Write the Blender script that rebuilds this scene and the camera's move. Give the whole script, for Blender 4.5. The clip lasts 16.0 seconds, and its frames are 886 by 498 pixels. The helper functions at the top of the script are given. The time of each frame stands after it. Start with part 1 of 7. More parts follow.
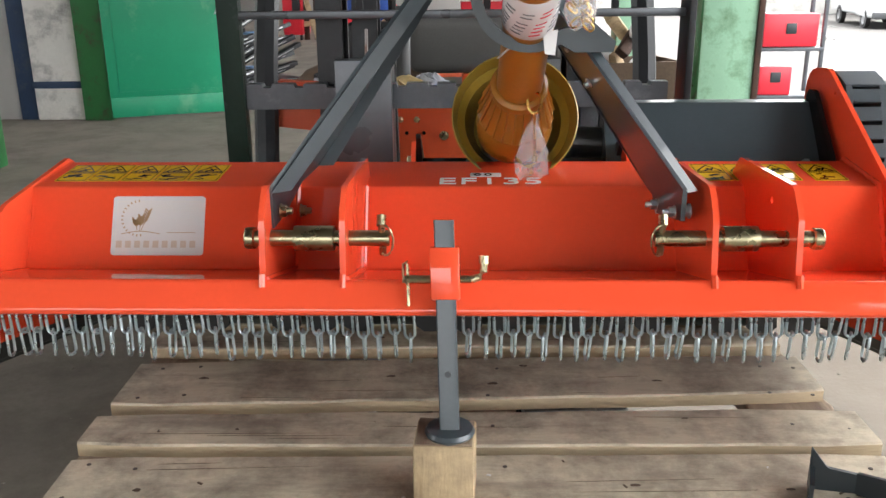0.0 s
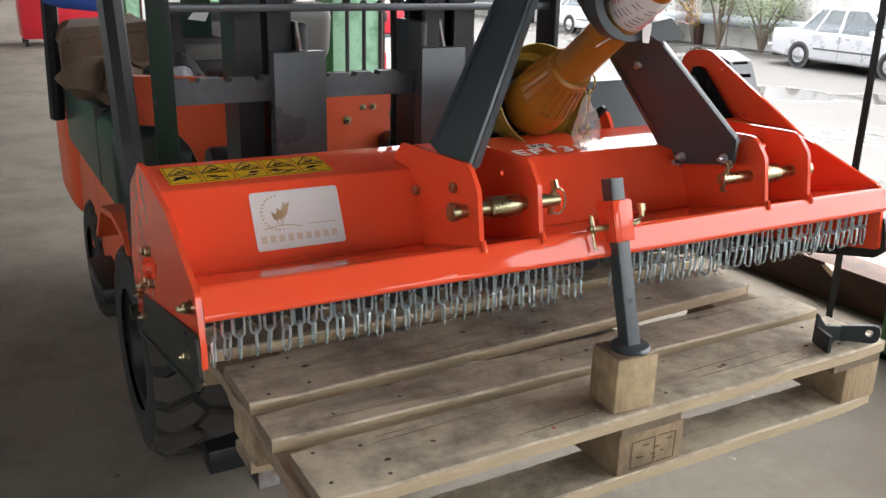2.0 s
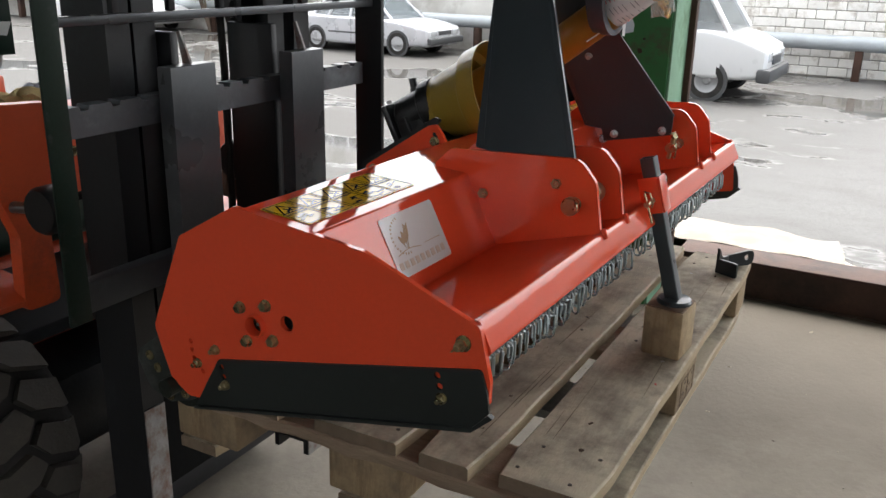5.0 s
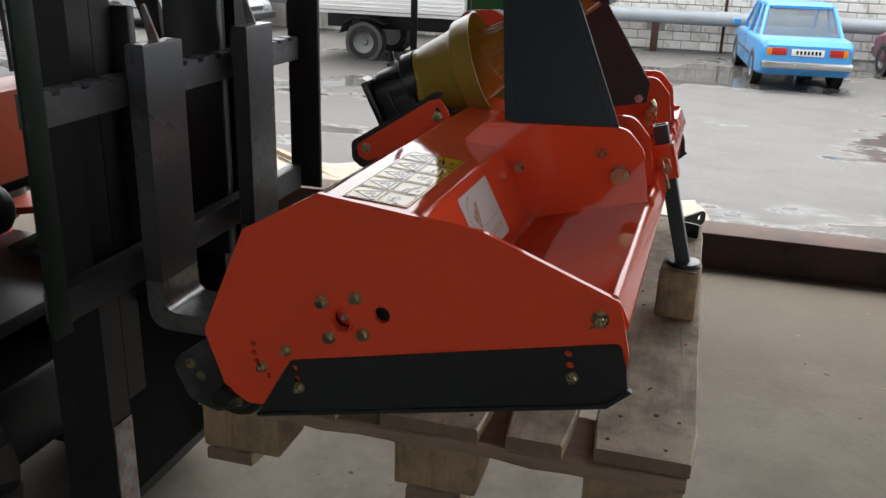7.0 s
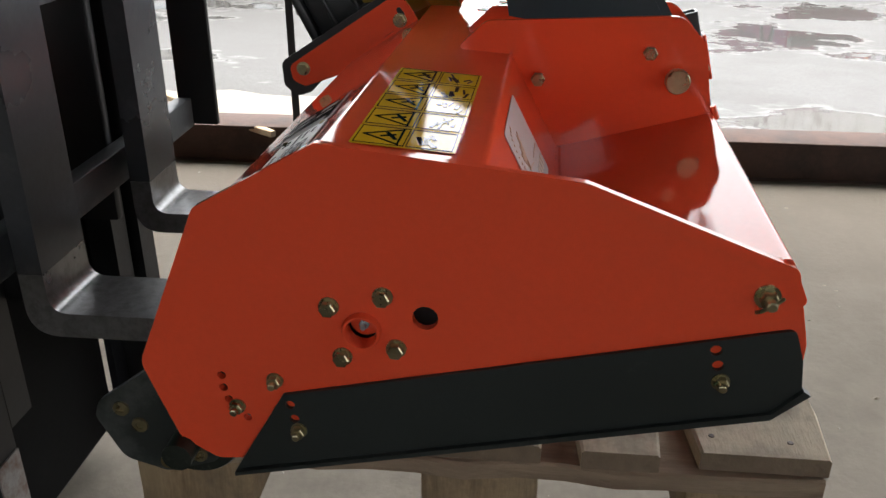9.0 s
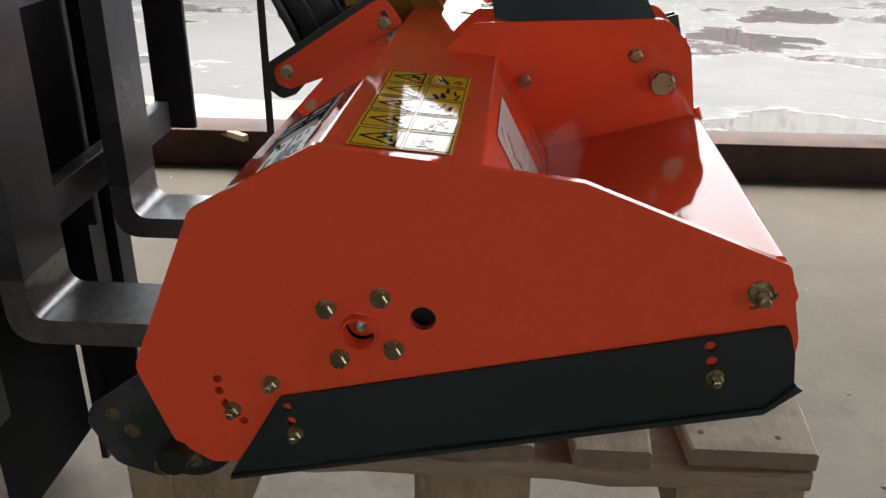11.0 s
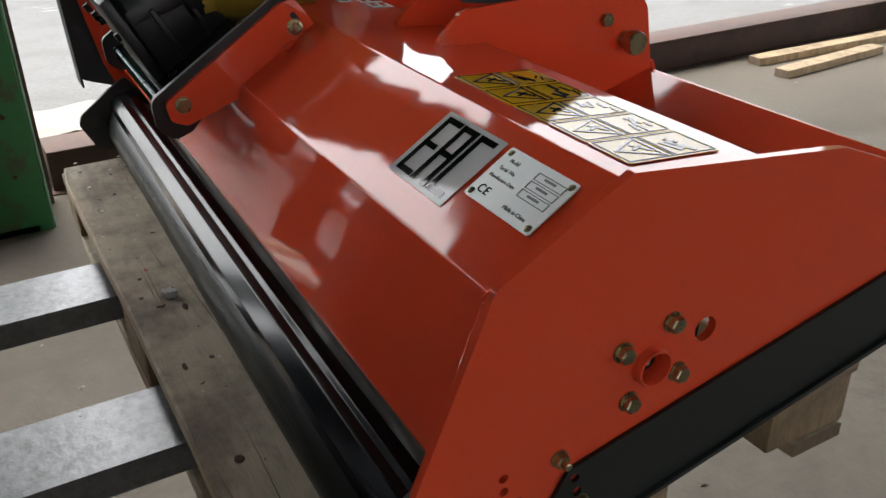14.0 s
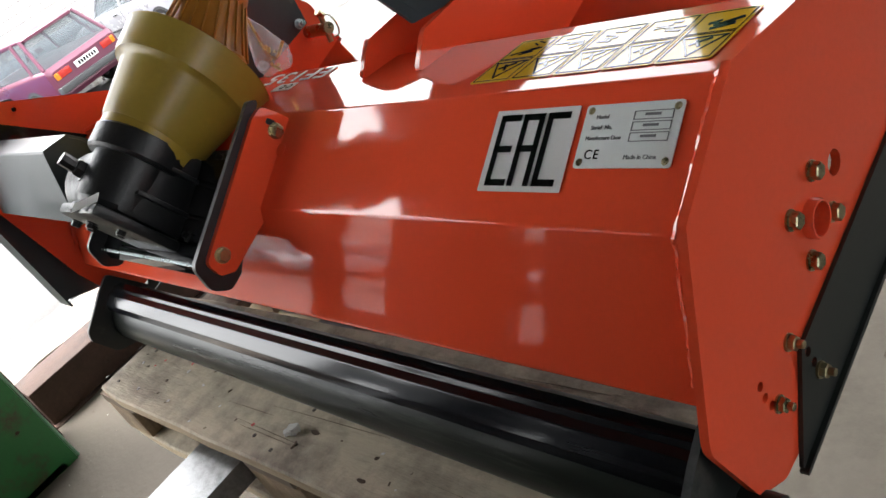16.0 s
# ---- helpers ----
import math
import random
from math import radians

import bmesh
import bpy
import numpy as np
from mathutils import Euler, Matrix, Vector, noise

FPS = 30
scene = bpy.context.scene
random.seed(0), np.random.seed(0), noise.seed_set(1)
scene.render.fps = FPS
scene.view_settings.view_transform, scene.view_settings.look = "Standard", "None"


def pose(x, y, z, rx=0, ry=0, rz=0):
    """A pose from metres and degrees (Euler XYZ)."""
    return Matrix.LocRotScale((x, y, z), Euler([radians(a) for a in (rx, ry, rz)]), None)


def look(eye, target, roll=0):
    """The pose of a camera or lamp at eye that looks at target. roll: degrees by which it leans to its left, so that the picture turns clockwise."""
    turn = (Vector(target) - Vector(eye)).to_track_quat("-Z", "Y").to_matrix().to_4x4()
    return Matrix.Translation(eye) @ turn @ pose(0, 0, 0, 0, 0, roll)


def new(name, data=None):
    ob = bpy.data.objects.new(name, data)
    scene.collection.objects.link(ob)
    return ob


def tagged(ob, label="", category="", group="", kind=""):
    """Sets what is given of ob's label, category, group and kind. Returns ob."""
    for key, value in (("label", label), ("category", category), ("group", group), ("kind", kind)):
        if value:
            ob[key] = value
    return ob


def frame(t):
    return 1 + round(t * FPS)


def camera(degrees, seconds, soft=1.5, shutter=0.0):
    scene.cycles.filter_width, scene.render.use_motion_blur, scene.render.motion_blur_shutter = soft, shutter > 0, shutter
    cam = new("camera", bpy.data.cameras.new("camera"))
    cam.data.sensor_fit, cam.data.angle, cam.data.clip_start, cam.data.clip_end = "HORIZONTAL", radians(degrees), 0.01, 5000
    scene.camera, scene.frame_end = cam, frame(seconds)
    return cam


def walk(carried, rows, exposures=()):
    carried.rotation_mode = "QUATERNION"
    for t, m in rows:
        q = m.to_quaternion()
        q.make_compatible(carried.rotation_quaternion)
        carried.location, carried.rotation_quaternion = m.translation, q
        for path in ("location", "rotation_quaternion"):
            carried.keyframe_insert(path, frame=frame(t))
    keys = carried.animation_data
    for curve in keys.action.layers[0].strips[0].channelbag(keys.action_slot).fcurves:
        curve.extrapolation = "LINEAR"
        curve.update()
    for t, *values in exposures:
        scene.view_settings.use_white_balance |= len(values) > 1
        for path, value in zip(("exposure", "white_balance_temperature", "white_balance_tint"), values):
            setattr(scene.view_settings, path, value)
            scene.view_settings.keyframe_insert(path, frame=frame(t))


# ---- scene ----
cam = camera(54.0, 16.0)
PATH = [
    (0, (0.1210, 0.0700, 1.5589), (0.0990, 1.9725, 0.9427), -0.54),
    (0.5, (-0.1037, -0.0513, 1.5713), (0.1594, 1.8407, 0.9787), -0.35),
    (1, (-0.3126, -0.0029, 1.5599), (0.1539, 1.8506, 0.9708), 0.48),
    (1.5, (-0.5428, 0.0725, 1.5679), (0.1614, 1.8439, 0.9627), 0.50),
    (2, (-0.7877, 0.0986, 1.5765), (0.1404, 1.7526, 0.9416), 1.33),
    (2.5, (-0.9053, 0.2244, 1.5592), (0.1858, 1.7682, 0.9065), 1.79),
    (3, (-0.9969, 0.3635, 1.5649), (0.2628, 1.7808, 0.9290), 1.26),
    (3.5, (-1.1467, 0.4425, 1.5773), (0.2526, 1.7220, 0.9413), 1.24),
    (4, (-1.2822, 0.4928, 1.5802), (0.2051, 1.6652, 0.9372), 1.74),
    (4.2, (-1.3033, 0.5291, 1.5759), (0.2115, 1.6644, 0.9309), 1.93),
    (6.3, (-1.6046, 1.0127, 1.6009), (0.2168, 1.5630, 0.9848), 0.89),
    (6.5, (-1.6079, 1.0259, 1.5961), (0.2165, 1.5644, 0.9786), 1.39),
    (7, (-1.5261, 1.1021, 1.5624), (0.2863, 1.6089, 0.8854), 1.78),
    (7.5, (-1.3178, 1.2386, 1.5213), (0.4819, 1.6880, 0.7736), 0.88),
    (8, (-1.2172, 1.3299, 1.4746), (0.5886, 1.6584, 0.6802), 0.20),
    (8.5, (-1.2071, 1.3705, 1.4680), (0.5984, 1.5832, 0.6344), 0.02),
    (9, (-1.2019, 1.3742, 1.4690), (0.6009, 1.5542, 0.6220), 0.12),
    (11.5, (-1.2095, 1.4187, 1.4677), (0.6095, 1.4684, 0.6378), 0.76),
    (12, (-1.1630, 1.5024, 1.4653), (0.6530, 1.3759, 0.6370), 0.32),
    (12.5, (-1.0733, 1.6046, 1.4769), (0.6894, 1.2070, 0.6196), 0.22),
    (13, (-1.0560, 1.7769, 1.4790), (0.6108, 1.1173, 0.5919), -0.76),
    (13.5, (-1.0478, 1.8895, 1.4904), (0.5419, 1.0922, 0.5753), -0.89),
    (14, (-0.9676, 1.9293, 1.4812), (0.5841, 1.0632, 0.5636), -1.15),
    (14.5, (-0.8590, 1.9735, 1.4857), (0.6252, 0.9706, 0.5962), -2.27),
    (15, (-0.8537, 2.0702, 1.4970), (0.5466, 0.9577, 0.6017), -7.39),
    (15.5, (-0.8596, 2.0693, 1.5160), (0.5574, 1.0201, 0.5720), -19.83),
    (16, (-0.8736, 2.0499, 1.5249), (0.6062, 1.0724, 0.6004), -30.58),
]
# exposure
SKY, SUN = 0.15, 0.30
EXPOSURES = [(0.0, 3.5), (0.6, 3.28), (1.2, 3.15), (2.2, 3.26), (3.0, 3.26), (4.2, 2.9), (6.3, 2.25), (7.0, 2.22), (8.0, 2.55), (9.0, 2.75), (11.5, 2.78), (12.5, 2.58), (14.0, 2.65), (15.0, 3.0), (16.0, 3.25)]
# end exposure
walk(cam, [(t, look(eye, target, roll)) for t, eye, target, roll in PATH], EXPOSURES)

# ---- sky and sun: an overcast day ----
world = bpy.data.worlds.new("overcast_sky")
scene.world = world
world.use_nodes = True
_wn = world.node_tree.nodes
_sky = _wn.new("ShaderNodeTexSky")
_sky.sky_type, _sky.sun_disc = "NISHITA", False
_sky.sun_elevation, _sky.sun_rotation = radians(68), radians(75)
_sky.air_density, _sky.dust_density, _sky.ozone_density = 1.0, 4.0, 1.0
_hsv = _wn.new("ShaderNodeHueSaturation")
_hsv.inputs["Saturation"].default_value = 0.10
world.node_tree.links.new(_sky.outputs[0], _hsv.inputs["Color"])
world.node_tree.links.new(_hsv.outputs[0], _wn["Background"].inputs["Color"])
_wn["Background"].inputs["Strength"].default_value = SKY
sun_data = bpy.data.lights.new("sun", "SUN")
sun_data.energy, sun_data.angle, sun_data.color = SUN, radians(25), (1.0, 0.96, 0.9)
sun = new("sun", sun_data)
sun.matrix_basis = look((8, 3, 20), (0, 0, 0))


# ---- materials ----
def material(name, color, rough=0.5, metal=0.0, vary=0.12, scale=4.0, fine=60.0, bump=0.0, stain=None, stain_amount=0.0,
             stain_scale=2.0, coat=0.0, stretch=(1, 1, 1), rough_vary=0.08, per_piece=0.0, transmission=0.0, alpha=1.0, specular=0.5,
             coat_rough=0.035, smudge=None, smudge_scale=6.0, wave=0.0):
    """A surface with variation at two scales, stains of its own shape and a fine relief."""
    m = bpy.data.materials.new(name)
    m.use_nodes = True
    nt = m.node_tree
    p = nt.nodes["Principled BSDF"]
    n, l = nt.nodes.new, nt.links.new
    tc = n("ShaderNodeTexCoord")
    mp = n("ShaderNodeMapping")
    mp.inputs["Scale"].default_value = stretch
    l(tc.outputs["Object"], mp.inputs["Vector"])
    vec = mp.outputs["Vector"]
    if per_piece:
        oi = n("ShaderNodeObjectInfo")
        sh = n("ShaderNodeVectorMath")
        sh.operation = "SCALE"
        cx = n("ShaderNodeCombineXYZ")
        l(oi.outputs["Random"], cx.inputs[0]), l(oi.outputs["Random"], cx.inputs[1]), l(oi.outputs["Random"], cx.inputs[2])
        l(cx.outputs[0], sh.inputs[0])
        sh.inputs["Scale"].default_value = 37.0
        ad = n("ShaderNodeVectorMath")
        l(vec, ad.inputs[0]), l(sh.outputs[0], ad.inputs[1])
        vec = ad.outputs[0]

    def noisy(s, detail=5.0, roughness=0.6):
        t = n("ShaderNodeTexNoise")
        t.inputs["Scale"].default_value, t.inputs["Detail"].default_value, t.inputs["Roughness"].default_value = s, detail, roughness
        l(vec, t.inputs["Vector"])
        return t.outputs["Fac"]

    def ramp(src, a, b):
        r = n("ShaderNodeMapRange")
        r.inputs["From Min"].default_value, r.inputs["From Max"].default_value = a, b
        l(src, r.inputs["Value"])
        return r.outputs["Result"]

    def blend(fac, a, b):
        x = n("ShaderNodeMix")
        x.data_type = "RGBA"
        for sock, v in ((0, fac), (6, a), (7, b)):
            if hasattr(v, "links"):
                l(v, x.inputs[sock])
            else:
                x.inputs[sock].default_value = v if sock == 0 else (*v, 1)
        return x.outputs[2]

    c = Vector(color[:3])
    big, small = noisy(scale), noisy(fine, 4.0, 0.65)
    col = blend(ramp(big, 0.3, 0.7), tuple(c * (1 - vary)), tuple(c * (1 + vary)))
    col = blend(ramp(small, 0.35, 0.75), col, tuple(c * (1 - 0.6 * vary)))
    if per_piece:
        pv = n("ShaderNodeMath")
        pv.operation = "MULTIPLY"
        l(oi.outputs["Random"], pv.inputs[0])
        pv.inputs[1].default_value = per_piece
        col = blend(pv.outputs[0], col, tuple(c * 0.45))
    if stain:
        st = ramp(noisy(stain_scale, 8.0, 0.7), 0.62 - 0.25 * stain_amount, 0.72 - 0.1 * stain_amount)
        col = blend(st, col, stain)
    if smudge:
        t2 = n("ShaderNodeTexNoise")
        t2.inputs["Scale"].default_value, t2.inputs["Detail"].default_value, t2.inputs["Roughness"].default_value = smudge_scale, 9.0, 0.72
        if per_piece:
            a2 = n("ShaderNodeVectorMath")
            l(tc.outputs["Object"], a2.inputs[0]), l(sh.outputs[0], a2.inputs[1])
            l(a2.outputs[0], t2.inputs["Vector"])
        else:
            l(tc.outputs["Object"], t2.inputs["Vector"])
        col = blend(ramp(t2.outputs["Fac"], 0.44, 0.68), col, smudge)
    l(col, p.inputs["Base Color"])
    rr = n("ShaderNodeMapRange")
    rr.inputs["To Min"].default_value, rr.inputs["To Max"].default_value = max(0.02, rough - rough_vary), min(1, rough + rough_vary)
    l(big, rr.inputs["Value"])
    l(rr.outputs["Result"], p.inputs["Roughness"])
    p.inputs["Metallic"].default_value = metal
    p.inputs["Specular IOR Level"].default_value = specular
    p.inputs["Coat Weight"].default_value = coat
    p.inputs["Coat Roughness"].default_value = coat_rough
    p.inputs["Transmission Weight"].default_value = transmission
    p.inputs["Alpha"].default_value = alpha
    if bump:
        b = n("ShaderNodeBump")
        b.inputs["Strength"].default_value, b.inputs["Distance"].default_value = min(1.0, bump), 0.004 * max(1.0, bump)
        l(small, b.inputs["Height"])
        l(b.outputs["Normal"], p.inputs["Normal"])
    if wave:
        t3 = n("ShaderNodeTexNoise")
        t3.inputs["Scale"].default_value, t3.inputs["Detail"].default_value = 14.0, 1.0
        l(tc.outputs["Object"], t3.inputs["Vector"])
        b3 = n("ShaderNodeBump")
        b3.inputs["Strength"].default_value, b3.inputs["Distance"].default_value = 1.0, wave
        l(t3.outputs["Fac"], b3.inputs["Height"])
        l(b3.outputs["Normal"], p.inputs["Coat Normal"])
    return m


ORANGE = material("orange_enamel", (0.80, 0.083, 0.032), 0.35, 0, 0.05, 3.0, 130, 0.010, coat=1.0, rough_vary=0.05, specular=0.0, coat_rough=0.055, wave=0.0007)
GREY_PAINT = material("blue_grey_paint", (0.038, 0.050, 0.057), 0.34, 0, 0.14, 6, 180, 0.02, coat=0.25)
BLACK_PAINT = material("black_paint", (0.010, 0.011, 0.012), 0.4, 0, 0.2, 6, 150, 0.02, stain=(0.03, 0.03, 0.03), stain_amount=0.2, stain_scale=9, coat=0.4, specular=0.0)
SKID_PAINT = material("dull_black_paint", (0.015, 0.020, 0.019), 0.42, 0, 0.15, 5, 160, 0.03, stain=(0.07, 0.075, 0.07), stain_amount=0.2, stain_scale=6)
BLACK_CAST = material("black_casting", (0.013, 0.014, 0.015), 0.34, 0, 0.25, 12, 90, 0.25)
ZINC = material("zinc_plated_chain", (0.53, 0.62, 0.65), 0.28, 0.85, 0.12, 20, 200, 0.0)
YELLOW_ZINC = material("yellow_zinc", (0.40, 0.355, 0.22), 0.28, 1.0, 0.2, 25, 220, 0.03)
GOLD = material("brass_chain", (0.55, 0.36, 0.10), 0.28, 1.0, 0.2, 25, 200, 0.02)
PTO_OUTER = material("yellow_plastic", (0.34, 0.235, 0.035), 0.34, 0, 0.15, 8, 160, 0.03, coat=0.1)
PTO_TUBE = material("amber_plastic", (0.36, 0.150, 0.018), 0.36, 0, 0.15, 8, 160, 0.02)
RUBBER = material("tyre_rubber", (0.016, 0.015, 0.014), 0.88, 0, 0.3, 6, 90, 0.25, stain=(0.034, 0.031, 0.027), stain_amount=0.4, stain_scale=3)
WOOD = material("weathered_pine", (0.55, 0.475, 0.350), 0.82, 0, 0.14, 3.0, 24, 0.40, stain=(0.32, 0.27, 0.205), stain_amount=0.42, stain_scale=2.2, smudge=(0.19, 0.155, 0.12), smudge_scale=8,
                stretch=(1.6, 9, 9), per_piece=0.10)
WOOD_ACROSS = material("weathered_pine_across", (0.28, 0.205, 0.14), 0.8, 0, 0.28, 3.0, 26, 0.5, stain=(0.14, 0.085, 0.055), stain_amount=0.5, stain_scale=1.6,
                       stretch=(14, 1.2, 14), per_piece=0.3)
WOOD_BLOCK = material("pine_block", (0.50, 0.37, 0.215), 0.75, 0, vary=0.22, scale=2.5, fine=22, bump=0.35, smudge=(0.22, 0.16, 0.10), smudge_scale=11, stain=(0.26, 0.16, 0.075), stain_amount=0.4, stain_scale=2.2,
                      stretch=(10, 10, 1.6), per_piece=0.25)
WOOD_EDGE = material("sawn_pine_edge", (0.46, 0.36, 0.23), 0.78, 0, 0.2, 3.0, 26, 0.4, stain=(0.30, 0.21, 0.13), stain_amount=0.35, stain_scale=2.0, stretch=(2, 12, 12), per_piece=0.2)
# board ends and cracks, darker than the faces
WOOD_END = material("dark_sawn_ends", (0.19, 0.14, 0.095), 0.85, 0, 0.28, 9, 60, 0.5, stain=(0.11, 0.078, 0.05), stain_amount=0.5, stain_scale=7, per_piece=0.25)
WOOD_BLOCK_OLD = material("dirty_pine_block", (0.36, 0.26, 0.15), 0.8, 0, 0.25, 2.5, 22, 0.4, stain=(0.17, 0.11, 0.06), stain_amount=0.5, stain_scale=2.5, stretch=(10, 10, 1.6), per_piece=0.3, smudge=(0.14, 0.10, 0.065), smudge_scale=9)
END_GRAIN = material("dark_knot", (0.08, 0.05, 0.03), 0.85, 0, 0.3, 30, 120, 0.3)
NAIL = material("nail_head", (0.10, 0.085, 0.075), 0.5, 0.8, 0.2, 30, 120, 0.1)
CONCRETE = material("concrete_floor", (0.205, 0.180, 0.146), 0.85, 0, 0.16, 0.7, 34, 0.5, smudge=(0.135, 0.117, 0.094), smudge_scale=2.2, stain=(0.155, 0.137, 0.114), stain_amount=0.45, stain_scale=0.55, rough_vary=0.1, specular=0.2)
# trodden brown dirt beside the open side, spread and darkened to offset daylight there
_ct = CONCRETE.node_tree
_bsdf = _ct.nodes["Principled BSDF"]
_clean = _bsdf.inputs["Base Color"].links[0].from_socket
_where, _xyz, _patch, _sum, _edge, _dirt_dim = (_ct.nodes.new(k) for k in ("ShaderNodeTexCoord", "ShaderNodeSeparateXYZ", "ShaderNodeTexNoise", "ShaderNodeMath", "ShaderNodeMapRange", "ShaderNodeMix"))
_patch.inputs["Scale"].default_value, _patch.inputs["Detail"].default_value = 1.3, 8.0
_sum.operation, _dirt_dim.data_type = "MULTIPLY_ADD", "RGBA"
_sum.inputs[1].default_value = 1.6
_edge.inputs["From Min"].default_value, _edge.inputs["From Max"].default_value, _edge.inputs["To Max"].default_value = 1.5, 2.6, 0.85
_dirt_dim.inputs[7].default_value = (0.084, 0.071, 0.056, 1)
for _a, _b in ((_where.outputs["Object"], _xyz.inputs[0]), (_where.outputs["Object"], _patch.inputs["Vector"]), (_patch.outputs["Fac"], _sum.inputs[0]), (_xyz.outputs[0], _sum.inputs[2]), (_sum.outputs[0], _edge.inputs["Value"]), (_edge.outputs["Result"], _dirt_dim.inputs[0]), (_clean, _dirt_dim.inputs[6]), (_dirt_dim.outputs[2], _bsdf.inputs["Base Color"])):
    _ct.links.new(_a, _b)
FORK_STEEL = material("worn_fork_steel", (0.27, 0.272, 0.275), 0.30, 0.8, 0.22, 9, 70, 0.18, smudge=(0.17, 0.17, 0.17), smudge_scale=60, stain=(0.30, 0.31, 0.325), stain_amount=0.25, stain_scale=9)
FORK_PAINT = material("dark_fork_paint", (0.082, 0.087, 0.094), 0.28, 0.5, 0.14, 5, 70, 0.08, stain=(0.11, 0.115, 0.122), stain_amount=0.18, stain_scale=10, specular=0.3)
UPRIGHT_PAINT = material("chipped_dark_green_paint", (0.013, 0.024, 0.018), 0.45, 0, 0.25, 6, 70, 0.12, stain=(0.035, 0.04, 0.038), stain_amount=0.15, stain_scale=14, specular=0.15)
# near-black in place of the shade deep inside the forklift
SHADE_BLACK = material("shade_black", (0.006, 0.006, 0.006), 0.9, 0, 0.3, 5, 80, 0.1, specular=0.1)
MAST_PAINT = material("dark_mast_paint", (0.012, 0.013, 0.015), 0.42, 0.1, 0.2, 5, 80, 0.08, specular=0.4, stain=(0.028, 0.031, 0.034), stain_amount=0.25, stain_scale=3)
MAST_WORN = material("worn_mast_paint", (0.24, 0.232, 0.225), 0.55, 0.1, 0.3, 14, 90, 0.25, stain=(0.13, 0.065, 0.045), stain_amount=0.65, stain_scale=22)
TYRE_DUST = material("dusty_tread_rubber", (0.052, 0.046, 0.038), 0.9, 0, 0.3, 9, 110, 0.3, stain=(0.040, 0.037, 0.033), stain_amount=0.6, stain_scale=5, per_piece=0.25)
CARRIAGE_PAINT = material("scuffed_carriage_paint", (0.074, 0.081, 0.090), 0.46, 0.2, 0.25, 6, 70, 0.12, stain=(0.13, 0.14, 0.155), stain_amount=0.25, stain_scale=6)
LIFT_ORANGE = material("forklift_orange", (0.62, 0.085, 0.025), 0.42, 0, 0.14, 3, 90, 0.04, stain=(0.30, 0.06, 0.03), stain_amount=0.3, stain_scale=3)
LIFT_GREEN = material("dark_green_paint", (0.012, 0.030, 0.022), 0.34, 0, 0.2, 4, 90, 0.05, stain=(0.035, 0.045, 0.04), stain_amount=0.25, stain_scale=4)
DARK_PLASTIC = material("dark_plastic", (0.022, 0.023, 0.024), 0.55, 0, 0.2, 5, 140, 0.1)
SEAT_GREY = material("grey_vinyl", (0.085, 0.082, 0.078), 0.5, 0, 0.15, 5, 120, 0.1)
GREEN_STEEL = material("green_pillar_paint", (0.020, 0.130, 0.036), 0.42, 0, 0.2, 2, 60, 0.06, stain=(0.055, 0.038, 0.022), stain_amount=0.32, stain_scale=5.5)
GREEN_PALE = material("pale_green_paint", (0.22, 0.40, 0.27), 0.6, 0, 0.18, 2, 60, 0.08, stain=(0.10, 0.20, 0.11), stain_amount=0.5, stain_scale=4)
GREEN_DOOR = material("green_door_paint", (0.014, 0.30, 0.150), 0.38, 0, 0.1, 1.5, 40, 0.05, stain=(0.10, 0.36, 0.20), stain_amount=0.25, stain_scale=2.0)
WHITEWASH = material("flaking_whitewash", (0.62, 0.60, 0.56), 0.9, 0, 0.1, 1.5, 30, 0.4, stain=(0.26, 0.25, 0.24), stain_amount=0.45, stain_scale=2.4)
WALL_INNER = material("grey_plaster", (0.34, 0.33, 0.31), 0.9, 0, 0.12, 0.6, 20, 0.25, stain=(0.24, 0.23, 0.22), stain_amount=0.4, stain_scale=0.8)
# unseen ceiling, darkened to cut the light bouncing indoors
CEILING_MAT = material("dark_ceiling", (0.16, 0.155, 0.145), 0.9, 0, 0.12, 0.4, 12, 0.2)
BEAM_MAT = material("dark_beam", (0.10, 0.095, 0.088), 0.85, 0, 0.2, 0.8, 20, 0.3, stain=(0.05, 0.047, 0.043), stain_amount=0.4, stain_scale=0.9)
BLUE_PAINT = material("blue_wall_paint", (0.012, 0.032, 0.075), 0.6, 0, 0.2, 3, 50, 0.1, stain=(0.04, 0.05, 0.07), stain_amount=0.2, stain_scale=4)
RUST = material("rusty_steel", (0.060, 0.030, 0.020), 0.75, 0.3, 0.35, 4, 50, 0.4, stain=(0.022, 0.014, 0.011), stain_amount=0.5, stain_scale=3)
RED_PAINT = material("red_machine_paint", (0.60, 0.018, 0.035), 0.35, 0, 0.1, 3, 80, 0.02)
WHITE_PAINT = material("white_paint", (0.76, 0.76, 0.75), 0.4, 0, 0.05, 3, 80, 0.02)
STICKER_WHITE = material("white_sticker", (0.66, 0.65, 0.64), 0.4, 0, 0.04, 6, 120, 0.008, coat=0.7, specular=0.0)
STICKER_YELLOW = material("yellow_sticker", (0.72, 0.40, 0.012), 0.35, 0, 0.05, 6, 120, 0.008, coat=0.85, specular=0.0, coat_rough=0.06)
STICKER_INK = material("black_print", (0.008, 0.008, 0.009), 0.5, 0, 0.1, 6, 120, coat=0.85, specular=0.0)
GOLD_INK = material("tan_print", (0.42, 0.28, 0.15), 0.4, 0, 0.1, 6, 120)
PALE_INK = material("pale_tan_print", (0.56, 0.46, 0.37), 0.4, 0, 0.1, 6, 120)
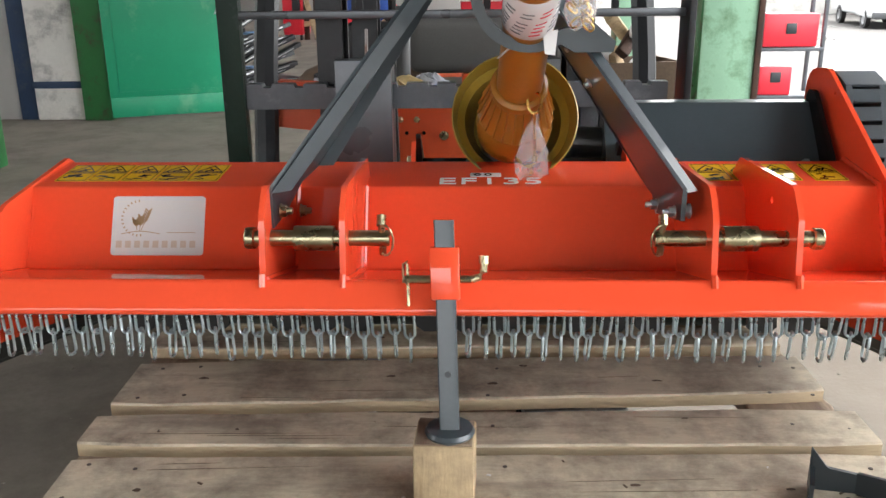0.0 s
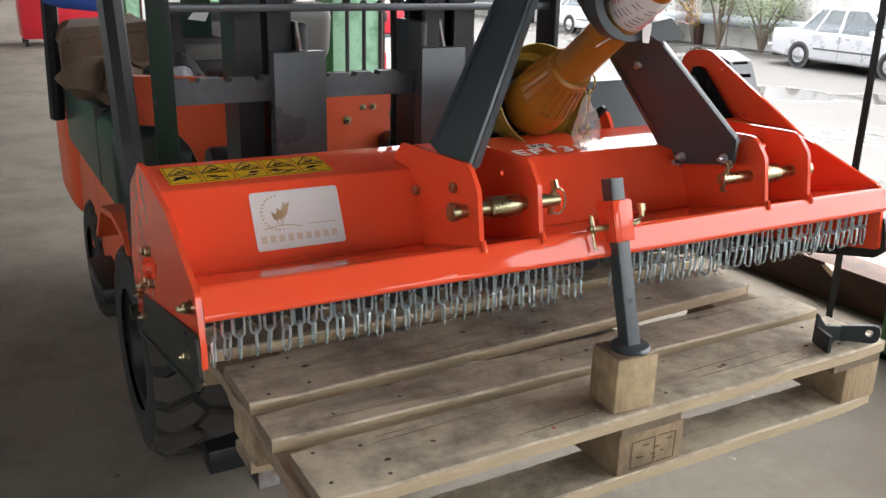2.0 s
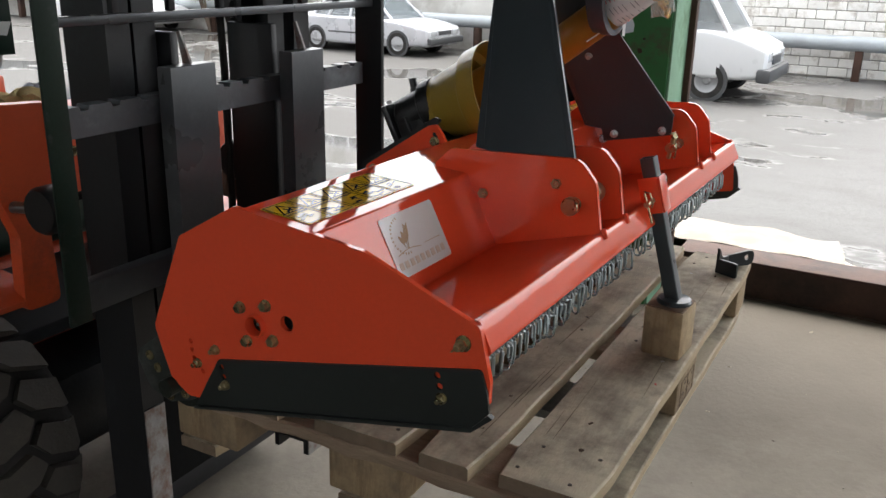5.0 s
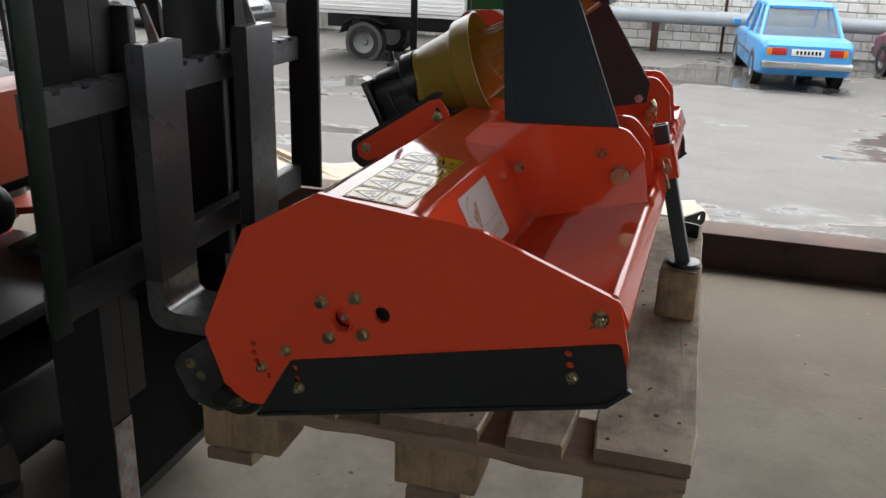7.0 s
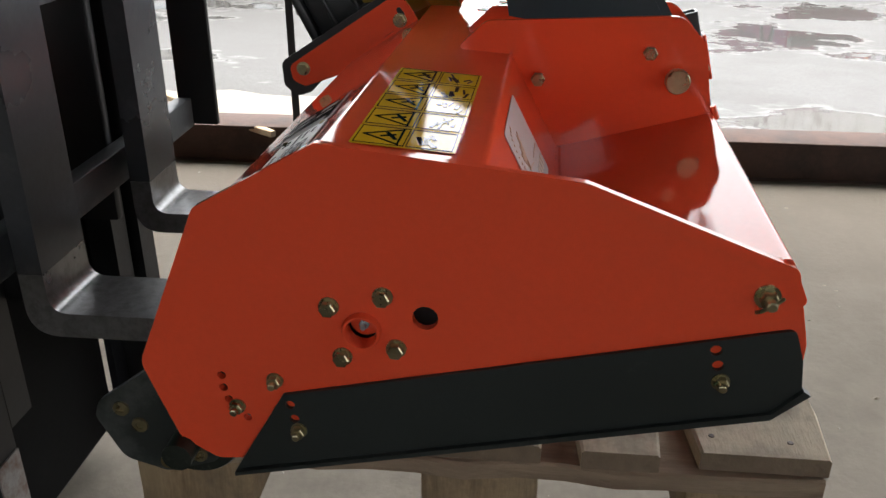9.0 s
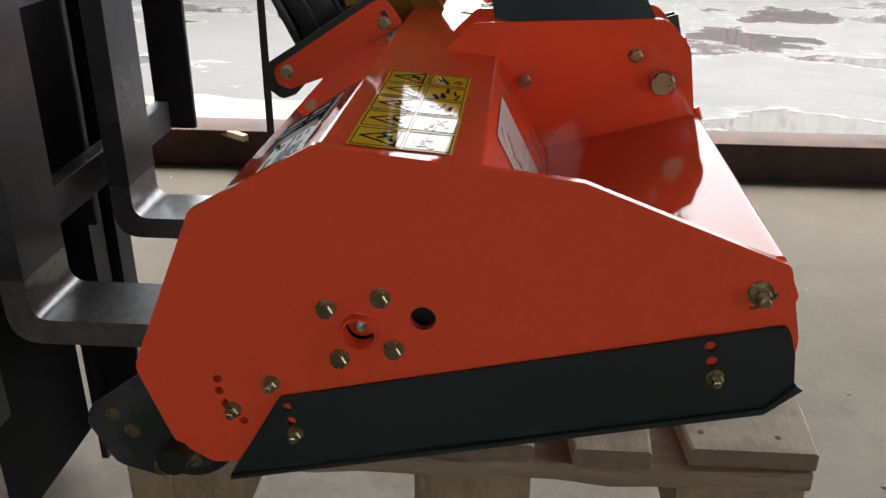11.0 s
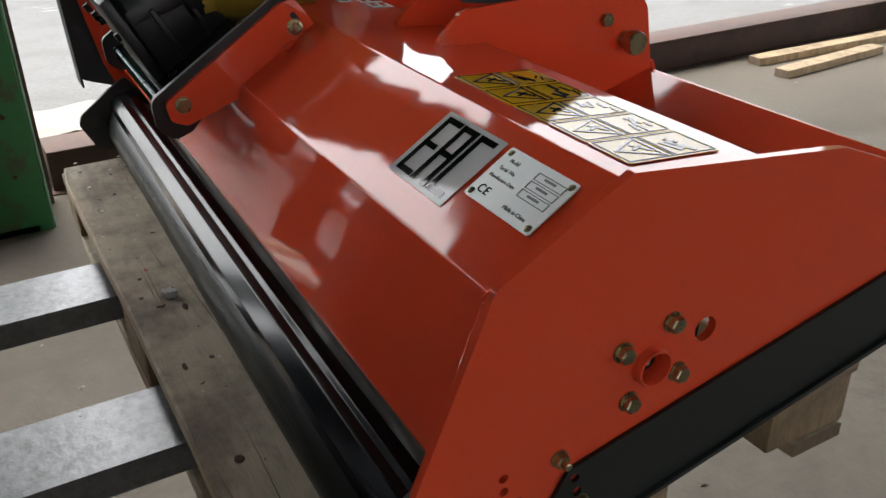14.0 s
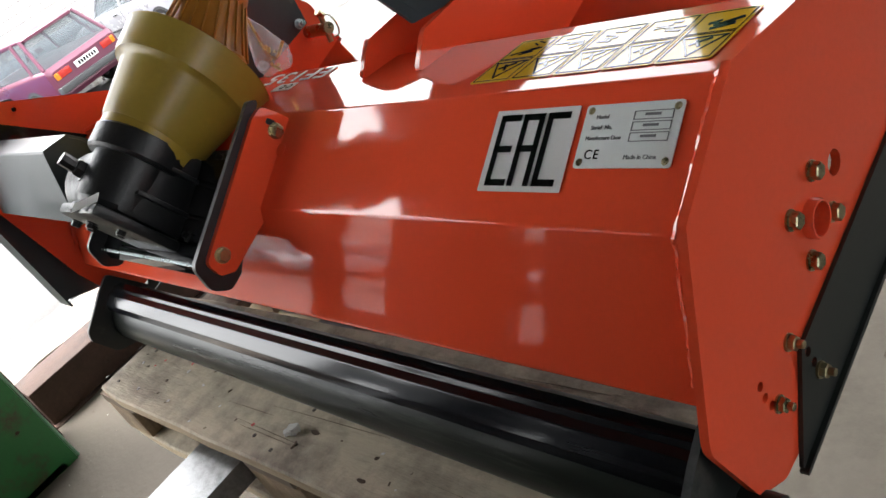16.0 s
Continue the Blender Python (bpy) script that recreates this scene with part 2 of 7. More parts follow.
GREY_INK = material("grey_print", (0.16, 0.16, 0.17), 0.4, 0, 0.1, 6, 120)
ALU = material("aluminium_plate", (0.70, 0.73, 0.72), 0.38, 0.25, 0.06, 6, 150, 0.01)
POLYBAG = material("thin_polythene", (0.82, 0.80, 0.80), 0.25, 0, 0.05, 8, 60, 0.6, alpha=0.30)
BLACK_STEEL = material("black_bracket_paint", (0.012, 0.018, 0.022), 0.4, 0, 0.2, 6, 120, 0.04)
ROLLER_MAT = material("dusty_roller_paint", (0.020, 0.024, 0.020), 0.30, 0, 0.35, 6, 50, 0.06, stain=(0.085, 0.092, 0.076), stain_amount=0.40, stain_scale=9, stretch=(0.25, 3, 3), specular=0.16)
SCRAPER_PAINT = material("glossy_black_angle_paint", (0.008, 0.009, 0.011), 0.15, 0, 0.2, 6, 26, 0.03, stain=(0.02, 0.02, 0.021), stain_amount=0.2, stain_scale=9, stretch=(0.12, 5, 5), specular=0.3)
FLUFF = material("grey_fluff", (0.55, 0.54, 0.52), 0.95, 0, 0.1, 30, 200, 0.5)


# ---- building tools ----
def thing(name, label, category, m=None, group="", kind=""):
    """An Empty at the thing's base, which carries its parts."""
    ob = new(name)
    ob.empty_display_size = 0.05
    ob.matrix_basis = m or Matrix()
    return tagged(ob, label, category, group, kind)


def finish(bm, angle=32):
    me = bpy.data.meshes.new("mesh")
    bmesh.ops.remove_doubles(bm, verts=bm.verts, dist=1e-6)
    bmesh.ops.recalc_face_normals(bm, faces=bm.faces)
    bm.to_mesh(me)
    bm.free()
    me.shade_smooth()
    me.set_sharp_from_angle(angle=radians(angle))
    return me


def part(name, bm, mat, parent=None, label="", m=None):
    """One mesh object under a thing or under a part."""
    me = bm if isinstance(bm, bpy.types.Mesh) else finish(bm)
    if not me.materials:
        me.materials.append(mat)
    me.name = name
    ob = new(name, me)
    if parent:
        ob.parent = parent
    if m is not None:
        ob.matrix_basis = m
    return tagged(ob, label)


def structure(name, bm, mat, label, category):
    return tagged(part(name, bm, mat), label, category, kind="structure")


def bevel(bm, width, segments=2):
    if width:
        bmesh.ops.bevel(bm, geom=bm.edges[:], offset=width, segments=segments, profile=0.5, affect="EDGES", clamp_overlap=True)
    return bm


def box(x0, x1, y0, y1, z0, z1, bev=0.0, segments=2):
    bm = bmesh.new()
    bmesh.ops.create_cube(bm, size=1)
    bmesh.ops.scale(bm, verts=bm.verts, vec=(x1 - x0, y1 - y0, z1 - z0))
    bmesh.ops.translate(bm, verts=bm.verts, vec=((x0 + x1) / 2, (y0 + y1) / 2, (z0 + z1) / 2))
    return bevel(bm, bev, segments)


def moved(bm, m):
    bmesh.ops.transform(bm, matrix=m, verts=bm.verts)
    return bm


def join(*bms):
    out = bmesh.new()
    for b in bms:
        me = bpy.data.meshes.new("tmp")
        b.to_mesh(me)
        out.from_mesh(me)
        bpy.data.meshes.remove(me)
        b.free()
    return out


def fillet(pts, r, closed=True, n=4):
    """Round the corners of a flat outline; r is one radius or one for each corner."""
    pts = [Vector(p) for p in pts]
    out, k = [], len(pts)
    for i, p in enumerate(pts):
        ri = r[i] if hasattr(r, "__len__") else r
        if ri <= 0 or (not closed and i in (0, k - 1)):
            out.append(p)
            continue
        a, b = pts[i - 1] - p, pts[(i + 1) % k] - p
        la, lb = a.length, b.length
        a, b = a / la, b / lb
        half = a.angle(b) / 2
        d = min(ri / max(1e-4, math.tan(half)), 0.48 * la, 0.48 * lb)
        s, e = p + a * d, p + b * d
        for j in range(n + 1):
            t = j / n
            out.append((1 - t) ** 2 * s + 2 * t * (1 - t) * p + t * t * e)
    return out


AXES = {"x": lambda a, p, q: Vector((a, p, q)), "y": lambda a, p, q: Vector((p, a, q)), "z": lambda a, p, q: Vector((p, q, a))}


def plate(outline, a0, a1, axis="x", holes=(), seg=14):
    """A flat plate cut to an outline, with round holes (p, q, radius), lying across an axis from a0 to a1."""
    bm = bmesh.new()
    put = AXES[axis]
    loops = [[tuple(p) for p in outline]]
    for p, q, r in holes:
        loops.append([(p + r * math.cos(2 * math.pi * i / seg), q + r * math.sin(2 * math.pi * i / seg)) for i in range(seg)])
    rings = []
    edges = []
    for lp in loops:
        vs = [bm.verts.new(put(a0, *p)) for p in lp]
        es = [bm.edges.new((vs[i], vs[(i + 1) % len(vs)])) for i in range(len(vs))]
        rings.append(vs)
        edges += es
    bmesh.ops.triangle_fill(bm, use_beauty=True, use_dissolve=False, edges=edges)
    front = bm.faces[:]
    twin = {v: bm.verts.new(v.co + put(a1 - a0, 0, 0)) for ring in rings for v in ring}
    for f in front:
        bm.faces.new([twin[v] for v in reversed(f.verts)])
    for ring in rings:
        for i, v in enumerate(ring):
            w = ring[(i + 1) % len(ring)]
            bm.faces.new((v, w, twin[w], twin[v]))
    return bm


def sheet(profile, u0, u1, thick, r=0.008):
    """Sheet metal folded along a line of (v, z), running from u0 to u1; its thickness lies on the inside."""
    line = fillet(profile, r, closed=False, n=5)
    inner = []
    for i, p in enumerate(line):
        a = line[max(0, i - 1)]
        b = line[min(len(line) - 1, i + 1)]
        d = (b - a).normalized()
        inner.append(p + Vector((d.y, -d.x)) * thick)
    bm = bmesh.new()
    rows = []
    for pts in (line, inner):
        rows.append([(bm.verts.new((u0, *p)), bm.verts.new((u1, *p))) for p in pts])
    for row in rows:
        for a, b in zip(row, row[1:]):
            bm.faces.new((a[0], b[0], b[1], a[1]))
    for a, b in ((rows[0][0], rows[1][0]), (rows[0][-1], rows[1][-1])):
        bm.faces.new((a[0], a[1], b[1], b[0]))
    for k in (0, 1):
        for i in range(len(line) - 1):
            bm.faces.new((rows[0][i][k], rows[0][i + 1][k], rows[1][i + 1][k], rows[1][i][k]))
    return bm


def along(p0, d):
    """The turn that carries z onto d, at p0."""
    return Matrix.Translation(p0) @ Vector(d).to_track_quat("Z", "Y").to_matrix().to_4x4()


def lathe(profile, p0=(0, 0, 0), d=(0, 0, 1), seg=24, closed=False):
    """A turned body: (radius, height) pairs about the line from p0 along d."""
    bm = bmesh.new()
    rings = []
    for r, hgt in profile:
        if r < 1e-5:
            rings.append([bm.verts.new((0, 0, hgt))] * seg)
        else:
            rings.append([bm.verts.new((r * math.cos(2 * math.pi * i / seg), r * math.sin(2 * math.pi * i / seg), hgt)) for i in range(seg)])
    if closed:
        rings.append(rings[0])
    for a, b in zip(rings, rings[1:]):
        for i in range(seg):
            j = (i + 1) % seg
            vs = list(dict.fromkeys((a[i], a[j], b[j], b[i])))
            if len(vs) > 2:
                bm.faces.new(vs)
    return moved(bm, along(p0, d))


def rod(p0, p1, r, seg=12, r1=None):
    p0, p1 = Vector(p0), Vector(p1)
    h = (p1 - p0).length
    return lathe([(0, 0), (r, 0), (r if r1 is None else r1, h), (0, h)], p0, p1 - p0, seg)


def wire(pts, r, seg=6, closed=False):
    """A round bar bent along points."""
    pts = [Vector(p) for p in pts]
    bm = bmesh.new()
    rings, k = [], len(pts)
    for i, p in enumerate(pts):
        if closed:
            d = pts[(i + 1) % k] - pts[i - 1]
        else:
            d = pts[min(k - 1, i + 1)] - pts[max(0, i - 1)]
        d.normalize()
        ref = Vector((0.31, 0.17, 0.93)) if abs(d.z) < 0.9 else Vector((1, 0.1, 0))
        a = d.cross(ref).normalized()
        b = d.cross(a)
        rings.append([bm.verts.new(p + r * (math.cos(2 * math.pi * j / seg) * a + math.sin(2 * math.pi * j / seg) * b)) for j in range(seg)])
    n = k if closed else k - 1
    for i in range(n):
        for j in range(seg):
            bm.faces.new((rings[i][j], rings[i][(j + 1) % seg], rings[(i + 1) % k][(j + 1) % seg], rings[(i + 1) % k][j]))
    if not closed:
        bm.faces.new(rings[0]), bm.faces.new(rings[-1])
    return bm


def bolt(p, d, r=0.0085, head=0.0065, washer=True, stud=0.0):
    """A hexagon bolt head or nut with its washer; stud: the thread that stands out of it."""
    p, d = Vector(p), Vector(d).normalized()
    bits = []
    if washer:
        bits.append(lathe([(0, 0), (r * 1.2, 0), (r * 1.2, 0.0018), (0, 0.0018)], p, d, 16))
    q = p + d * 0.0018
    bits.append(lathe([(0, 0), (r, 0), (r, head * 0.85), (r * 0.86, head), (0, head)], q, d, 6))
    if stud:
        bits.append(lathe([(0, 0), (r * 0.55, 0), (r * 0.55, stud * 0.9), (r * 0.4, stud), (0, stud)], q + d * head, d, 10))
    return join(*bits)


def flat(pts, thick=0.0012):
    """A thin flat shape in x and y, standing on z = 0."""
    return plate(pts, 0, thick, "z")


def rect(x0, x1, y0, y1, r=0.0):
    pts = [(x0, y0), (x1, y0), (x1, y1), (x0, y1)]
    return fillet(pts, r, n=3) if r else pts


def lettering(text, size, thick=0.0006, spacing=1.0):
    """Raised letters in x and y, from the built-in font."""
    cu = bpy.data.curves.new("letters", "FONT")
    cu.body, cu.size, cu.extrude, cu.space_character = text, size, thick, spacing
    tmp = bpy.data.objects.new("letters", cu)
    me = bpy.data.meshes.new_from_object(tmp)
    bm = bmesh.new()
    bm.from_mesh(me)
    bpy.data.objects.remove(tmp), bpy.data.curves.remove(cu), bpy.data.meshes.remove(me)
    return bm


def bar_line(x0, y0, x1, y1, w, thick=0.0006):
    """A printed stroke from one point to another."""
    a, b = Vector((x0, y0)), Vector((x1, y1))
    d = (b - a).normalized() * (w / 2)
    n = Vector((-d.y, d.x))
    return flat([a - n - d, b - n + d, b + n + d, a + n - d], thick)


def crumpled(bm, amount, scale, seed=0.0):
    for v in bm.verts:
        q = v.co * scale + Vector((seed, seed * 0.7, -seed))
        v.co += Vector((noise.noise(q), noise.noise(q + Vector((7, 3, 1))), noise.noise(q + Vector((2, 9, 5))))) * amount
    return bm


# ---- the flail mower: u runs along its beam, v to the rear, z up ----
MOWER = pose(-0.572, 1.165, 0, 0, 0, -1.4)
MOWER_INV = MOWER.inverted()


def L(x, y, z):
    return MOWER_INV @ Vector((x, y, z))


WIDTH = 1.345
LEFT = 0.022
HOOD_LINE = [(-0.010, 1.119), (-0.026, 1.127), (-0.0065, 1.169), (0.182, 1.117), (0.2425, 1.2335), (0.381, 1.2435), (0.486, 1.177), (0.534, 1.050), (0.514, 1.030)]
mower = thing("flail_mower", "orange flail mower with grey hitch arms on a wooden pallet", "flail mower", MOWER)

hood = part("hood", sheet(HOOD_LINE, LEFT, WIDTH, 0.005), ORANGE, mower, "glossy orange folded steel hood")

LEFT_OUTLINE = fillet([(-0.0145, 1.168), (-0.031, 1.100), (-0.030, 1.066), (0.40, 0.970), (0.452, 0.936), (0.491, 0.9325), (0.526, 0.953), (0.5555, 1.036), (0.4863, 1.1945), (0.376, 1.2570), (0.157, 1.2330)],
                      [0.010, 0.03, 0.006, 0.01, 0.012, 0.016, 0.02, 0.022, 0.012, 0.006, 0.02])
LEFT_HOLES = [(0.287, 1.1022, 0.0115), (0.343, 1.087, 0.0135), (0.478, 1.028, 0.0042), (0.4775, 1.0148, 0.0042), (0.4735, 1.002, 0.0042), (0.457, 0.983, 0.0042)]
left_plate = part("side_plate", plate(LEFT_OUTLINE, -0.008, 0.0, "x", LEFT_HOLES), ORANGE, mower, "orange steel end plate with bolts and holes", m=pose(LEFT, 0.003, -0.006))
RIGHT_OUTLINE = fillet([(-0.008, 1.165), (-0.02, 1.045), (0.48, 0.945), (0.52, 0.95), (0.555, 1.045), (0.60, 1.27), (0.59, 1.375), (0.50, 1.385), (0.20, 1.232), (0.008, 1.172)],
                       [0.008, 0.006, 0.012, 0.03, 0.02, 0.05, 0.05, 0.05, 0.03, 0.012])
right_plate = part("side_plate", plate(RIGHT_OUTLINE, WIDTH, WIDTH + 0.008, "x", [(0.455, 1.345, 0.004)]), ORANGE, mower, "tall orange end plate with a rounded top")
# weld beads along the hood's ends
for u, nm in ((0.003, left_plate), (WIDTH - 0.003, right_plate)):
    line = fillet([(-0.003, 1.169), (0.182, 1.120), (0.242, 1.2355), (0.380, 1.2465), (0.486, 1.183), (0.53, 1.07)], 0.008, closed=False, n=3)
    pts = []
    for a, b in zip(line, line[1:]):
        k = max(1, int((b - a).length / 0.006))
        pts += [a.lerp(b, i / k) for i in range(k)]
    part("weld_bead", wire([(u + random.uniform(-0.0008, 0.0008), *(p + Vector((random.uniform(-0.001, 0.001), random.uniform(0, 0.0012))))) for p in pts], 0.0042, 6), ORANGE, nm)

# bearing boss, bolts and adjusting bolts on the end plate
part("bearing_boss", lathe([(0.0135, 0), (0.0135, -0.006), (0.0176, -0.006), (0.0170, 0.009), (0.0162, 0.0108), (0.0145, 0.0108), (0.0137, 0.009), (0.0135, 0)], (-0.006, 0.343, 1.087), (-1, 0, 0), 28), ORANGE, left_plate)
part("boss_floor", rod((0.012, 0.343, 1.087), (0.006, 0.343, 1.087), 0.0137, 20), ORANGE, left_plate)
part("grease_nipple", join(rod((0.006, 0.343, 1.087), (0.000, 0.343, 1.087), 0.0045, 8), rod((0.000, 0.343, 1.087), (-0.006, 0.343, 1.087), 0.0026, 8)), ZINC, left_plate)
for v, z in ((0.372, 1.108), (0.324, 1.121), (0.362, 1.058), (0.313, 1.070)):
    part("bolt", bolt((-0.008, v, z), (-1, 0, 0), 0.0076, 0.0075), YELLOW_ZINC, left_plate, "yellow zinc hexagon bolt")
for v, z in ((0.4655, 0.9955), (0.427, 1.027)):
    part("bolt", bolt((-0.008, v, z), (-1, 0, 0), 0.0066, 0.006, stud=0.006), YELLOW_ZINC, left_plate, "zinc nut with a standing thread end")
part("chain_bolt", join(lathe([(0, 0), (0.0108, 0), (0.0108, 0.002), (0, 0.002)], (-0.008, 0.007, 1.143), (-1, 0, 0), 20), bolt((-0.0095, 0.007, 1.143), (-1, 0, 0), 0.0082, 0.009, stud=0.008), wire([(-0.024, -0.002, 1.150), (-0.0245, 0.006, 1.142), (-0.024, 0.014, 1.137)], 0.0016), wire([(-0.024, 0.014, 1.137), (-0.020, 0.017, 1.134)], 0.0016)), YELLOW_ZINC, left_plate, "yellow zinc castle nut with a split pin")

SKID = [(-0.017, 1.1094), (-0.0265, 1.080), (-0.030, 1.053), (-0.008, 1.0285), (0.462, 0.9215), (0.476, 0.9165), (0.4223, 1.008)]
for u0, u1, lab in ((-0.0125, -0.0085, "dull black skid plate bolted to the end plate"), (WIDTH + 0.008, WIDTH + 0.016, "dull black skid plate")):
    holes = [(0.0443, 1.0858, 0.0050), (0.041, 1.0712, 0.0050), (0.4162, 0.9977, 0.0046), (0.4130, 0.9826, 0.0046)]
    skid = part("skid", join(plate(fillet(SKID, [0.008, 0.004, 0.004, 0.01, 0.004, 0.002, 0.004]), u0, u1, "x", holes),
                             plate([(-0.037, 1.0495), (-0.008, 1.0225), (0.476, 0.9125), (0.476, 0.9165), (-0.008, 1.0285), (-0.031, 1.0535)], min(u0, u1) - (0.004 if u0 < 0 else -0.0), max(u0, u1) + (0.004 if u0 > 0 else 0), "x")), SKID_PAINT, mower, lab, pose(LEFT if u0 < 0 else 0, 0, 0))
    d = -1 if u0 < 0 else 1
    for v, z in ((0.037, 1.056), (0.4095, 0.970)):
        part("bolt", bolt((u0 if d < 0 else u1, v, z), (d, 0, 0), 0.0066, 0.006, stud=0.006), YELLOW_ZINC, skid, "zinc nut with a standing thread end")

# hitch brackets
BRACKET = fillet([(-0.004, 1.166), (0.010, 1.250), (0.040, 1.284), (0.275, 1.273), (0.312, 1.238), (0.2425, 1.232), (0.182, 1.1165)], [0.002, 0.03, 0.03, 0.02, 0.006, 0, 0])
BRACKET_U = (0.442, 0.5485, 1.033, 1.1415)
brackets = []
for i, u in enumerate(BRACKET_U):
    b = part("hitch_bracket", plate(BRACKET, u - 0.004, u + 0.004, "x", [(0.115, 1.245, 0.005)] if i in (1, 3) else ()), ORANGE, mower, "orange lower hitch lug welded to the hood")
    part("weld_bead", wire([(u + 0.005, *(Vector((-0.002, 1.169)).lerp(Vector((0.182, 1.120)), t / 30) + Vector((0, random.uniform(0, 0.001))))) for t in range(31)]
                           + [(u + 0.005, *Vector((0.182, 1.120)).lerp(Vector((0.2415, 1.2345)), t / 20)) for t in range(1, 21)], 0.0035, 5), ORANGE, b)
    part("weld_bead", wire([(u, -0.012 + t * 0.0016, 1.160 + t * 0.004) for t in range(5)], 0.0045, 6), ORANGE, b)
    brackets.append(b)
for v, z in ((0.209, 1.204), (0.076, 1.240)):
    part("bolt", bolt((BRACKET_U[0] - 0.004, v, z), (-1, 0, 0), 0.0088, 0.007, washer=False), YELLOW_ZINC, brackets[0], "yellow zinc hexagon bolt")
    part("nut", bolt((BRACKET_U[0] + 0.012, v, z), (1, 0, 0), 0.0088, 0.007, stud=0.008), YELLOW_ZINC, brackets[0])
    part("bolt", bolt((BRACKET_U[2] + 0.004, v, z), (1, 0, 0), 0.0088, 0.007, washer=False), ZINC, brackets[2], "zinc hexagon bolt")
    part("nut", bolt((BRACKET_U[2] - 0.018, v, z), (-1, 0, 0), 0.0088, 0.008, stud=0.008), ZINC, brackets[2])


def lynch_pin(p, side):
    """A hitch pin's linch pin with its spring ring."""
    x, y, z = p
    ring = [(x + side * (0.004 + 0.012 * math.sin(a)), y - 0.010 - 0.004 * math.sin(a), z + 0.021 * math.cos(a)) for a in [math.pi * i / 10 for i in range(11)]]
    return join(rod((x, y - 0.004, z + 0.026), (x, y + 0.004, z - 0.024), 0.0048, 8), rod((x, y - 0.007, z + 0.020), (x, y + 0.0, z + 0.032), 0.0065, 8),
                wire(ring + [(x, y - 0.006, z - 0.02)], 0.0016, 5))


for u_head, u_end, sl0, sl1, side in ((0.423, 0.607, 0.478, 0.532, 1), (1.172, 0.962, 1.052, 1.098, -1)):
    d = 1 if u_end > u_head else -1
    pin = part("hitch_pin", join(lathe([(0, 0), (0.0135, 0), (0.0148, 0.002), (0.0148, 0.012), (0.0135, 0.014), (0, 0.014)], (u_head - d * 0.012, 0.043, 1.211), (d, 0, 0), 20 if d > 0 else 16),
                                 rod((u_head, 0.043, 1.211), (u_end, 0.043, 1.211), 0.0108, 18)), YELLOW_ZINC, mower, "yellow zinc hitch pin")
    part("sleeve", lathe([(0.011, 0), (0.0168, 0), (0.0172, 0.002), (0.0172, sl1 - sl0 - 0.002), (0.0168, sl1 - sl0), (0.011, sl1 - sl0)], (sl0, 0.043, 1.211), (1, 0, 0), 22), YELLOW_ZINC, pin)
    part("linch_pin", lynch_pin((u_end - d * 0.010, 0.043, 1.211), side), YELLOW_ZINC, pin)

# tapered hitch arms: a web leaning inwards and back, its front edge folded to the right
def hitch_arm(foot, f0, f1, b0, b1, w=0.034, tab=0.085, share=0.55, back=0.015, drop=0.0, behind=0.028):
    """f0, f1, b0, b1: the front and back edges of the web, below and above; foot: the tab under it."""
    f0, f1, b0, b1 = (L(*p) for p in (f0, f1, b0, b1))
    bm = bmesh.new()
    t0, t1 = Vector((f0.x, f0.y + 0.002, foot)), Vector((f0.x, f0.y + tab, foot - drop))
    t2 = f0.lerp(b0, share) - Vector((0, 0, 0.012))
    outline = [t0, f0, f1, b1, b0, t2, t1]
    off = Vector((0.006, 0, 0))
    a, b = [bm.verts.new(p) for p in outline], [bm.verts.new(p + off) for p in outline]
    bm.faces.new((a[0], a[1], a[5], a[6])), bm.faces.new((a[1], a[2], a[3], a[4], a[5]))
    bm.faces.new((b[6], b[5], b[1], b[0])), bm.faces.new((b[5], b[4], b[3], b[2], b[1]))
    for i in range(7):
        bm.faces.new((a[i], b[i], b[(i + 1) % 7], a[(i + 1) % 7]))
    fl, rows = bmesh.new(), []
    prof = [(0.0, 0.010), (0.001, 0.003), (0.006, -0.002), (w, back), (w - 0.001, back + 0.006), (0.008, 0.004), (0.006, 0.012)]
    for o in (f0 - Vector((0, 0, 0.004)), f1):
        rows.append([fl.verts.new(o + Vector((p, q, 0))) for p, q in prof])
    for i in range(len(prof)):
        j = (i + 1) % len(prof)
        fl.faces.new((rows[0][i], rows[0][j], rows[1][j], rows[1][i]))
    fl.faces.new(rows[0]), fl.faces.new(rows[1])
    bk, rows = bmesh.new(), []
    for o in (t2.lerp(b0, 0.8), b1):
        rows.append([bk.verts.new(o + Vector((p, q, 0))) for p, q in ((0.0, -0.008), (0.0, 0.001), (0.004, 0.004), (behind, 0.004), (behind, -0.001), (0.007, -0.002))])
    for i in range(6):
        bk.faces.new((rows[0][i], rows[0][(i + 1) % 6], rows[1][(i + 1) % 6], rows[1][i]))
    bk.faces.new(rows[0]), bk.faces.new(rows[1])
    return part("hitch_arm", join(bm, fl, bk), GREY_PAINT, mower, "blue-grey painted steel hitch arm")


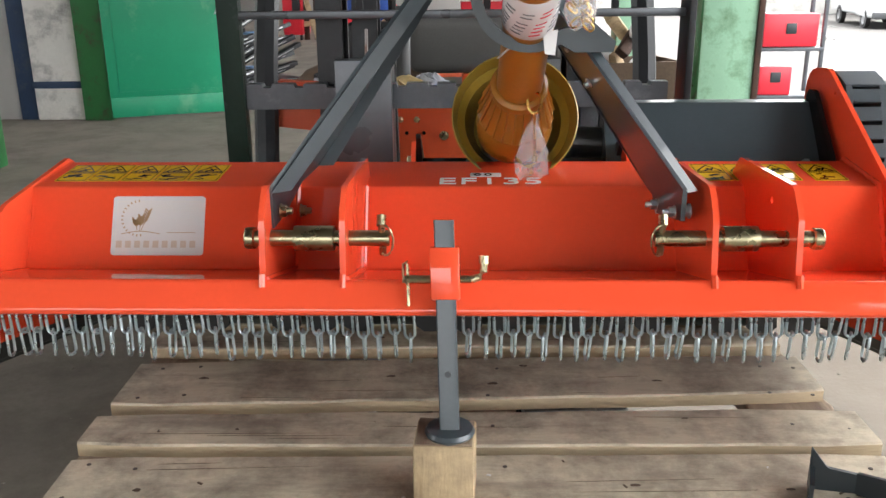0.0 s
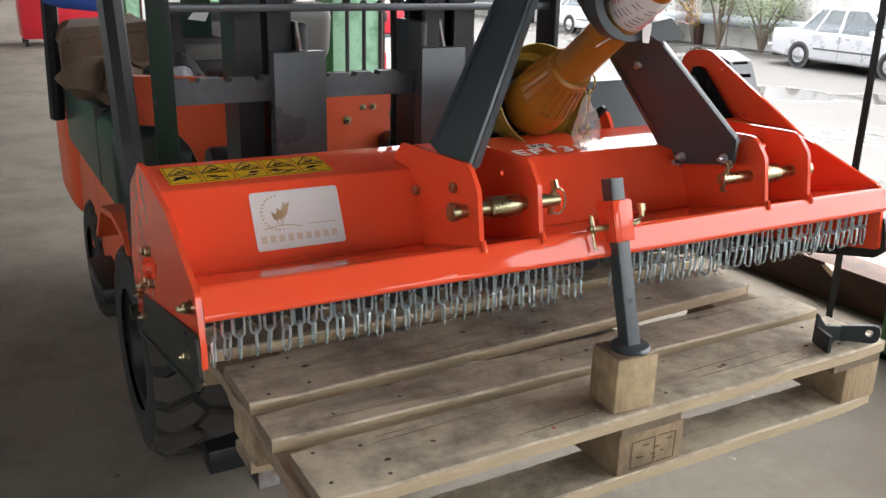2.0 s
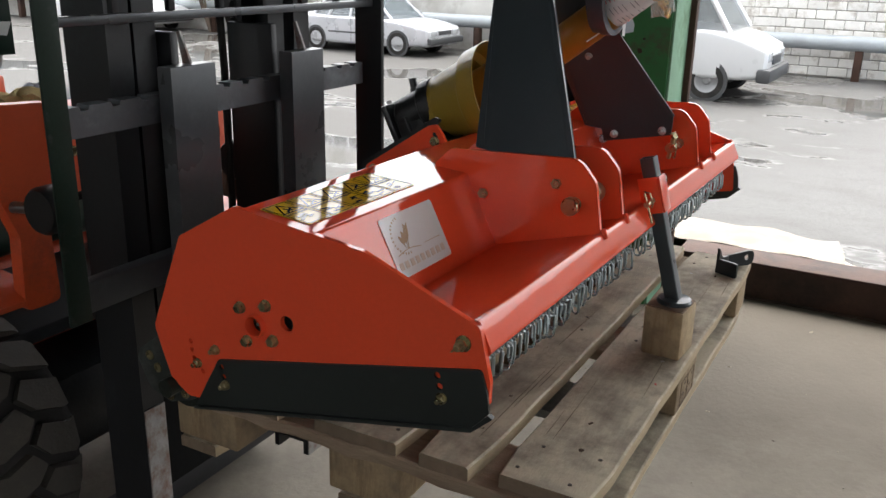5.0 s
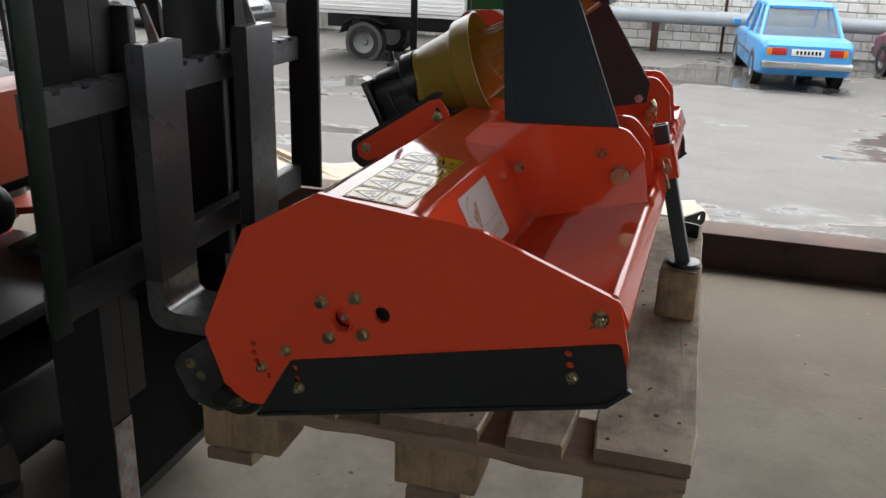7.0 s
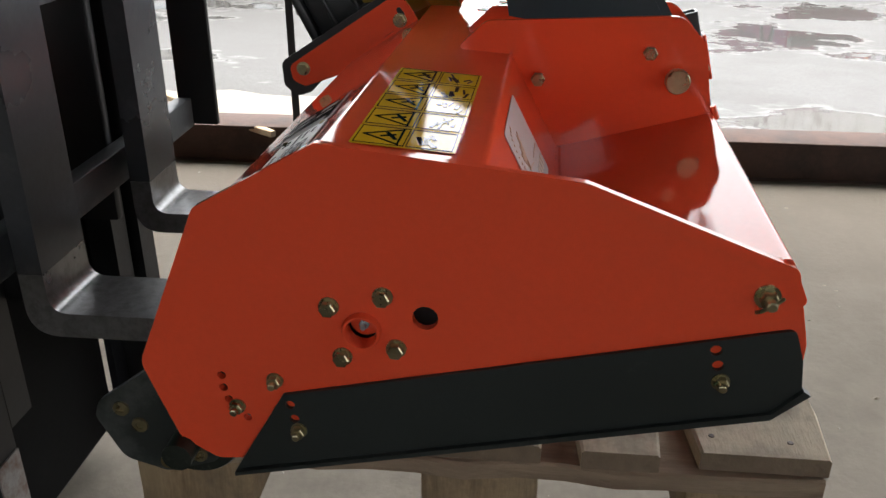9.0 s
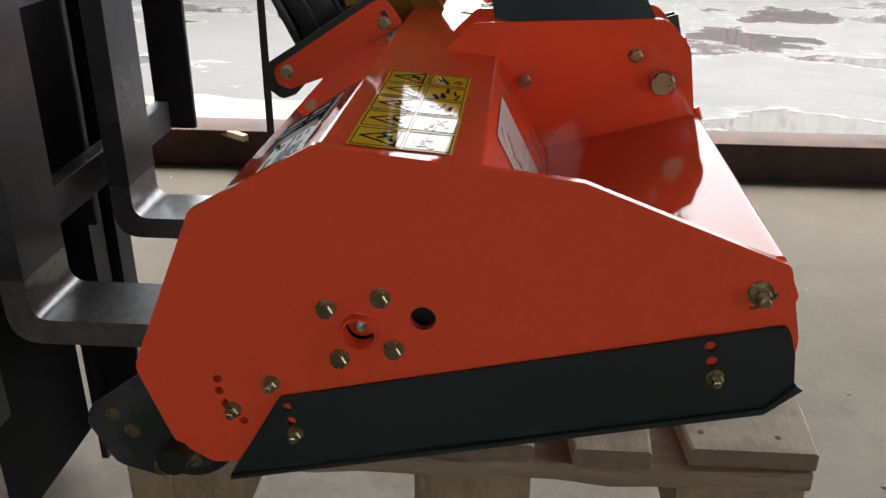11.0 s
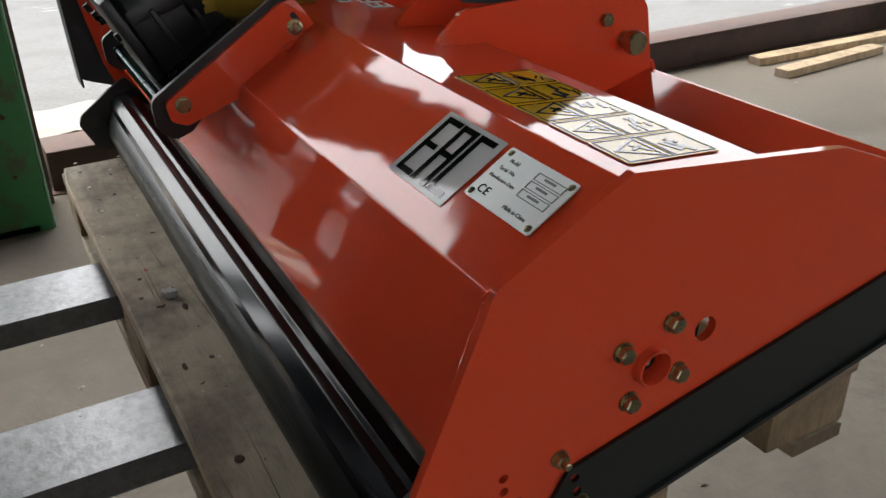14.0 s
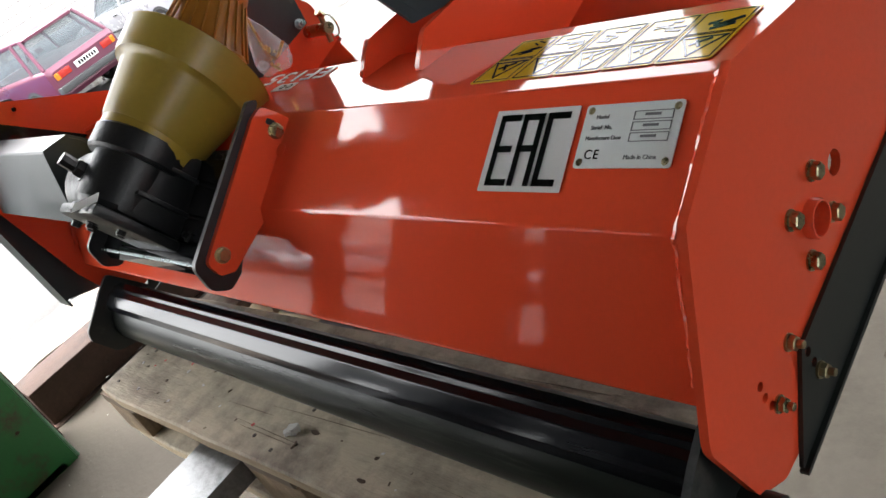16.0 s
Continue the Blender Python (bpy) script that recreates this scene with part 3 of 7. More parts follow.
hitch_arm(1.222, (-0.128, 1.204, 1.276), (0.136, 1.388, 1.620), (-0.086, 1.403, 1.272), (0.134, 1.475, 1.620), 0.030)
arm = hitch_arm(1.232, (0.427, 1.193, 1.276), (0.183, 1.385, 1.620), (0.421, 1.386, 1.234), (0.165, 1.470, 1.620), 0.022, 0.150, 0.80, 0.008, 0.030)
for p in (L(0.4235, 1.213, 1.240), L(0.4235, 1.318, 1.222)):
    part("bolt", bolt(p, (-1, 0, 0), 0.0075, 0.007, stud=0.008), ZINC, arm)
for p in (L(0.327, 1.355, 1.40), L(0.300, 1.375, 1.45)):
    part("bolt", bolt(p, (-1, -0.25, -0.7), 0.0085, 0.007, stud=0.006), ZINC, arm)

# the cradle that joins the arms and carries the drive shaft
C = L(0.228, 1.292, 1.530)
arc = [(C.x + 0.066 * math.cos(a), C.z + 0.066 * math.sin(a)) for a in [radians(t) for t in range(188, 312, 8)]]
outer = [(C.x + 0.082 * math.cos(a), C.z + 0.082 * math.sin(a)) for a in [radians(t) for t in range(300, 186, -8)]]
cradle = arc + [(C.x + 0.085, 1.487), (C.x + 0.115, 1.462), (C.x + 0.112, 1.448), (C.x + 0.06, 1.448)] + outer
part("cradle", plate(cradle, C.y - 0.02, C.y + 0.012, "y"), GREY_PAINT, mower, "blue-grey steel cradle for the drive shaft")
part("cross_plate", box(L(0.10, 0, 0).x, L(0.26, 0, 0).x, C.y + 0.03, C.y + 0.09, 1.60, 1.61, 0.002), GREY_PAINT, mower)

# drive shaft guard, seen from its rim towards the tractor end
PC, PD = L(0.226, 1.512, 1.322), (MOWER_INV.to_3x3() @ Vector((0.0, -0.797, 0.604))).normalized()


GD = (MOWER_INV.to_3x3() @ Vector((0.0, -0.946, 0.326))).normalized()


def on_shaft(h):
    return PC + PD * h


def on_box(h):
    return PC + GD * h


shaft = part("drive_shaft_guard", lathe([(0.058, -0.128), (0.066, -0.127), (0.069, -0.122), (0.085, -0.052), (0.088, -0.048), (0.096, -0.044), (0.098, -0.040), (0.104, -0.002), (0.1055, 0.0), (0.1035, 0.001), (0.0955, -0.040), (0.083, -0.052), (0.066, -0.120), (0.064, -0.144)], PC, GD, 40, closed=True),
             PTO_OUTER, mower, "olive-yellow plastic drive shaft cup")
part("bell", lathe([(0.0, -0.06), (0.056, -0.06), (0.062, -0.05), (0.064, -0.02), (0.061, 0.0), (0.061, 0.018), (0.056, 0.024), (0.050, 0.05), (0.044, 0.085), (0.041, 0.095), (0.037, 0.1), (0.037, 0.104)], PC, PD, 36), PTO_TUBE, shaft, "amber plastic bell with moulded ribs")
ref = PD.orthogonal().normalized()
side = PD.cross(ref)
for i in range(22):
    a = 2 * math.pi * i / 22
    o = ref * math.cos(a) + side * math.sin(a)
    part("rib", wire([on_shaft(0.02) + o * 0.062, on_shaft(0.05) + o * 0.0535, on_shaft(0.092) + o * 0.0435], 0.0022, 4), PTO_TUBE, shaft)
part("collar", lathe([(0.036, 0.088), (0.044, 0.088), (0.045, 0.094), (0.0445, 0.104), (0.039, 0.108), (0.036, 0.108)], PC, PD, 32), PTO_TUBE, shaft)
part("tube", lathe([(0.0, 0.1), (0.0355, 0.1), (0.0345, 0.255), (0.0345, 0.27), (0.0365, 0.275), (0.0365, 0.50), (0.0, 0.5)], PC, PD, 32), PTO_TUBE, shaft, "amber plastic shaft tube")
label = part("label_band", lathe([(0.0368, 0.285), (0.0374, 0.286), (0.0374, 0.365), (0.0368, 0.366)], PC, PD, 32), STICKER_WHITE, shaft, "white paper band printed with bars")
for h in (0.297, 0.305, 0.313, 0.321, 0.335, 0.343):
    for k in range(9):
        a0 = k * 0.7 + h * 9
        pts = [on_shaft(h) + (ref * math.cos(a0 + t * 0.07) + side * math.sin(a0 + t * 0.07)) * 0.0376 for t in range(7)]
        part("print_bar", wire(pts, 0.0009, 4), GREY_INK if k % 3 else RED_PAINT, label)
part("tie", wire([on_shaft(0.24) + Vector((-0.04, -0.01, -0.03)), on_shaft(0.25) + Vector((-0.01, -0.036, -0.006)), on_shaft(0.265) + Vector((0.02, -0.034, 0.0)), on_shaft(0.28) + Vector((0.04, -0.01, 0.01))], 0.0016), STICKER_WHITE, shaft, "white plastic cable tie")
part("paper_tag", plate([(0, 0), (0.020, 0.004), (0.017, -0.030), (0.003, -0.028)], 0, 0.0006, "y"), STICKER_WHITE, shaft, "white paper tag", m=Matrix.Translation(on_shaft(0.27) + Vector((0.018, -0.034, -0.01))))

# little bag of pins hanging from the guard
B = L(0.247, 1.40, 1.30)
bag_bm = lathe([(0.0, 0.046), (0.004, 0.040), (0.006, 0.028), (0.013, 0.008), (0.021, -0.016), (0.027, -0.036), (0.026, -0.046), (0.015, -0.054), (0.0, -0.056)], B, (0.05, 0.1, 1), 26)
part("polythene_bag", crumpled(bag_bm, 0.010, 70, 3), POLYBAG, mower, "small clear polythene bag with steel pins")
part("hanging_ring", wire([B + Vector((0.011 * math.sin(a) * (1 if i % 2 else 1), -0.004, 0.062 + 0.016 * math.cos(a))) for i, a in enumerate([2 * math.pi * k / 14 for k in range(14)])], 0.0022, 5, True), GOLD, mower, "brass wire ring")
part("hanging_wire", wire([B + Vector((0, -0.004, 0.047)), B + Vector((0.001, -0.003, 0.02)), B + Vector((0.002, 0, -0.03))], 0.0022, 5), GOLD, mower)
for k in range(11):
    a = B + Vector((random.uniform(-0.014, 0.014), random.uniform(-0.012, 0.006), random.uniform(-0.050, -0.028)))
    part("pin", rod(a, a + Vector((random.uniform(-0.018, 0.018), random.uniform(-0.01, 0.01), random.uniform(-0.008, 0.016))), 0.0026, 7), GOLD, mower)

# bag with a brass chain at the cradle
B2 = L(0.285, 1.20, 1.510)
part("polythene_bag", crumpled(lathe([(0.0, 0.045), (0.008, 0.036), (0.018, 0.014), (0.021, -0.008), (0.014, -0.026), (0.0, -0.030)], B2, (0.1, 0, 1), 20), 0.010, 60, 9), POLYBAG, mower, "clear polythene bag with a brass chain")


def chain_link(p, m, length, width, r, seg=5, n=7):
    """One oval link about p; m turns it."""
    half = length / 2 - width / 2
    pts = []
    for i in range(n):
        a = math.pi * i / (n - 1)
        pts.append(Vector((width / 2 * math.cos(a), 0, half + width / 2 * math.sin(a))))
    for i in range(n):
        a = math.pi + math.pi * i / (n - 1)
        pts.append(Vector((width / 2 * math.cos(a), 0, -half + width / 2 * math.sin(a))))
    return moved(wire(pts, r, seg, True), Matrix.Translation(p) @ m)


for k in range(16):
    p = B2 + Vector((random.uniform(-0.016, 0.016), random.uniform(-0.012, 0.012), -0.022 + 0.0042 * k))
    part("chain_link", chain_link(p, Euler((random.uniform(-1, 1), random.uniform(-1, 1), random.uniform(0, 3))).to_matrix().to_4x4(), 0.016, 0.009, 0.0016), GOLD, mower)

# gearbox on its cradle of two orange gussets
GUSSET = fillet([(0.384, 1.234), (0.397, 1.256), (0.411, 1.273), (0.428, 1.268), (0.580, 1.168), (0.575, 1.146), (0.557, 1.138), (0.492, 1.161), (0.482, 1.178)], [0.002, 0.01, 0.01, 0.010, 0.012, 0.010, 0.010, 0.004, 0])
RIM = fillet([(0.404, 1.280), (0.418, 1.285), (0.594, 1.172), (0.592, 1.136), (0.572, 1.120), (0.55, 1.128), (0.43, 1.255)], [0.006, 0.008, 0.016, 0.016, 0.014, 0.006, 0.004])
XD = (MOWER_INV.to_3x3() @ Vector((0.0, -0.895, 0.446))).normalized()
XC = PC + GD * -0.13 + XD * 0.13 + Vector((0, 0, 0.010))
gearbox = part("gearbox", join(
    lathe([(0, -0.300), (0.046, -0.300), (0.050, -0.297), (0.050, -0.286), (0.046, -0.284), (0.052, -0.276), (0.054, -0.190), (0.059, -0.186), (0.059, -0.162), (0.048, -0.156), (0.040, -0.13), (0, -0.13)], XC, XD, 32),
    moved(box(-0.052, 0.052, -0.078, 0.020, -0.285, -0.175, 0.010, 2), along(XC, XD)),
    ), BLACK_CAST, mower, "black cast gearbox", pose(0, -0.042, 0.015))
part("end_cover", moved(box(-0.058, 0.058, -0.074, 0.046, -0.301, -0.2855, 0.005, 2), along(XC, XD)), BLACK_CAST, gearbox)
part("base_flange", moved(box(-0.084, 0.084, -0.088, -0.0765, -0.290, -0.150, 0.004), along(XC, XD)), BLACK_CAST, gearbox)
part("shaft_flange", rod(XC + XD * -0.235 + Vector((0.04, 0, -0.012)), XC + XD * -0.235 + Vector((0.115, 0, -0.012)), 0.050, 24), BLACK_CAST, gearbox)
part("cross_shaft", rod(XC + XD * -0.235 + Vector((0.116, 0, -0.012)), XC + XD * -0.235 + Vector((0.60, 0, -0.03)), 0.030, 20), BLACK_CAST, gearbox)
for k in range(2):
    part("rib", moved(box(-0.060, 0.060, -0.076, 0.006, -0.255 + 0.045 * k, -0.249 + 0.045 * k, 0.0015), along(XC, XD)), BLACK_CAST, gearbox)
for k in range(6):
    a = k * math.pi / 3 + 0.3
    part("bolt", bolt(XC + XD * -0.300 + (ref * math.cos(a) + side * math.sin(a)) * 0.036, -XD, 0.006, 0.006), BLACK_CAST, gearbox)
part("bearing_collar", lathe([(0.045, -0.214), (0.060, -0.214), (0.064, -0.210), (0.064, -0.182), (0.060, -0.178), (0.045, -0.178)], XC, XD, 30), BLACK_CAST, gearbox, "black bearing collar under the drive shaft cup")
part("filler_plug", join(bolt(XC + XD * -0.250 + Vector((0.016, 0.018, 0.046)), (0.1, 0.4, 1), 0.012, 0.012), rod(XC + XD * -0.250 + Vector((0.017, 0.023, 0.056)), XC + XD * -0.250 + Vector((0.019, 0.030, 0.076)), 0.009, 8)), BLACK_CAST, gearbox)
for sx in (-1, 1):
    for h in (-0.278, -0.168):
        q = along(XC, XD)
        part("foot_bolt", bolt(q @ Vector((sx * 0.074, -0.078, h)), q.to_3x3() @ Vector((0, 1, 0)), 0.008, 0.008, stud=0.006), BLACK_CAST, gearbox)
part("torn_label", crumpled(moved(flat(rect(-0.018, 0.018, -0.008, 0.008), 0.0006), along(XC + XD * -0.294 + Vector((-0.036, 0.016, 0.046)), (-0.25, 0.35, 0.85))), 0.004, 60), STICKER_WHITE, gearbox, "torn white paper label")
for uu, s in ((0.617, -1), (0.985, 1)):
    g = part("gearbox_gusset", plate(GUSSET, uu - 0.004, uu + 0.004, "x"), ORANGE, mower, "orange gearbox gusset")
    part("mounting_flange", plate(RIM, uu - s * 0.004, uu - s * 0.012, "x"), BLACK_CAST, gearbox, "black flange behind the orange gusset", pose(0, 0.042, -0.015))
    for v, z in ((0.412, 1.2385), (0.5585, 1.1645)):
        part("bolt", bolt((uu + s * 0.004, v, z), (s, 0, 0), 0.0085, 0.006), YELLOW_ZINC, g, "yellow zinc hexagon bolt")
    # dark patch paints the shaded opening of the slot
    part("slot", plate(fillet([(0.404, 1.2465), (0.412, 1.258), (0.418, 1.254), (0.410, 1.243)], 0.003), uu + s * 0.0042, uu + s * 0.005, "x"), BLACK_CAST, g)
part("mounting_plate", sheet([(0.462, 1.2325), (0.566, 1.163), (0.576, 1.158), (0.576, 1.140)], 0.629, 0.973, 0.008, 0.004), BLACK_PAINT, gearbox, "black gearbox base plate", pose(0, 0.042, -0.015))
# bright rod draws the sky's glint along the plate's glossy lip
part("bright_edge", rod((0.631, 0.577, 1.158), (0.971, 0.577, 1.158), 0.0022, 8), ZINC, gearbox, "bright rod drawn for the glint along the base plate's lip", pose(0, 0.042, -0.015))
# weld-nut scar and plug near the gusset
part("hole_plug", lathe([(0, 0), (0.008, 0), (0.009, 0.0015), (0.006, 0.002), (0, 0.002)], (0.60, 0.425, 1.2195), (0, 0.54, 0.84), 16), ORANGE, hood)

# sheet guard over the cross shaft, towards the belt side
guard = part("shaft_guard", sheet([(0.425, 1.218), (0.518, 1.322), (0.560, 1.322), (0.585, 1.215)], 0.955, WIDTH - 0.004, 0.004, 0.006), GREY_PAINT, mower, "blue-grey sheet steel shaft guard")
part("end_plate", plate(fillet([(0.425, 1.215), (0.518, 1.319), (0.560, 1.319), (0.585, 1.215)], 0.01), 0.958, 0.963, "x"), GREY_PAINT, guard)
part("end_flange", plate(fillet([(0.36, 1.22), (0.50, 1.345), (0.53, 1.345), (0.56, 1.21), (0.45, 1.20)], 0.02), WIDTH - 0.02, WIDTH - 0.012, "x"), BLACK_PAINT, guard)
for u in (0.99, 1.30):
    part("bolt", bolt((u, 0.432, 1.228), (0, -0.75, 0.66), 0.0065, 0.005), ZINC, guard)

# belt cover outside the tall end plate, with louvres in its front face
COVER = [(0.06, 1.065), (0.34, 1.150), (0.445, 1.362), (0.50, 1.380), (0.585, 1.374), (0.615, 1.31), (0.60, 1.0), (0.48, 0.96), (0.10, 1.05)]
cover = part("belt_cover", join(plate(fillet(COVER, [0.01, 0.03, 0.03, 0.03, 0.04, 0.05, 0.03, 0.03, 0.02]), WIDTH + 0.078, WIDTH + 0.082, "x"),
                                sheet([(0.60, 1.0), (0.615, 1.31), (0.585, 1.374), (0.50, 1.380), (0.445, 1.362)][::-1], WIDTH + 0.012, WIDTH + 0.08, 0.004, 0.03),
                                sheet([(0.06, 1.065), (0.34, 1.15), (0.36, 1.19)], WIDTH + 0.012, WIDTH + 0.08, 0.004)), GREY_PAINT, mower, "blue-grey louvred belt cover")
a, b = Vector((0.36, 1.19)), Vector((0.445, 1.362))
for k in range(6):
    p, q = a.lerp(b, (k + 0.02) / 6), a.lerp(b, (k + 0.76) / 6)
    part("louvre", sheet([tuple(p + Vector((-0.006, 0.004))), tuple(p), tuple(q)], WIDTH + 0.022, WIDTH + 0.068, 0.003, 0.002), GREY_PAINT, cover)
for u0, u1 in ((WIDTH + 0.012, WIDTH + 0.0218), (WIDTH + 0.0682, WIDTH + 0.0775)):
    part("louvre_edge", sheet([tuple(a), tuple(b)], u0, u1, 0.003), GREY_PAINT, cover)

# rear roller, its scraper angle and end brackets
roller = part("rear_roller", join(lathe([(0, 0), (0.048, 0), (0.050, 0.003), (0.050, 1.237), (0.048, 1.24), (0, 1.24)], (0.040, 0.530, 0.9335), (1, 0, 0), 56),
                                  rod((-0.001, 0.530, 0.9335), (WIDTH + 0.001, 0.530, 0.9335), 0.015, 14)), ROLLER_MAT, mower, "scuffed black steel roller lying on the pallet")
scraper = part("scraper_bar", sheet([(0.516, 0.994), (0.519, 1.000), (0.534, 1.003), (0.539, 0.999), (0.550, 0.999), (0.564, 0.985), (0.567, 0.974)], LEFT + 0.012, WIDTH - 0.06, 0.004, 0.003), SCRAPER_PAINT, mower, "glossy black scraper angle over the roller")
ROLLER_PLATE = fillet([(0.476, 0.955), (0.53, 1.030), (0.560, 1.012), (0.620, 0.968), (0.626, 0.950), (0.602, 0.902), (0.558, 0.889), (0.505, 0.906)], [0.01, 0.01, 0.01, 0.014, 0.014, 0.02, 0.014, 0.02])
for u0, s in ((LEFT + 0.010, -1), (WIDTH - 0.055, 1)):
    rp = part("roller_bracket", plate(ROLLER_PLATE, u0, u0 - s * 0.008, "x"), SKID_PAINT, mower, "dull black roller bracket")
    for v, z, zinc in ((0.597, 0.962, 0), (0.580, 0.944, 1), (0.556, 0.901, 1), (0.522, 0.913, 1)):
        part("bolt", lathe([(0, 0), (0.0085, 0), (0.008, 0.002), (0.004, 0.0025), (0.0035, 0.001), (0, 0.001)], (u0, v, z), (s, 0, 0), 16), YELLOW_ZINC, rp)

# front curtain of chain strands on a rod
part("chain_rod", rod((LEFT, 0.018, 1.137), (WIDTH, 0.018, 1.137), 0.006, 8), ZINC, mower)
strand_meshes = []
for k in range(8):
    rnd = random.Random(40 + k)
    turn = rnd.uniform(-0.14, 0.14)
    bits = []
    for j in range(3):
        q = Euler((rnd.uniform(-0.05, 0.05), rnd.uniform(-0.06, 0.06), turn + ((j + 1) % 2) * (math.pi / 2 + rnd.uniform(-0.55, 0.55)))).to_matrix().to_4x4()
        bits.append(chain_link(Vector((rnd.uniform(-0.001, 0.001), rnd.uniform(-0.001, 0.001), 0.033 * (1 - j))), q, 0.039, 0.0142, 0.0022, 6, 8))
    strand_meshes.append(finish(join(*bits), 60))
N_STRANDS, CHAIN_Z = 64, 1.1005
for i in range(N_STRANDS):
    u = LEFT + 0.014 + i * (WIDTH - LEFT - 0.028) / (N_STRANDS - 1)
    if 0.640 < u < 0.700:
        continue
    part("chain_strand", strand_meshes[random.randrange(8)], ZINC, mower, m=pose(u + random.uniform(-0.002, 0.002), 0.013 + random.uniform(-0.003, 0.003), CHAIN_Z + random.uniform(-0.003, 0.003), random.uniform(-3, 3), random.uniform(-3, 3), random.uniform(-14, 14)))

# rotor with its flails inside the hood
rotor = part("rotor", rod((LEFT + 0.01, 0.330, 1.085), (WIDTH - 0.01, 0.330, 1.085), 0.052, 24), BLACK_CAST, mower, "black steel rotor with hanging flails")
flail = finish(plate(fillet([(-0.020, 0.0), (0.020, 0.0), (0.026, -0.075), (0.012, -0.085), (-0.012, -0.085), (-0.026, -0.075)], 0.004), -0.004, 0.004, "y"))
for k in range(20):
    part("flail", flail, BLACK_CAST, rotor, m=pose(0.075 + k * 0.0635, 0.330, 1.085, 0 if k % 4 else 20, 0, 0) @ pose(0, 0, -0.048))

# parking leg in its collar
LEG_TOP, LEG_FOOT = Vector((0.682, 0.003, 1.248)), Vector((0.690, -0.069, 0.984))
axis_turn = (LEG_TOP - LEG_FOOT).normalized()
Zl = (LEG_TOP - LEG_FOOT).length
LX = Vector((1, 0, 0))
LEG = Matrix.Translation(LEG_FOOT) @ Matrix((LX, axis_turn.cross(LX), axis_turn)).transposed().to_4x4()
leg_bm = bmesh.new()
sq = fillet(rect(-0.0130, 0.0130, -0.0135, 0.0135), 0.0035, n=3)
si = fillet(rect(-0.0102, 0.0102, -0.0107, 0.0107), 0.003, n=3)
ro = [[leg_bm.verts.new((p.x, p.y, z)) for p in sq] for z in (0, Zl)]
ri = [[leg_bm.verts.new((p.x, p.y, z)) for p in si] for z in (0, Zl)]
for i in range(len(sq)):
    j = (i + 1) % len(sq)
    leg_bm.faces.new((ro[0][i], ro[0][j], ro[1][j], ro[1][i])), leg_bm.faces.new((ri[0][j], ri[0][i], ri[1][i], ri[1][j]))
    leg_bm.faces.new((ro[1][i], ro[1][j], ri[1][j], ri[1][i])), leg_bm.faces.new((ro[0][j], ro[0][i], ri[0][i], ri[0][j]))
leg = part("parking_leg", moved(leg_bm, LEG), GREY_PAINT, mower, "blue-grey square tube parking leg")
part("foot", moved(lathe([(0, -0.006), (0.031, -0.006), (0.033, -0.001), (0.030, 0.004), (0.018, 0.006), (0, 0.006)], (0, 0, 0), (0, 0, 1), 28), Matrix.Translation(LEG_FOOT + Vector((0, -0.001, 0.0)))), GREY_PAINT, leg, "round blue-grey foot plate")
# dark disc paints the shaded bore of the leg's hole
part("adjusting_hole", moved(lathe([(0, 0), (0.0042, 0), (0.0042, 0.0006), (0, 0.0006)], (0, -0.0136, 0.075), (0, -1, 0), 14), LEG), BLACK_STEEL, leg)
collar = part("leg_collar", moved(join(box(-0.0190, 0.0190, -0.0195, -0.0145, 0.172, 0.239, 0.002), box(-0.0190, -0.0140, -0.0145, 0.022, 0.172, 0.239, 0.001), box(0.0140, 0.0190, -0.0145, 0.022, 0.172, 0.239, 0.001)), LEG), ORANGE, mower, "orange welded leg collar")
part("leg_pin", moved(join(rod((-0.060, 0, 0.185), (0.030, 0, 0.185), 0.0052, 10), wire([(0.030, 0, 0.185), (0.040, 0, 0.188), (0.046, -0.002, 0.196), (0.047, -0.003, 0.212)], 0.0052, 8), rod((0.047, -0.003, 0.205), (0.047, -0.003, 0.216), 0.0068, 8),
                           wire([(-0.053, 0.002, 0.205), (-0.053, 0, 0.18), (-0.053, -0.002, 0.150)], 0.0022, 6), wire([(-0.053, 0.002, 0.208), (-0.058, -0.01, 0.205), (-0.058, -0.012, 0.185), (-0.053, -0.006, 0.178)], 0.0016, 5)), LEG @ pose(0.004, 0.0, 0.012)), YELLOW_ZINC, mower, "yellow zinc locking pin")
part("drill_mark", lathe([(0, 0), (0.003, 0), (0.003, 0.0006), (0, 0.0006)], (0.752, 0.0, 1.138), (0, -1, 0), 10), BLACK_STEEL, hood)


# ---- stickers and plates on the hood's panels ----
def panel(i, u, s, lift=0.0008):
    """A frame on the hood's i-th fold: x to the right along the beam, y up the fold, z out of it."""
    p, q = Vector(HOOD_LINE[i]), Vector(HOOD_LINE[i + 1])
    d = (q - p).normalized()
    nrm = Vector((-d.y, d.x))
    o = p + d * s + nrm * lift
    return Matrix(((1, 0, 0, u), (0, d.x, nrm.x, o.x), (0, d.y, nrm.y, o.y), (0, 0, 0, 1)))


def panel_rear(i, u, s, lift=0.0008):
    """The same, read from behind: x to the left along the beam, y up the fold."""
    p, q = Vector(HOOD_LINE[i + 1]), Vector(HOOD_LINE[i])
    d = (q - p).normalized()
    nrm = Vector((d.y, -d.x))
    o = p + d * s + nrm * lift
    return Matrix(((-1, 0, 0, u), (0, d.x, nrm.x, o.x), (0, d.y, nrm.y, o.y), (0, 0, 0, 1)))


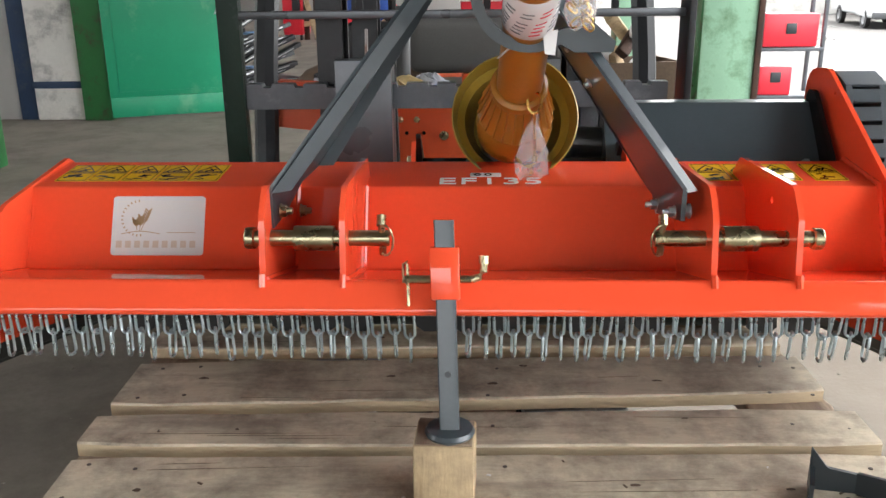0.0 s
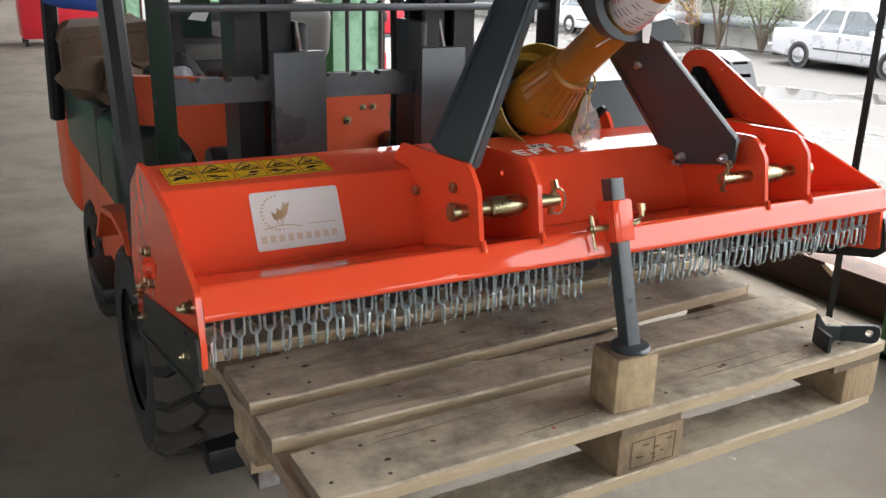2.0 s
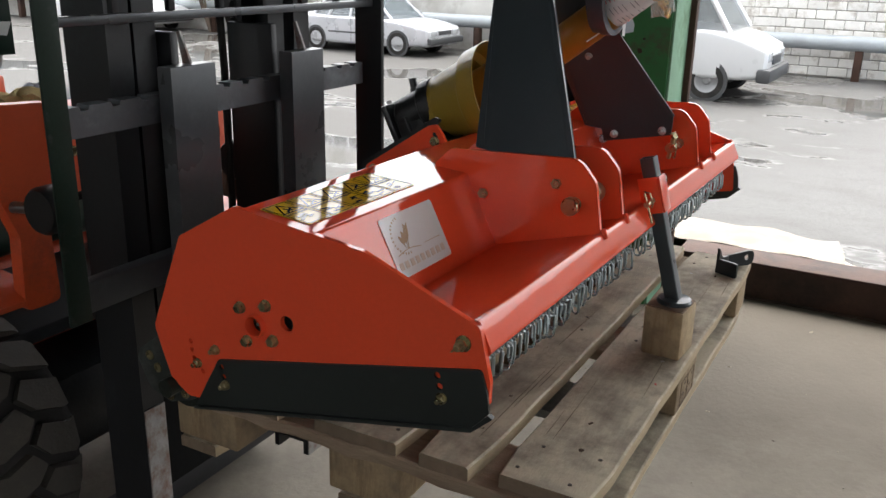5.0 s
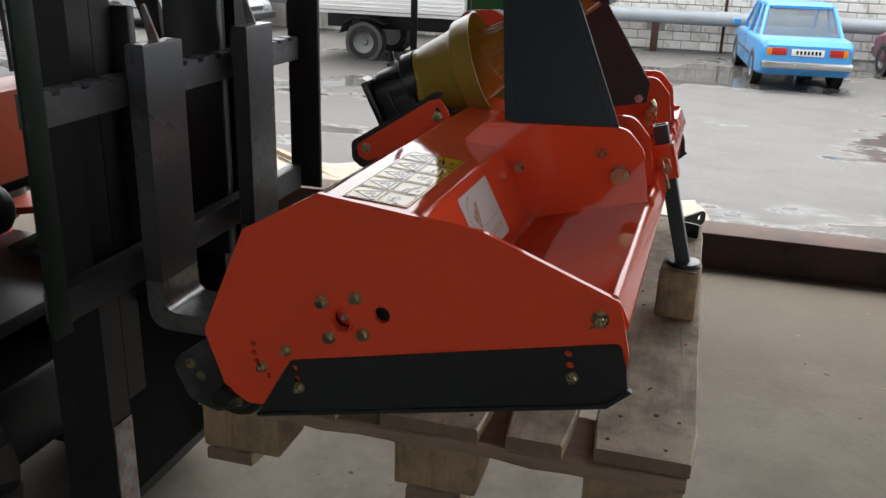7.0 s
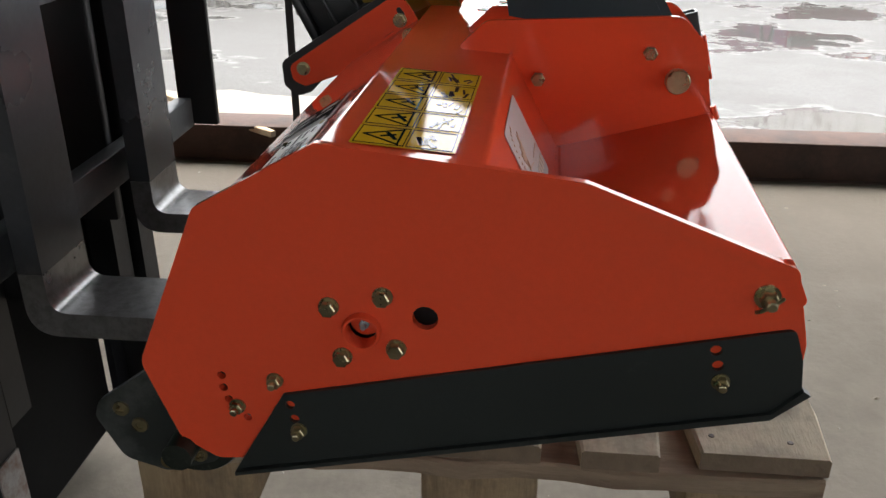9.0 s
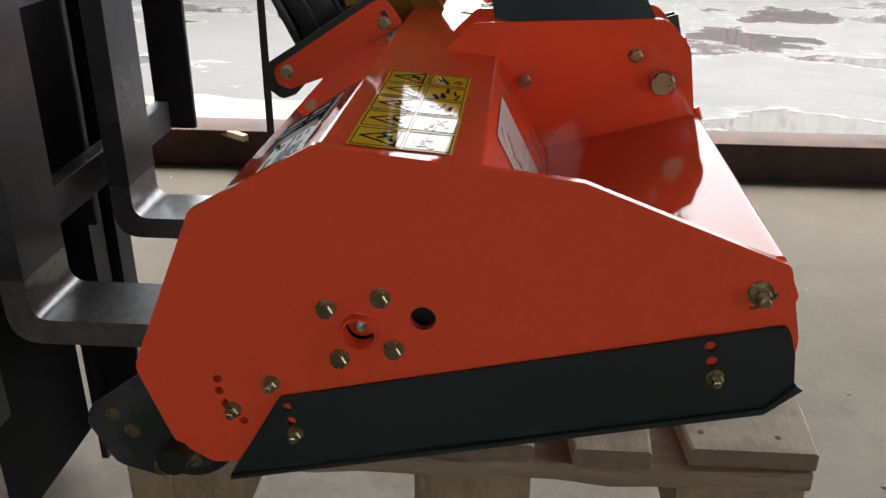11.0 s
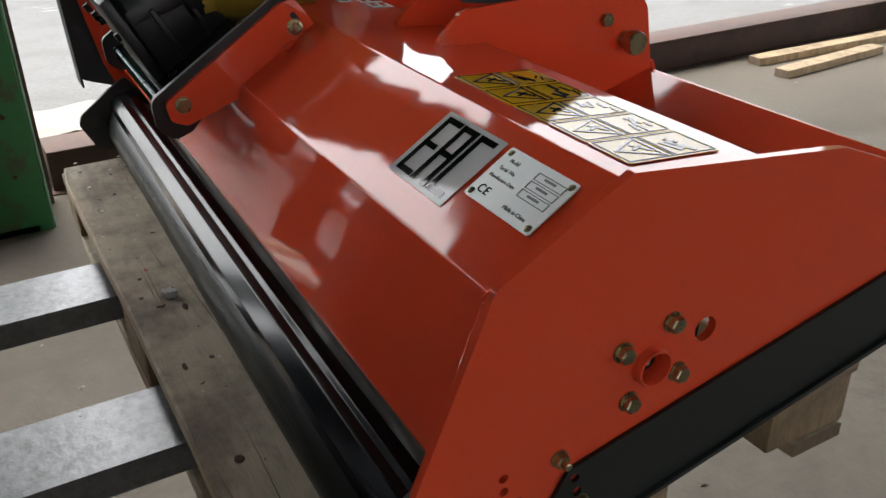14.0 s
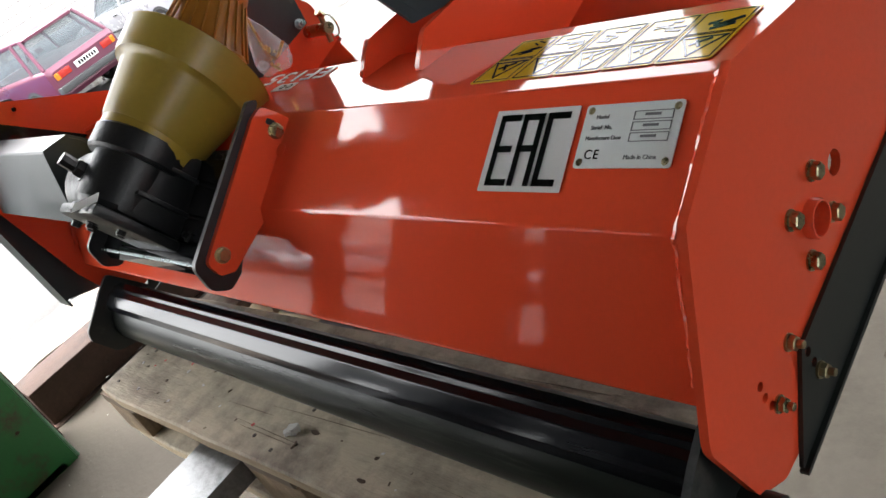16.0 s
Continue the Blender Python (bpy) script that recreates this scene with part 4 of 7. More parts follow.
def sticker(name, w, h, mat, m, label, r=0.003):
    return part(name, flat(rect(0, w, 0, h, r), 0.0006), mat, mower, label, m=m)


# row of warning labels, each with a triangle over a small drawing
for k in range(10):
    u = (0.044 + k * 0.0535) if k < 5 else (1.078 + (k - 5) * 0.0535)
    if k in (8, 9) or (k >= 5 and u < 1.05):
        u += 0.018
    if k == 9:
        continue
    w = sticker("warning_sticker", 0.0520, 0.090, STICKER_YELLOW, panel(4, u, 0.026), "yellow safety sticker with a black warning triangle")
    ink = [bar_line(0.006, 0.050, 0.046, 0.050, 0.0020), bar_line(0.006, 0.050, 0.026, 0.082, 0.0020), bar_line(0.046, 0.050, 0.026, 0.082, 0.0020),
           bar_line(0.019, 0.054, 0.033, 0.062, 0.0035), bar_line(0.024, 0.066, 0.030, 0.056, 0.003)]
    rnd = random.Random(k)
    for _ in range(6):
        x, y = rnd.uniform(0.007, 0.030), rnd.uniform(0.010, 0.032)
        ink.append(bar_line(x, y, x + rnd.uniform(0.004, 0.016), y + rnd.uniform(-0.006, 0.007), rnd.uniform(0.0014, 0.0050)))
    for x0, x1, y0, y1 in ((0.003, 0.049, 0.0445, 0.0870), (0.003, 0.049, 0.0030, 0.0420)):
        ink += [bar_line(x0, y0, x1, y0, 0.0007), bar_line(x0, y1, x1, y1, 0.0007), bar_line(x0, y0, x0, y1, 0.0007), bar_line(x1, y0, x1, y1, 0.0007)]
    part("pictogram", moved(join(*ink), Matrix.Translation((0, 0, 0.0005))), STICKER_INK, w)

# white maker's sticker: wheat ears in a ring of dots, over a bar for the name
logo = sticker("maker_sticker", 0.146, 0.094, STICKER_WHITE, panel(3, 0.1545, 0.0215), "white maker's sticker with a wheat drawing", 0.006)
gold = []
for k in range(9):
    part("name_bar", moved(flat(rect(0.008 + 0.0145 * k, 0.0172 + 0.0145 * k, 0.012, 0.023), 0.0006), Matrix.Translation((0, 0, 0.0005))), PALE_INK, logo, "pale tan bar")
for k in range(15):
    a = radians(95 + k * 13)
    gold.append(bar_line(0.043 + 0.027 * math.cos(a), 0.059 + 0.027 * math.sin(a), 0.043 + 0.0285 * math.cos(a), 0.059 + 0.0285 * math.sin(a), 0.002))
part("drawing", moved(join(*gold), Matrix.Translation((0, 0, 0.0005))), GOLD_INK, logo, "tan printing")
tagged(bpy.data.objects["drawing"], kind="stuff")
ears = []
for bx, by, tx, ty in ((0.046, 0.038, 0.058, 0.072), (0.044, 0.038, 0.046, 0.062), (0.040, 0.040, 0.036, 0.056)):
    for k in range(6):
        t = 0.4 + 0.1 * k
        x, y = bx + (tx - bx) * t, by + (ty - by) * t
        ears += [bar_line(x, y, x - 0.0045, y + 0.005, 0.0022), bar_line(x, y, x + 0.0045, y + 0.005, 0.0022)]
    ears.append(bar_line(bx, by, tx, ty, 0.001))
for k in range(10):
    x = 0.016 + k * 0.006
    ears.append(bar_line(x, 0.034 + 0.004 * math.sin(k * 0.32), x + 0.006, 0.034 + 0.004 * math.sin((k + 1) * 0.32), 0.0012))
ears.append(bar_line(0.088, 0.036, 0.132, 0.036, 0.0009))
part("wheat_drawing", moved(join(*ears), Matrix.Translation((0, 0, 0.0005))), GOLD_INK, logo)

# model lettering on the front edge of the top fold
part("model_lettering", moved(lettering("EF135", 0.046, 0.0005, 1.06), Matrix.Diagonal((1.42, 0.98, 1, 1))), WHITE_PAINT, hood, "white stencilled lettering", m=panel(4, 0.662, 0.010, 0.0012))
oo = sticker("small_sticker", 0.050, 0.020, STICKER_WHITE, panel(4, 0.715, 0.048), "small white sticker with two black rings")
part("ring_print", moved(join(*[lathe([(0.003, 0), (0.0062, 0), (0.0062, 0.0006), (0.003, 0.0006)], (0.012 + 0.017 * k, 0.010, 0.0005), (0, 0, 1), 14) for k in range(2)]), Matrix()), STICKER_INK, oo)

# conformity mark, white with square black strokes, and the riveted data plate
eac = sticker("conformity_sticker", 0.096, 0.076, STICKER_WHITE, panel_rear(5, 0.2415, 0.029), "white sticker with the black letters EAC", 0.001)
w = 0.0060
for x0, kind in ((0.0105, "E"), (0.0380, "A"), (0.0665, "C")):
    x1, y0, y1, ym = x0 + 0.0188, 0.008, 0.068, 0.039
    strokes = [bar_line(x0, y0, x0, y1, w), bar_line(x0, y1, x1, y1, w)]
    if kind in "EC":
        strokes.append(bar_line(x0, y0, x1, y0, w))
    if kind in "EA":
        strokes.append(bar_line(x0, ym, x1 if kind == "A" else x1 - 0.003, ym, w))
    if kind == "A":
        strokes.append(bar_line(x1, y0, x1, y1, w))
    part("letter", moved(join(*strokes), Matrix.Translation((0, 0, 0.0008))), STICKER_INK, eac)
nplate = part("data_plate", flat(rect(0, 0.092, 0, 0.054, 0.003), 0.0012), ALU, mower, "aluminium data plate held by four rivets", m=panel_rear(5, 0.1375, 0.050))
for x in (0.0055, 0.0865):
    for y in (0.005, 0.049):
        part("rivet", lathe([(0, 0.0032), (0.0016, 0.003), (0.003, 0.0018), (0.0034, 0.0012), (0.0034, 0.0)], (x, y, 0), (0, 0, 1), 12), YELLOW_ZINC, nplate)
for txt, x, y, size in (("Model", 0.012, 0.0415, 0.0058), ("Serial  No.", 0.009, 0.0325, 0.0058), ("Manufacture Date", 0.006, 0.0235, 0.0056), ("Made in China", 0.048, 0.0068, 0.0060), ("C", 0.009, 0.0075, 0.013), ("E", 0.018, 0.0075, 0.013)):
    part("plate_lettering", moved(lettering(txt, size * 0.86, 0.0003), Matrix.Translation((x, y, 0.0014))), STICKER_INK if len(txt) == 1 else GREY_INK, nplate)
for y0 in (0.0215, 0.0305, 0.0395):
    x0, x1, y1 = 0.049, 0.084, y0 + 0.0068
    part("plate_box", moved(join(bar_line(x0, y0, x1, y0, 0.0005), bar_line(x0, y1, x1, y1, 0.0005), bar_line(x0, y0, x0, y1, 0.0005), bar_line(x1, y0, x1, y1, 0.0005), bar_line(0.060, y0 + 0.004, 0.072, y0 + 0.004, 0.002)), Matrix.Translation((0, 0, 0.0012))), GREY_INK, nplate)


# ---- the pallet on the forks, and what lies on it ----
PX0, PX1, PY0, PZ = -0.440, 0.752, 1.040, 0.883
pallet = thing("pallet", "weathered grey wooden pallet with nailed boards, lifted on forklift forks", "pallet")


def board(x0, x1, y0, y1, z0, z1, seed, along_x=True, wane=0.004, slant=(0.0, 0.0)):
    """A sawn board with slightly uneven edges and ends; slant shifts its two long edges at the far end."""
    rnd = random.Random(seed)
    n = 14
    bm = bmesh.new()
    rows = []
    c = 0.003
    for i in range(n + 1):
        t = i / n
        dip = rnd.uniform(-1, 1) * wane * 0.4, rnd.uniform(-1, 1) * wane * 0.4
        chip = 0.006 if i in (0, n) else 0.0
        if along_x:
            x = x0 + (x1 - x0) * t
            p, q = y0 + slant[0] * t + dip[0] + chip, y1 + slant[1] * t + dip[1] - chip
            ring = [(x, p, z0), (x, p, z1 - c), (x, p + c, z1), (x, q - c, z1), (x, q, z1 - c), (x, q, z0)]
        else:
            y = y0 + (y1 - y0) * t
            p, q = x0 + slant[0] * t + dip[0] + chip, x1 + slant[1] * t + dip[1] - chip
            ring = [(p, y, z0), (p, y, z1 - c), (p + c, y, z1), (q - c, y, z1), (q, y, z1 - c), (q, y, z0)]
        off = Vector((0, 0, rnd.uniform(-0.0007, 0.0007)))
        rows.append([bm.verts.new(Vector(v) + off) for v in ring])
    for r, s in zip(rows, rows[1:]):
        for j in range(6):
            f = bm.faces.new((r[j], r[(j + 1) % 6], s[(j + 1) % 6], s[j]))
            f.material_index = 1 if j in (0, 4) else 0
    for r in (rows[0], rows[-1]):
        bm.faces.new(r).material_index = 2
    return bm


def board_mesh(bm, face, edge):
    """Weathered faces and paler sawn edges."""
    me = finish(bm)
    me.materials.append(face), me.materials.append(edge), me.materials.append(WOOD_END)
    return me


DECK = [(1.034, 1.181, 0.006, -0.010, 0.0, 0.006), (1.213, 1.307, -0.006, 0.004, -0.008, 0.010), (1.338, 1.502, -0.002, -0.012, 0.040, 0.020), (1.560, 1.648, -0.01, -0.02, 0, 0), (1.672, 1.812, 0.01, -0.05, 0, 0)]
for k, (y0, y1, dx0, dx1, s0, s1) in enumerate(DECK):
    bd = part("deck_board", board_mesh(board(PX0 + dx0, PX1 + dx1, y0, y1, PZ - 0.022, PZ + (0.001 if k % 2 else 0), 10 + k, slant=(s0, s1)), WOOD, WOOD_EDGE), WOOD, pallet)
    for x in (PX0 + 0.035, PX0 + 0.105, 0.12, 0.19, PX1 - 0.10, PX1 - 0.035):
        for y in ((y0 + 0.035, y1 - 0.03) if y1 - y0 > 0.11 else (0.5 * (y0 + y1),)):
            part("nail", lathe([(0, 0.0014), (0.0032, 0.001), (0.0036, 0)], (x + random.uniform(-0.012, 0.012), y + random.uniform(-0.01, 0.01), PZ), (0, 0, 1), 8), NAIL, bd)
    rnd = random.Random(70 + k)
    for _ in range(5):
        x, y = rnd.uniform(PX0 + 0.05, PX1 - 0.08), rnd.uniform(y0 + 0.03, y1 - 0.02)
        knot = lathe([(0, 0.0012), (0.004, 0.0011), (0.006, 0.0)], (0, 0, 0), (0, 0, 1), 12)
        part("knot", crumpled(moved(knot, Matrix.Translation((x, y, PZ)) @ Matrix.Diagonal((rnd.uniform(0.8, 1.8), rnd.uniform(0.4, 0.9), 1, 1))), 0.001, 200, k), END_GRAIN, bd)
    for _ in range(6):
        x, y = rnd.uniform(PX0 + 0.02, PX1 - 0.30), rnd.uniform(y0 + 0.015, y1 - 0.015)
        ln = rnd.uniform(0.04, 0.26)
        part("crack", moved(flat([(0, 0), (ln * 0.3, 0.0007), (ln * 0.6, 0.0002), (ln, 0.0004), (ln * 0.55, -0.0005), (ln * 0.2, -0.0004)], 0.0006), Matrix.Translation((x, y, PZ + 0.0012)) @ pose(0, 0, 0, 0, 0, rnd.uniform(-3, 3))), WOOD_END, bd)
for k, (x0, x1) in enumerate(((PX0 - 0.006, PX0 + 0.120), (0.085, 0.225), (PX1 - 0.148, PX1 - 0.004))):
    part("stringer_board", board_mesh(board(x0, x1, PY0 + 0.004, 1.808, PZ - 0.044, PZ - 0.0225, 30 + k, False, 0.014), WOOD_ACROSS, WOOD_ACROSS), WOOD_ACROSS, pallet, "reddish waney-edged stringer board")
ends = fillet(rect(-0.5, 0.5, -0.5, 0.5), 0.03, n=2)
for x0, x1 in ((PX0 + 0.004, PX0 + 0.10), (0.085, 0.228), (PX1 - 0.105, PX1 - 0.006)):
    for y0, y1 in ((1.046, 1.186), (1.345, 1.475), (1.67, 1.806)):
        blk = part("block", moved(box(x0, x1, y0, y1, PZ - 0.122, PZ - 0.0445, 0.004), Matrix()), WOOD_BLOCK_OLD, pallet)
        if x0 == 0.085 and y0 == 1.046:
            marks = [bar_line(0, 0, 0.05, 0, 0.0015), bar_line(0, 0.05, 0.05, 0.05, 0.0015), bar_line(0, 0, 0, 0.05, 0.0015), bar_line(0.05, 0, 0.05, 0.05, 0.0015), bar_line(0.055, 0.0, 0.095, 0.0, 0.0015), bar_line(0.055, 0.05, 0.095, 0.05, 0.0015), bar_line(0.095, 0, 0.095, 0.05, 0.0015)]
            for _ in range(9):
                x, y = random.uniform(0.008, 0.08), random.uniform(0.008, 0.04)
                marks.append(bar_line(x, y, x + random.uniform(0.003, 0.012), y, 0.0022))
            part("branding", moved(join(*marks), Matrix.Translation((0.112, 1.0455, PZ - 0.112)) @ pose(0, 0, 0, 90, 0, 0)), END_GRAIN, blk, "burnt-in stamp drawn as bars")
for k, (y0, y1) in enumerate(((1.046, 1.145), (1.36, 1.46), (1.71, 1.806))):
    part("bottom_board", board_mesh(board(PX0, PX1 - 0.005, y0, y1, PZ - 0.144, PZ - 0.1225, 50 + k), WOOD, WOOD_EDGE), WOOD, pallet)

support = thing("wooden_block", "short squared pine block standing on the pallet under the parking leg", "wooden block")
part("block", moved(box(-0.0395, 0.0395, -0.037, 0.037, 0, 0.0945, 0.004), pose(0.110, 1.082, PZ + 0.0005, 0, 0, -4)), WOOD_BLOCK, support, "squared pine block with a rough top")
part("rough_top", crumpled(moved(box(-0.037, 0.037, -0.0345, 0.0345, 0, 0.0025, 0.001), pose(0.110, 1.082, PZ + 0.0945, 0, 0, -4)), 0.0016, 90), WOOD_ACROSS, support)

clevis = thing("steel_bracket", "loose black steel bracket with a bolt hole, lying on the pallet", "bracket")
cl = pose(0.648, 1.085, PZ + 0.0015, 0, 0, -12)
part("web", plate(fillet([(-0.05, 0.0), (0.012, 0.0), (0.012, 0.028), (-0.028, 0.034), (-0.05, 0.062)], [0.003, 0.002, 0.002, 0.01, 0.001]), -0.003, 0.003, "y"), BLACK_STEEL, clevis, m=cl)
part("ear", plate(fillet([(0.0, 0.0), (0.072, 0.0), (0.072, 0.04), (0.0, 0.03)], [0.002, 0.019, 0.019, 0.002], n=6), -0.003, 0.003, "y", [(0.052, 0.021, 0.007)]), BLACK_STEEL, clevis, m=cl @ pose(0.010, 0, 0, 0, 0, -32))
part("cheek", plate(fillet([(0.0, 0.0), (0.05, 0.0), (0.05, 0.035), (0.0, 0.035)], 0.004), -0.003, 0.003, "y"), BLACK_STEEL, clevis, m=cl @ pose(-0.047, -0.002, 0, 0, 0, -100))

fluff = thing("fluff_tuft", "small tuft of pale grey fluff lying on the pallet board", "debris")
for k in range(3):
    s = lathe([(0, 0.016), (0.008, 0.013), (0.010, 0.007), (0.007, 0.0005), (0, 0)], (0, 0, 0), (0, 0, 1), 12)
    part("tuft", crumpled(moved(s, pose(0.113 + 0.006 * k, 1.752 + 0.003 * k, PZ - 0.0005) @ Matrix.Diagonal((0.9, 0.8, 1.0 - 0.2 * k, 1))), 0.004, 120, k), FLUFF, fluff)
chips = bmesh.new()
rnd = random.Random(5)
for _ in range(26):
    x, y = rnd.uniform(PX0 + 0.05, PX1 - 0.07), rnd.choice((rnd.uniform(1.69, 1.80), rnd.uniform(1.70, 1.80), rnd.uniform(1.06, 1.17)))
    c = box(-0.003, 0.003, -0.001, 0.001, 0, 0.001)
    moved(c, Matrix.Translation((x, y, PZ + 0.0003)) @ pose(0, 0, 0, 0, 0, rnd.uniform(0, 180)) @ Matrix.Scale(rnd.uniform(0.4, 1.4), 4))
    chips = join(chips, c)
tagged(part("wood_chips", chips, END_GRAIN), "scattered dark chips and crumbs on the pallet board", "debris", kind="stuff")

for name, colr, n, seed in (("paint_flecks", "fleck_white", 14, 6), ("red_flecks", "fleck_red", 7, 7)):
    rnd = random.Random(seed)
    fl = bmesh.new()
    for _ in range(n):
        x, y = rnd.uniform(PX0 + 0.05, PX1 - 0.07), rnd.choice((rnd.uniform(1.69, 1.80), rnd.uniform(1.70, 1.80), rnd.uniform(1.05, 1.17)))
        c = box(-0.0026, 0.0026, -0.0016, 0.0016, 0, 0.0008)
        moved(c, Matrix.Translation((x, y, PZ + 0.0008)) @ pose(0, 0, 0, 0, 0, rnd.uniform(0, 180)) @ Matrix.Scale(rnd.uniform(0.5, 1.5), 4))
        fl = join(fl, c)
    tagged(part(name, fl, STICKER_WHITE if "white" in colr else RED_PAINT), "tiny flakes of paint on the pallet board", "debris", kind="stuff")


# ---- the workshop ----
EAST, WEST, SOUTH, NORTH, HIGH = 2.98, -8.0, -9.0, 32.0, 5.2
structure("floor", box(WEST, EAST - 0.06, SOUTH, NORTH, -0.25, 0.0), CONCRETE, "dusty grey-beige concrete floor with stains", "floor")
# ceiling is out of view, added to hold back daylight
structure("ceiling", box(WEST - 0.3, EAST + 0.5, SOUTH - 0.3, NORTH + 0.3, HIGH, HIGH + 0.25), CEILING_MAT, "unseen dark grey ceiling added to hold back daylight", "ceiling")
# west wall is unseen; its openings are added for fill light, larger northwards
structure("wall_west", join(box(WEST - 0.3, WEST, SOUTH - 0.3, NORTH + 0.3, -0.25, 1.6), box(WEST - 0.3, WEST, SOUTH - 0.3, NORTH + 0.3, 4.4, HIGH - 0.002), box(WEST - 0.29, WEST - 0.01, SOUTH, 6.5, 1.602, 2.5), box(WEST - 0.29, WEST - 0.01, SOUTH, 6.5, 4.0, 4.398),
                            *[box(WEST - 0.3, WEST, y, y + 1.2, 1.6, 4.4) for y in (-9.3, -4.2, 0.9, 6.0, 11.1, 16.2, 21.3, 26.4, 31.1)]), WALL_INNER, "unseen grey wall with openings added to let in fill light", "wall")
# south wall is unseen; its opening is added to light the mower's front
structure("wall_south", join(box(WEST, -6.5, SOUTH - 0.3, SOUTH, -0.25, HIGH), box(1.5, EAST + 0.5, SOUTH - 0.3, SOUTH, -0.25, HIGH), box(-6.5, 1.5, SOUTH - 0.3, SOUTH, 4.2, HIGH)), WALL_INNER, "unseen grey wall with an opening added to let in daylight", "wall")
structure("wall_north", box(WEST, EAST + 0.5, NORTH, NORTH + 0.3, -0.25, HIGH), WALL_INNER, "grey plastered inner wall", "wall")
# beam is out of view; its height and dark tone trim incoming daylight
structure("header_beam", join(box(EAST - 0.1, EAST + 0.4, SOUTH, NORTH, 3.9, HIGH - 0.002)), BEAM_MAT, "unseen dark beam over the open side, set to trim the daylight", "beam")

# partition with a pier of flaking whitewash beside the green door
structure("wall_partition", box(WEST, -4.622, 9.62, 9.92, 0.0, HIGH - 0.002, 0.01), WALL_INNER, "grey inner partition wall", "wall")
structure("wall_pier", box(-4.42, -3.88, 9.56, 9.94, 0.0, HIGH - 0.002, 0.02), WHITEWASH, "flaking whitewashed masonry pier", "wall")
structure("trim_blue_band", box(-4.43, -3.87, 9.552, 9.60, 0.345, 0.42, 0.004), BLUE_PAINT, "worn blue painted band", "trim")
structure("trim_blue_post", box(-4.62, -4.425, 9.60, 9.86, 0.0, HIGH - 0.004, 0.01), BLUE_PAINT, "dark blue painted steel post", "post")
structure("door_jamb", box(-3.88, -3.58, 9.50, 9.80, 0.0, HIGH - 0.004, 0.015), GREEN_STEEL, "dark green steel door jamb", "door frame")
door = thing("steel_door", "bright green sheet-steel door standing ajar", "door", pose(-3.56, 9.47, 0.04, 0, 0, 20))
part("leaf", box(0, 1.42, -0.02, 0.02, 0, 2.6, 0.004), GREEN_DOOR, door)
part("inset_panel", box(0.10, 1.34, -0.032, -0.0205, 0.27, 2.45, 0.004), GREEN_DOOR, door)
part("panel_frame", join(box(0.0, 1.42, -0.045, -0.021, 0.0, 0.21, 0.006), box(1.36, 1.42, -0.045, -0.021, 0.212, 2.6, 0.006)), GREEN_DOOR, door)
part("door_handle", join(rod((1.22, -0.03, 1.18), (1.22, -0.075, 1.18), 0.012, 10), rod((1.22, -0.07, 1.18), (1.16, -0.075, 1.06), 0.009, 8)), ZINC, door)
structure("pillar_west", box(-3.98, -3.62, 6.90, 7.25, 0.0, HIGH - 0.002, 0.02), GREEN_STEEL, "dark green steel pillar", "pillar")


def east_pillar(name, x, y, w, d):
    """A riveted green pillar with a paler flank and a dark corner angle."""
    structure(name, box(x, x + w, y, y + d, -0.2, HIGH - 0.002, 0.006), GREEN_STEEL, "green painted steel pillar with rust spots and scratches", "pillar")
    ob = bpy.data.objects[name]
    part("flank_plate", box(x + 0.012, x + w + 0.004, y - 0.012, y - 0.002, -0.2, HIGH - 0.004, 0.002), GREEN_PALE, ob, "pale green flaking flank plate")
    part("corner_angle", box(x + w + 0.002, x + w + 0.05, y - 0.04, y + 0.02, -0.2, HIGH - 0.004, 0.004), RUST, ob, "dark rusty corner angle")
    rnd = random.Random(int(y * 100) + 7)
    for _ in range(34):
        px, pz = y + rnd.uniform(0.03, d - 0.03), rnd.uniform(0.15, 2.4)
        r = rnd.uniform(0.006, 0.018)
        spot = [(px + r * rnd.uniform(0.6, 1.3) * math.cos(a), pz + r * rnd.uniform(0.5, 0.9) * math.sin(a)) for a in [2 * math.pi * i / 9 for i in range(9)]]
        part("rust_spot", plate(spot, x - 0.0012, x + 0.001, "x"), RUST, ob)
    for _ in range(5):
        yy, zz = y + rnd.uniform(0.05, d - 0.05), rnd.uniform(0.4, 1.9)
        pts = []
        for _ in range(14):
            pts.append((x - 0.0005, min(y + d - 0.02, max(y + 0.02, yy)), zz))
            yy += rnd.uniform(-0.025, 0.025)
            zz += rnd.uniform(-0.005, 0.045)
        part("scratch", wire(pts, 0.0022, 4), GREEN_PALE, ob)


east_pillar("pillar_1", 2.50, 1.755, 0.26, 0.395)
east_pillar("pillar_2", 2.20, 7.55, 0.46, 0.40)
east_pillar("pillar_3", 2.72, -4.45, 0.30, 0.46)
east_pillar("pillar_4", 2.72, 14.2, 0.30, 0.46)
east_pillar("pillar_5", 2.72, 21.0, 0.30, 0.46)

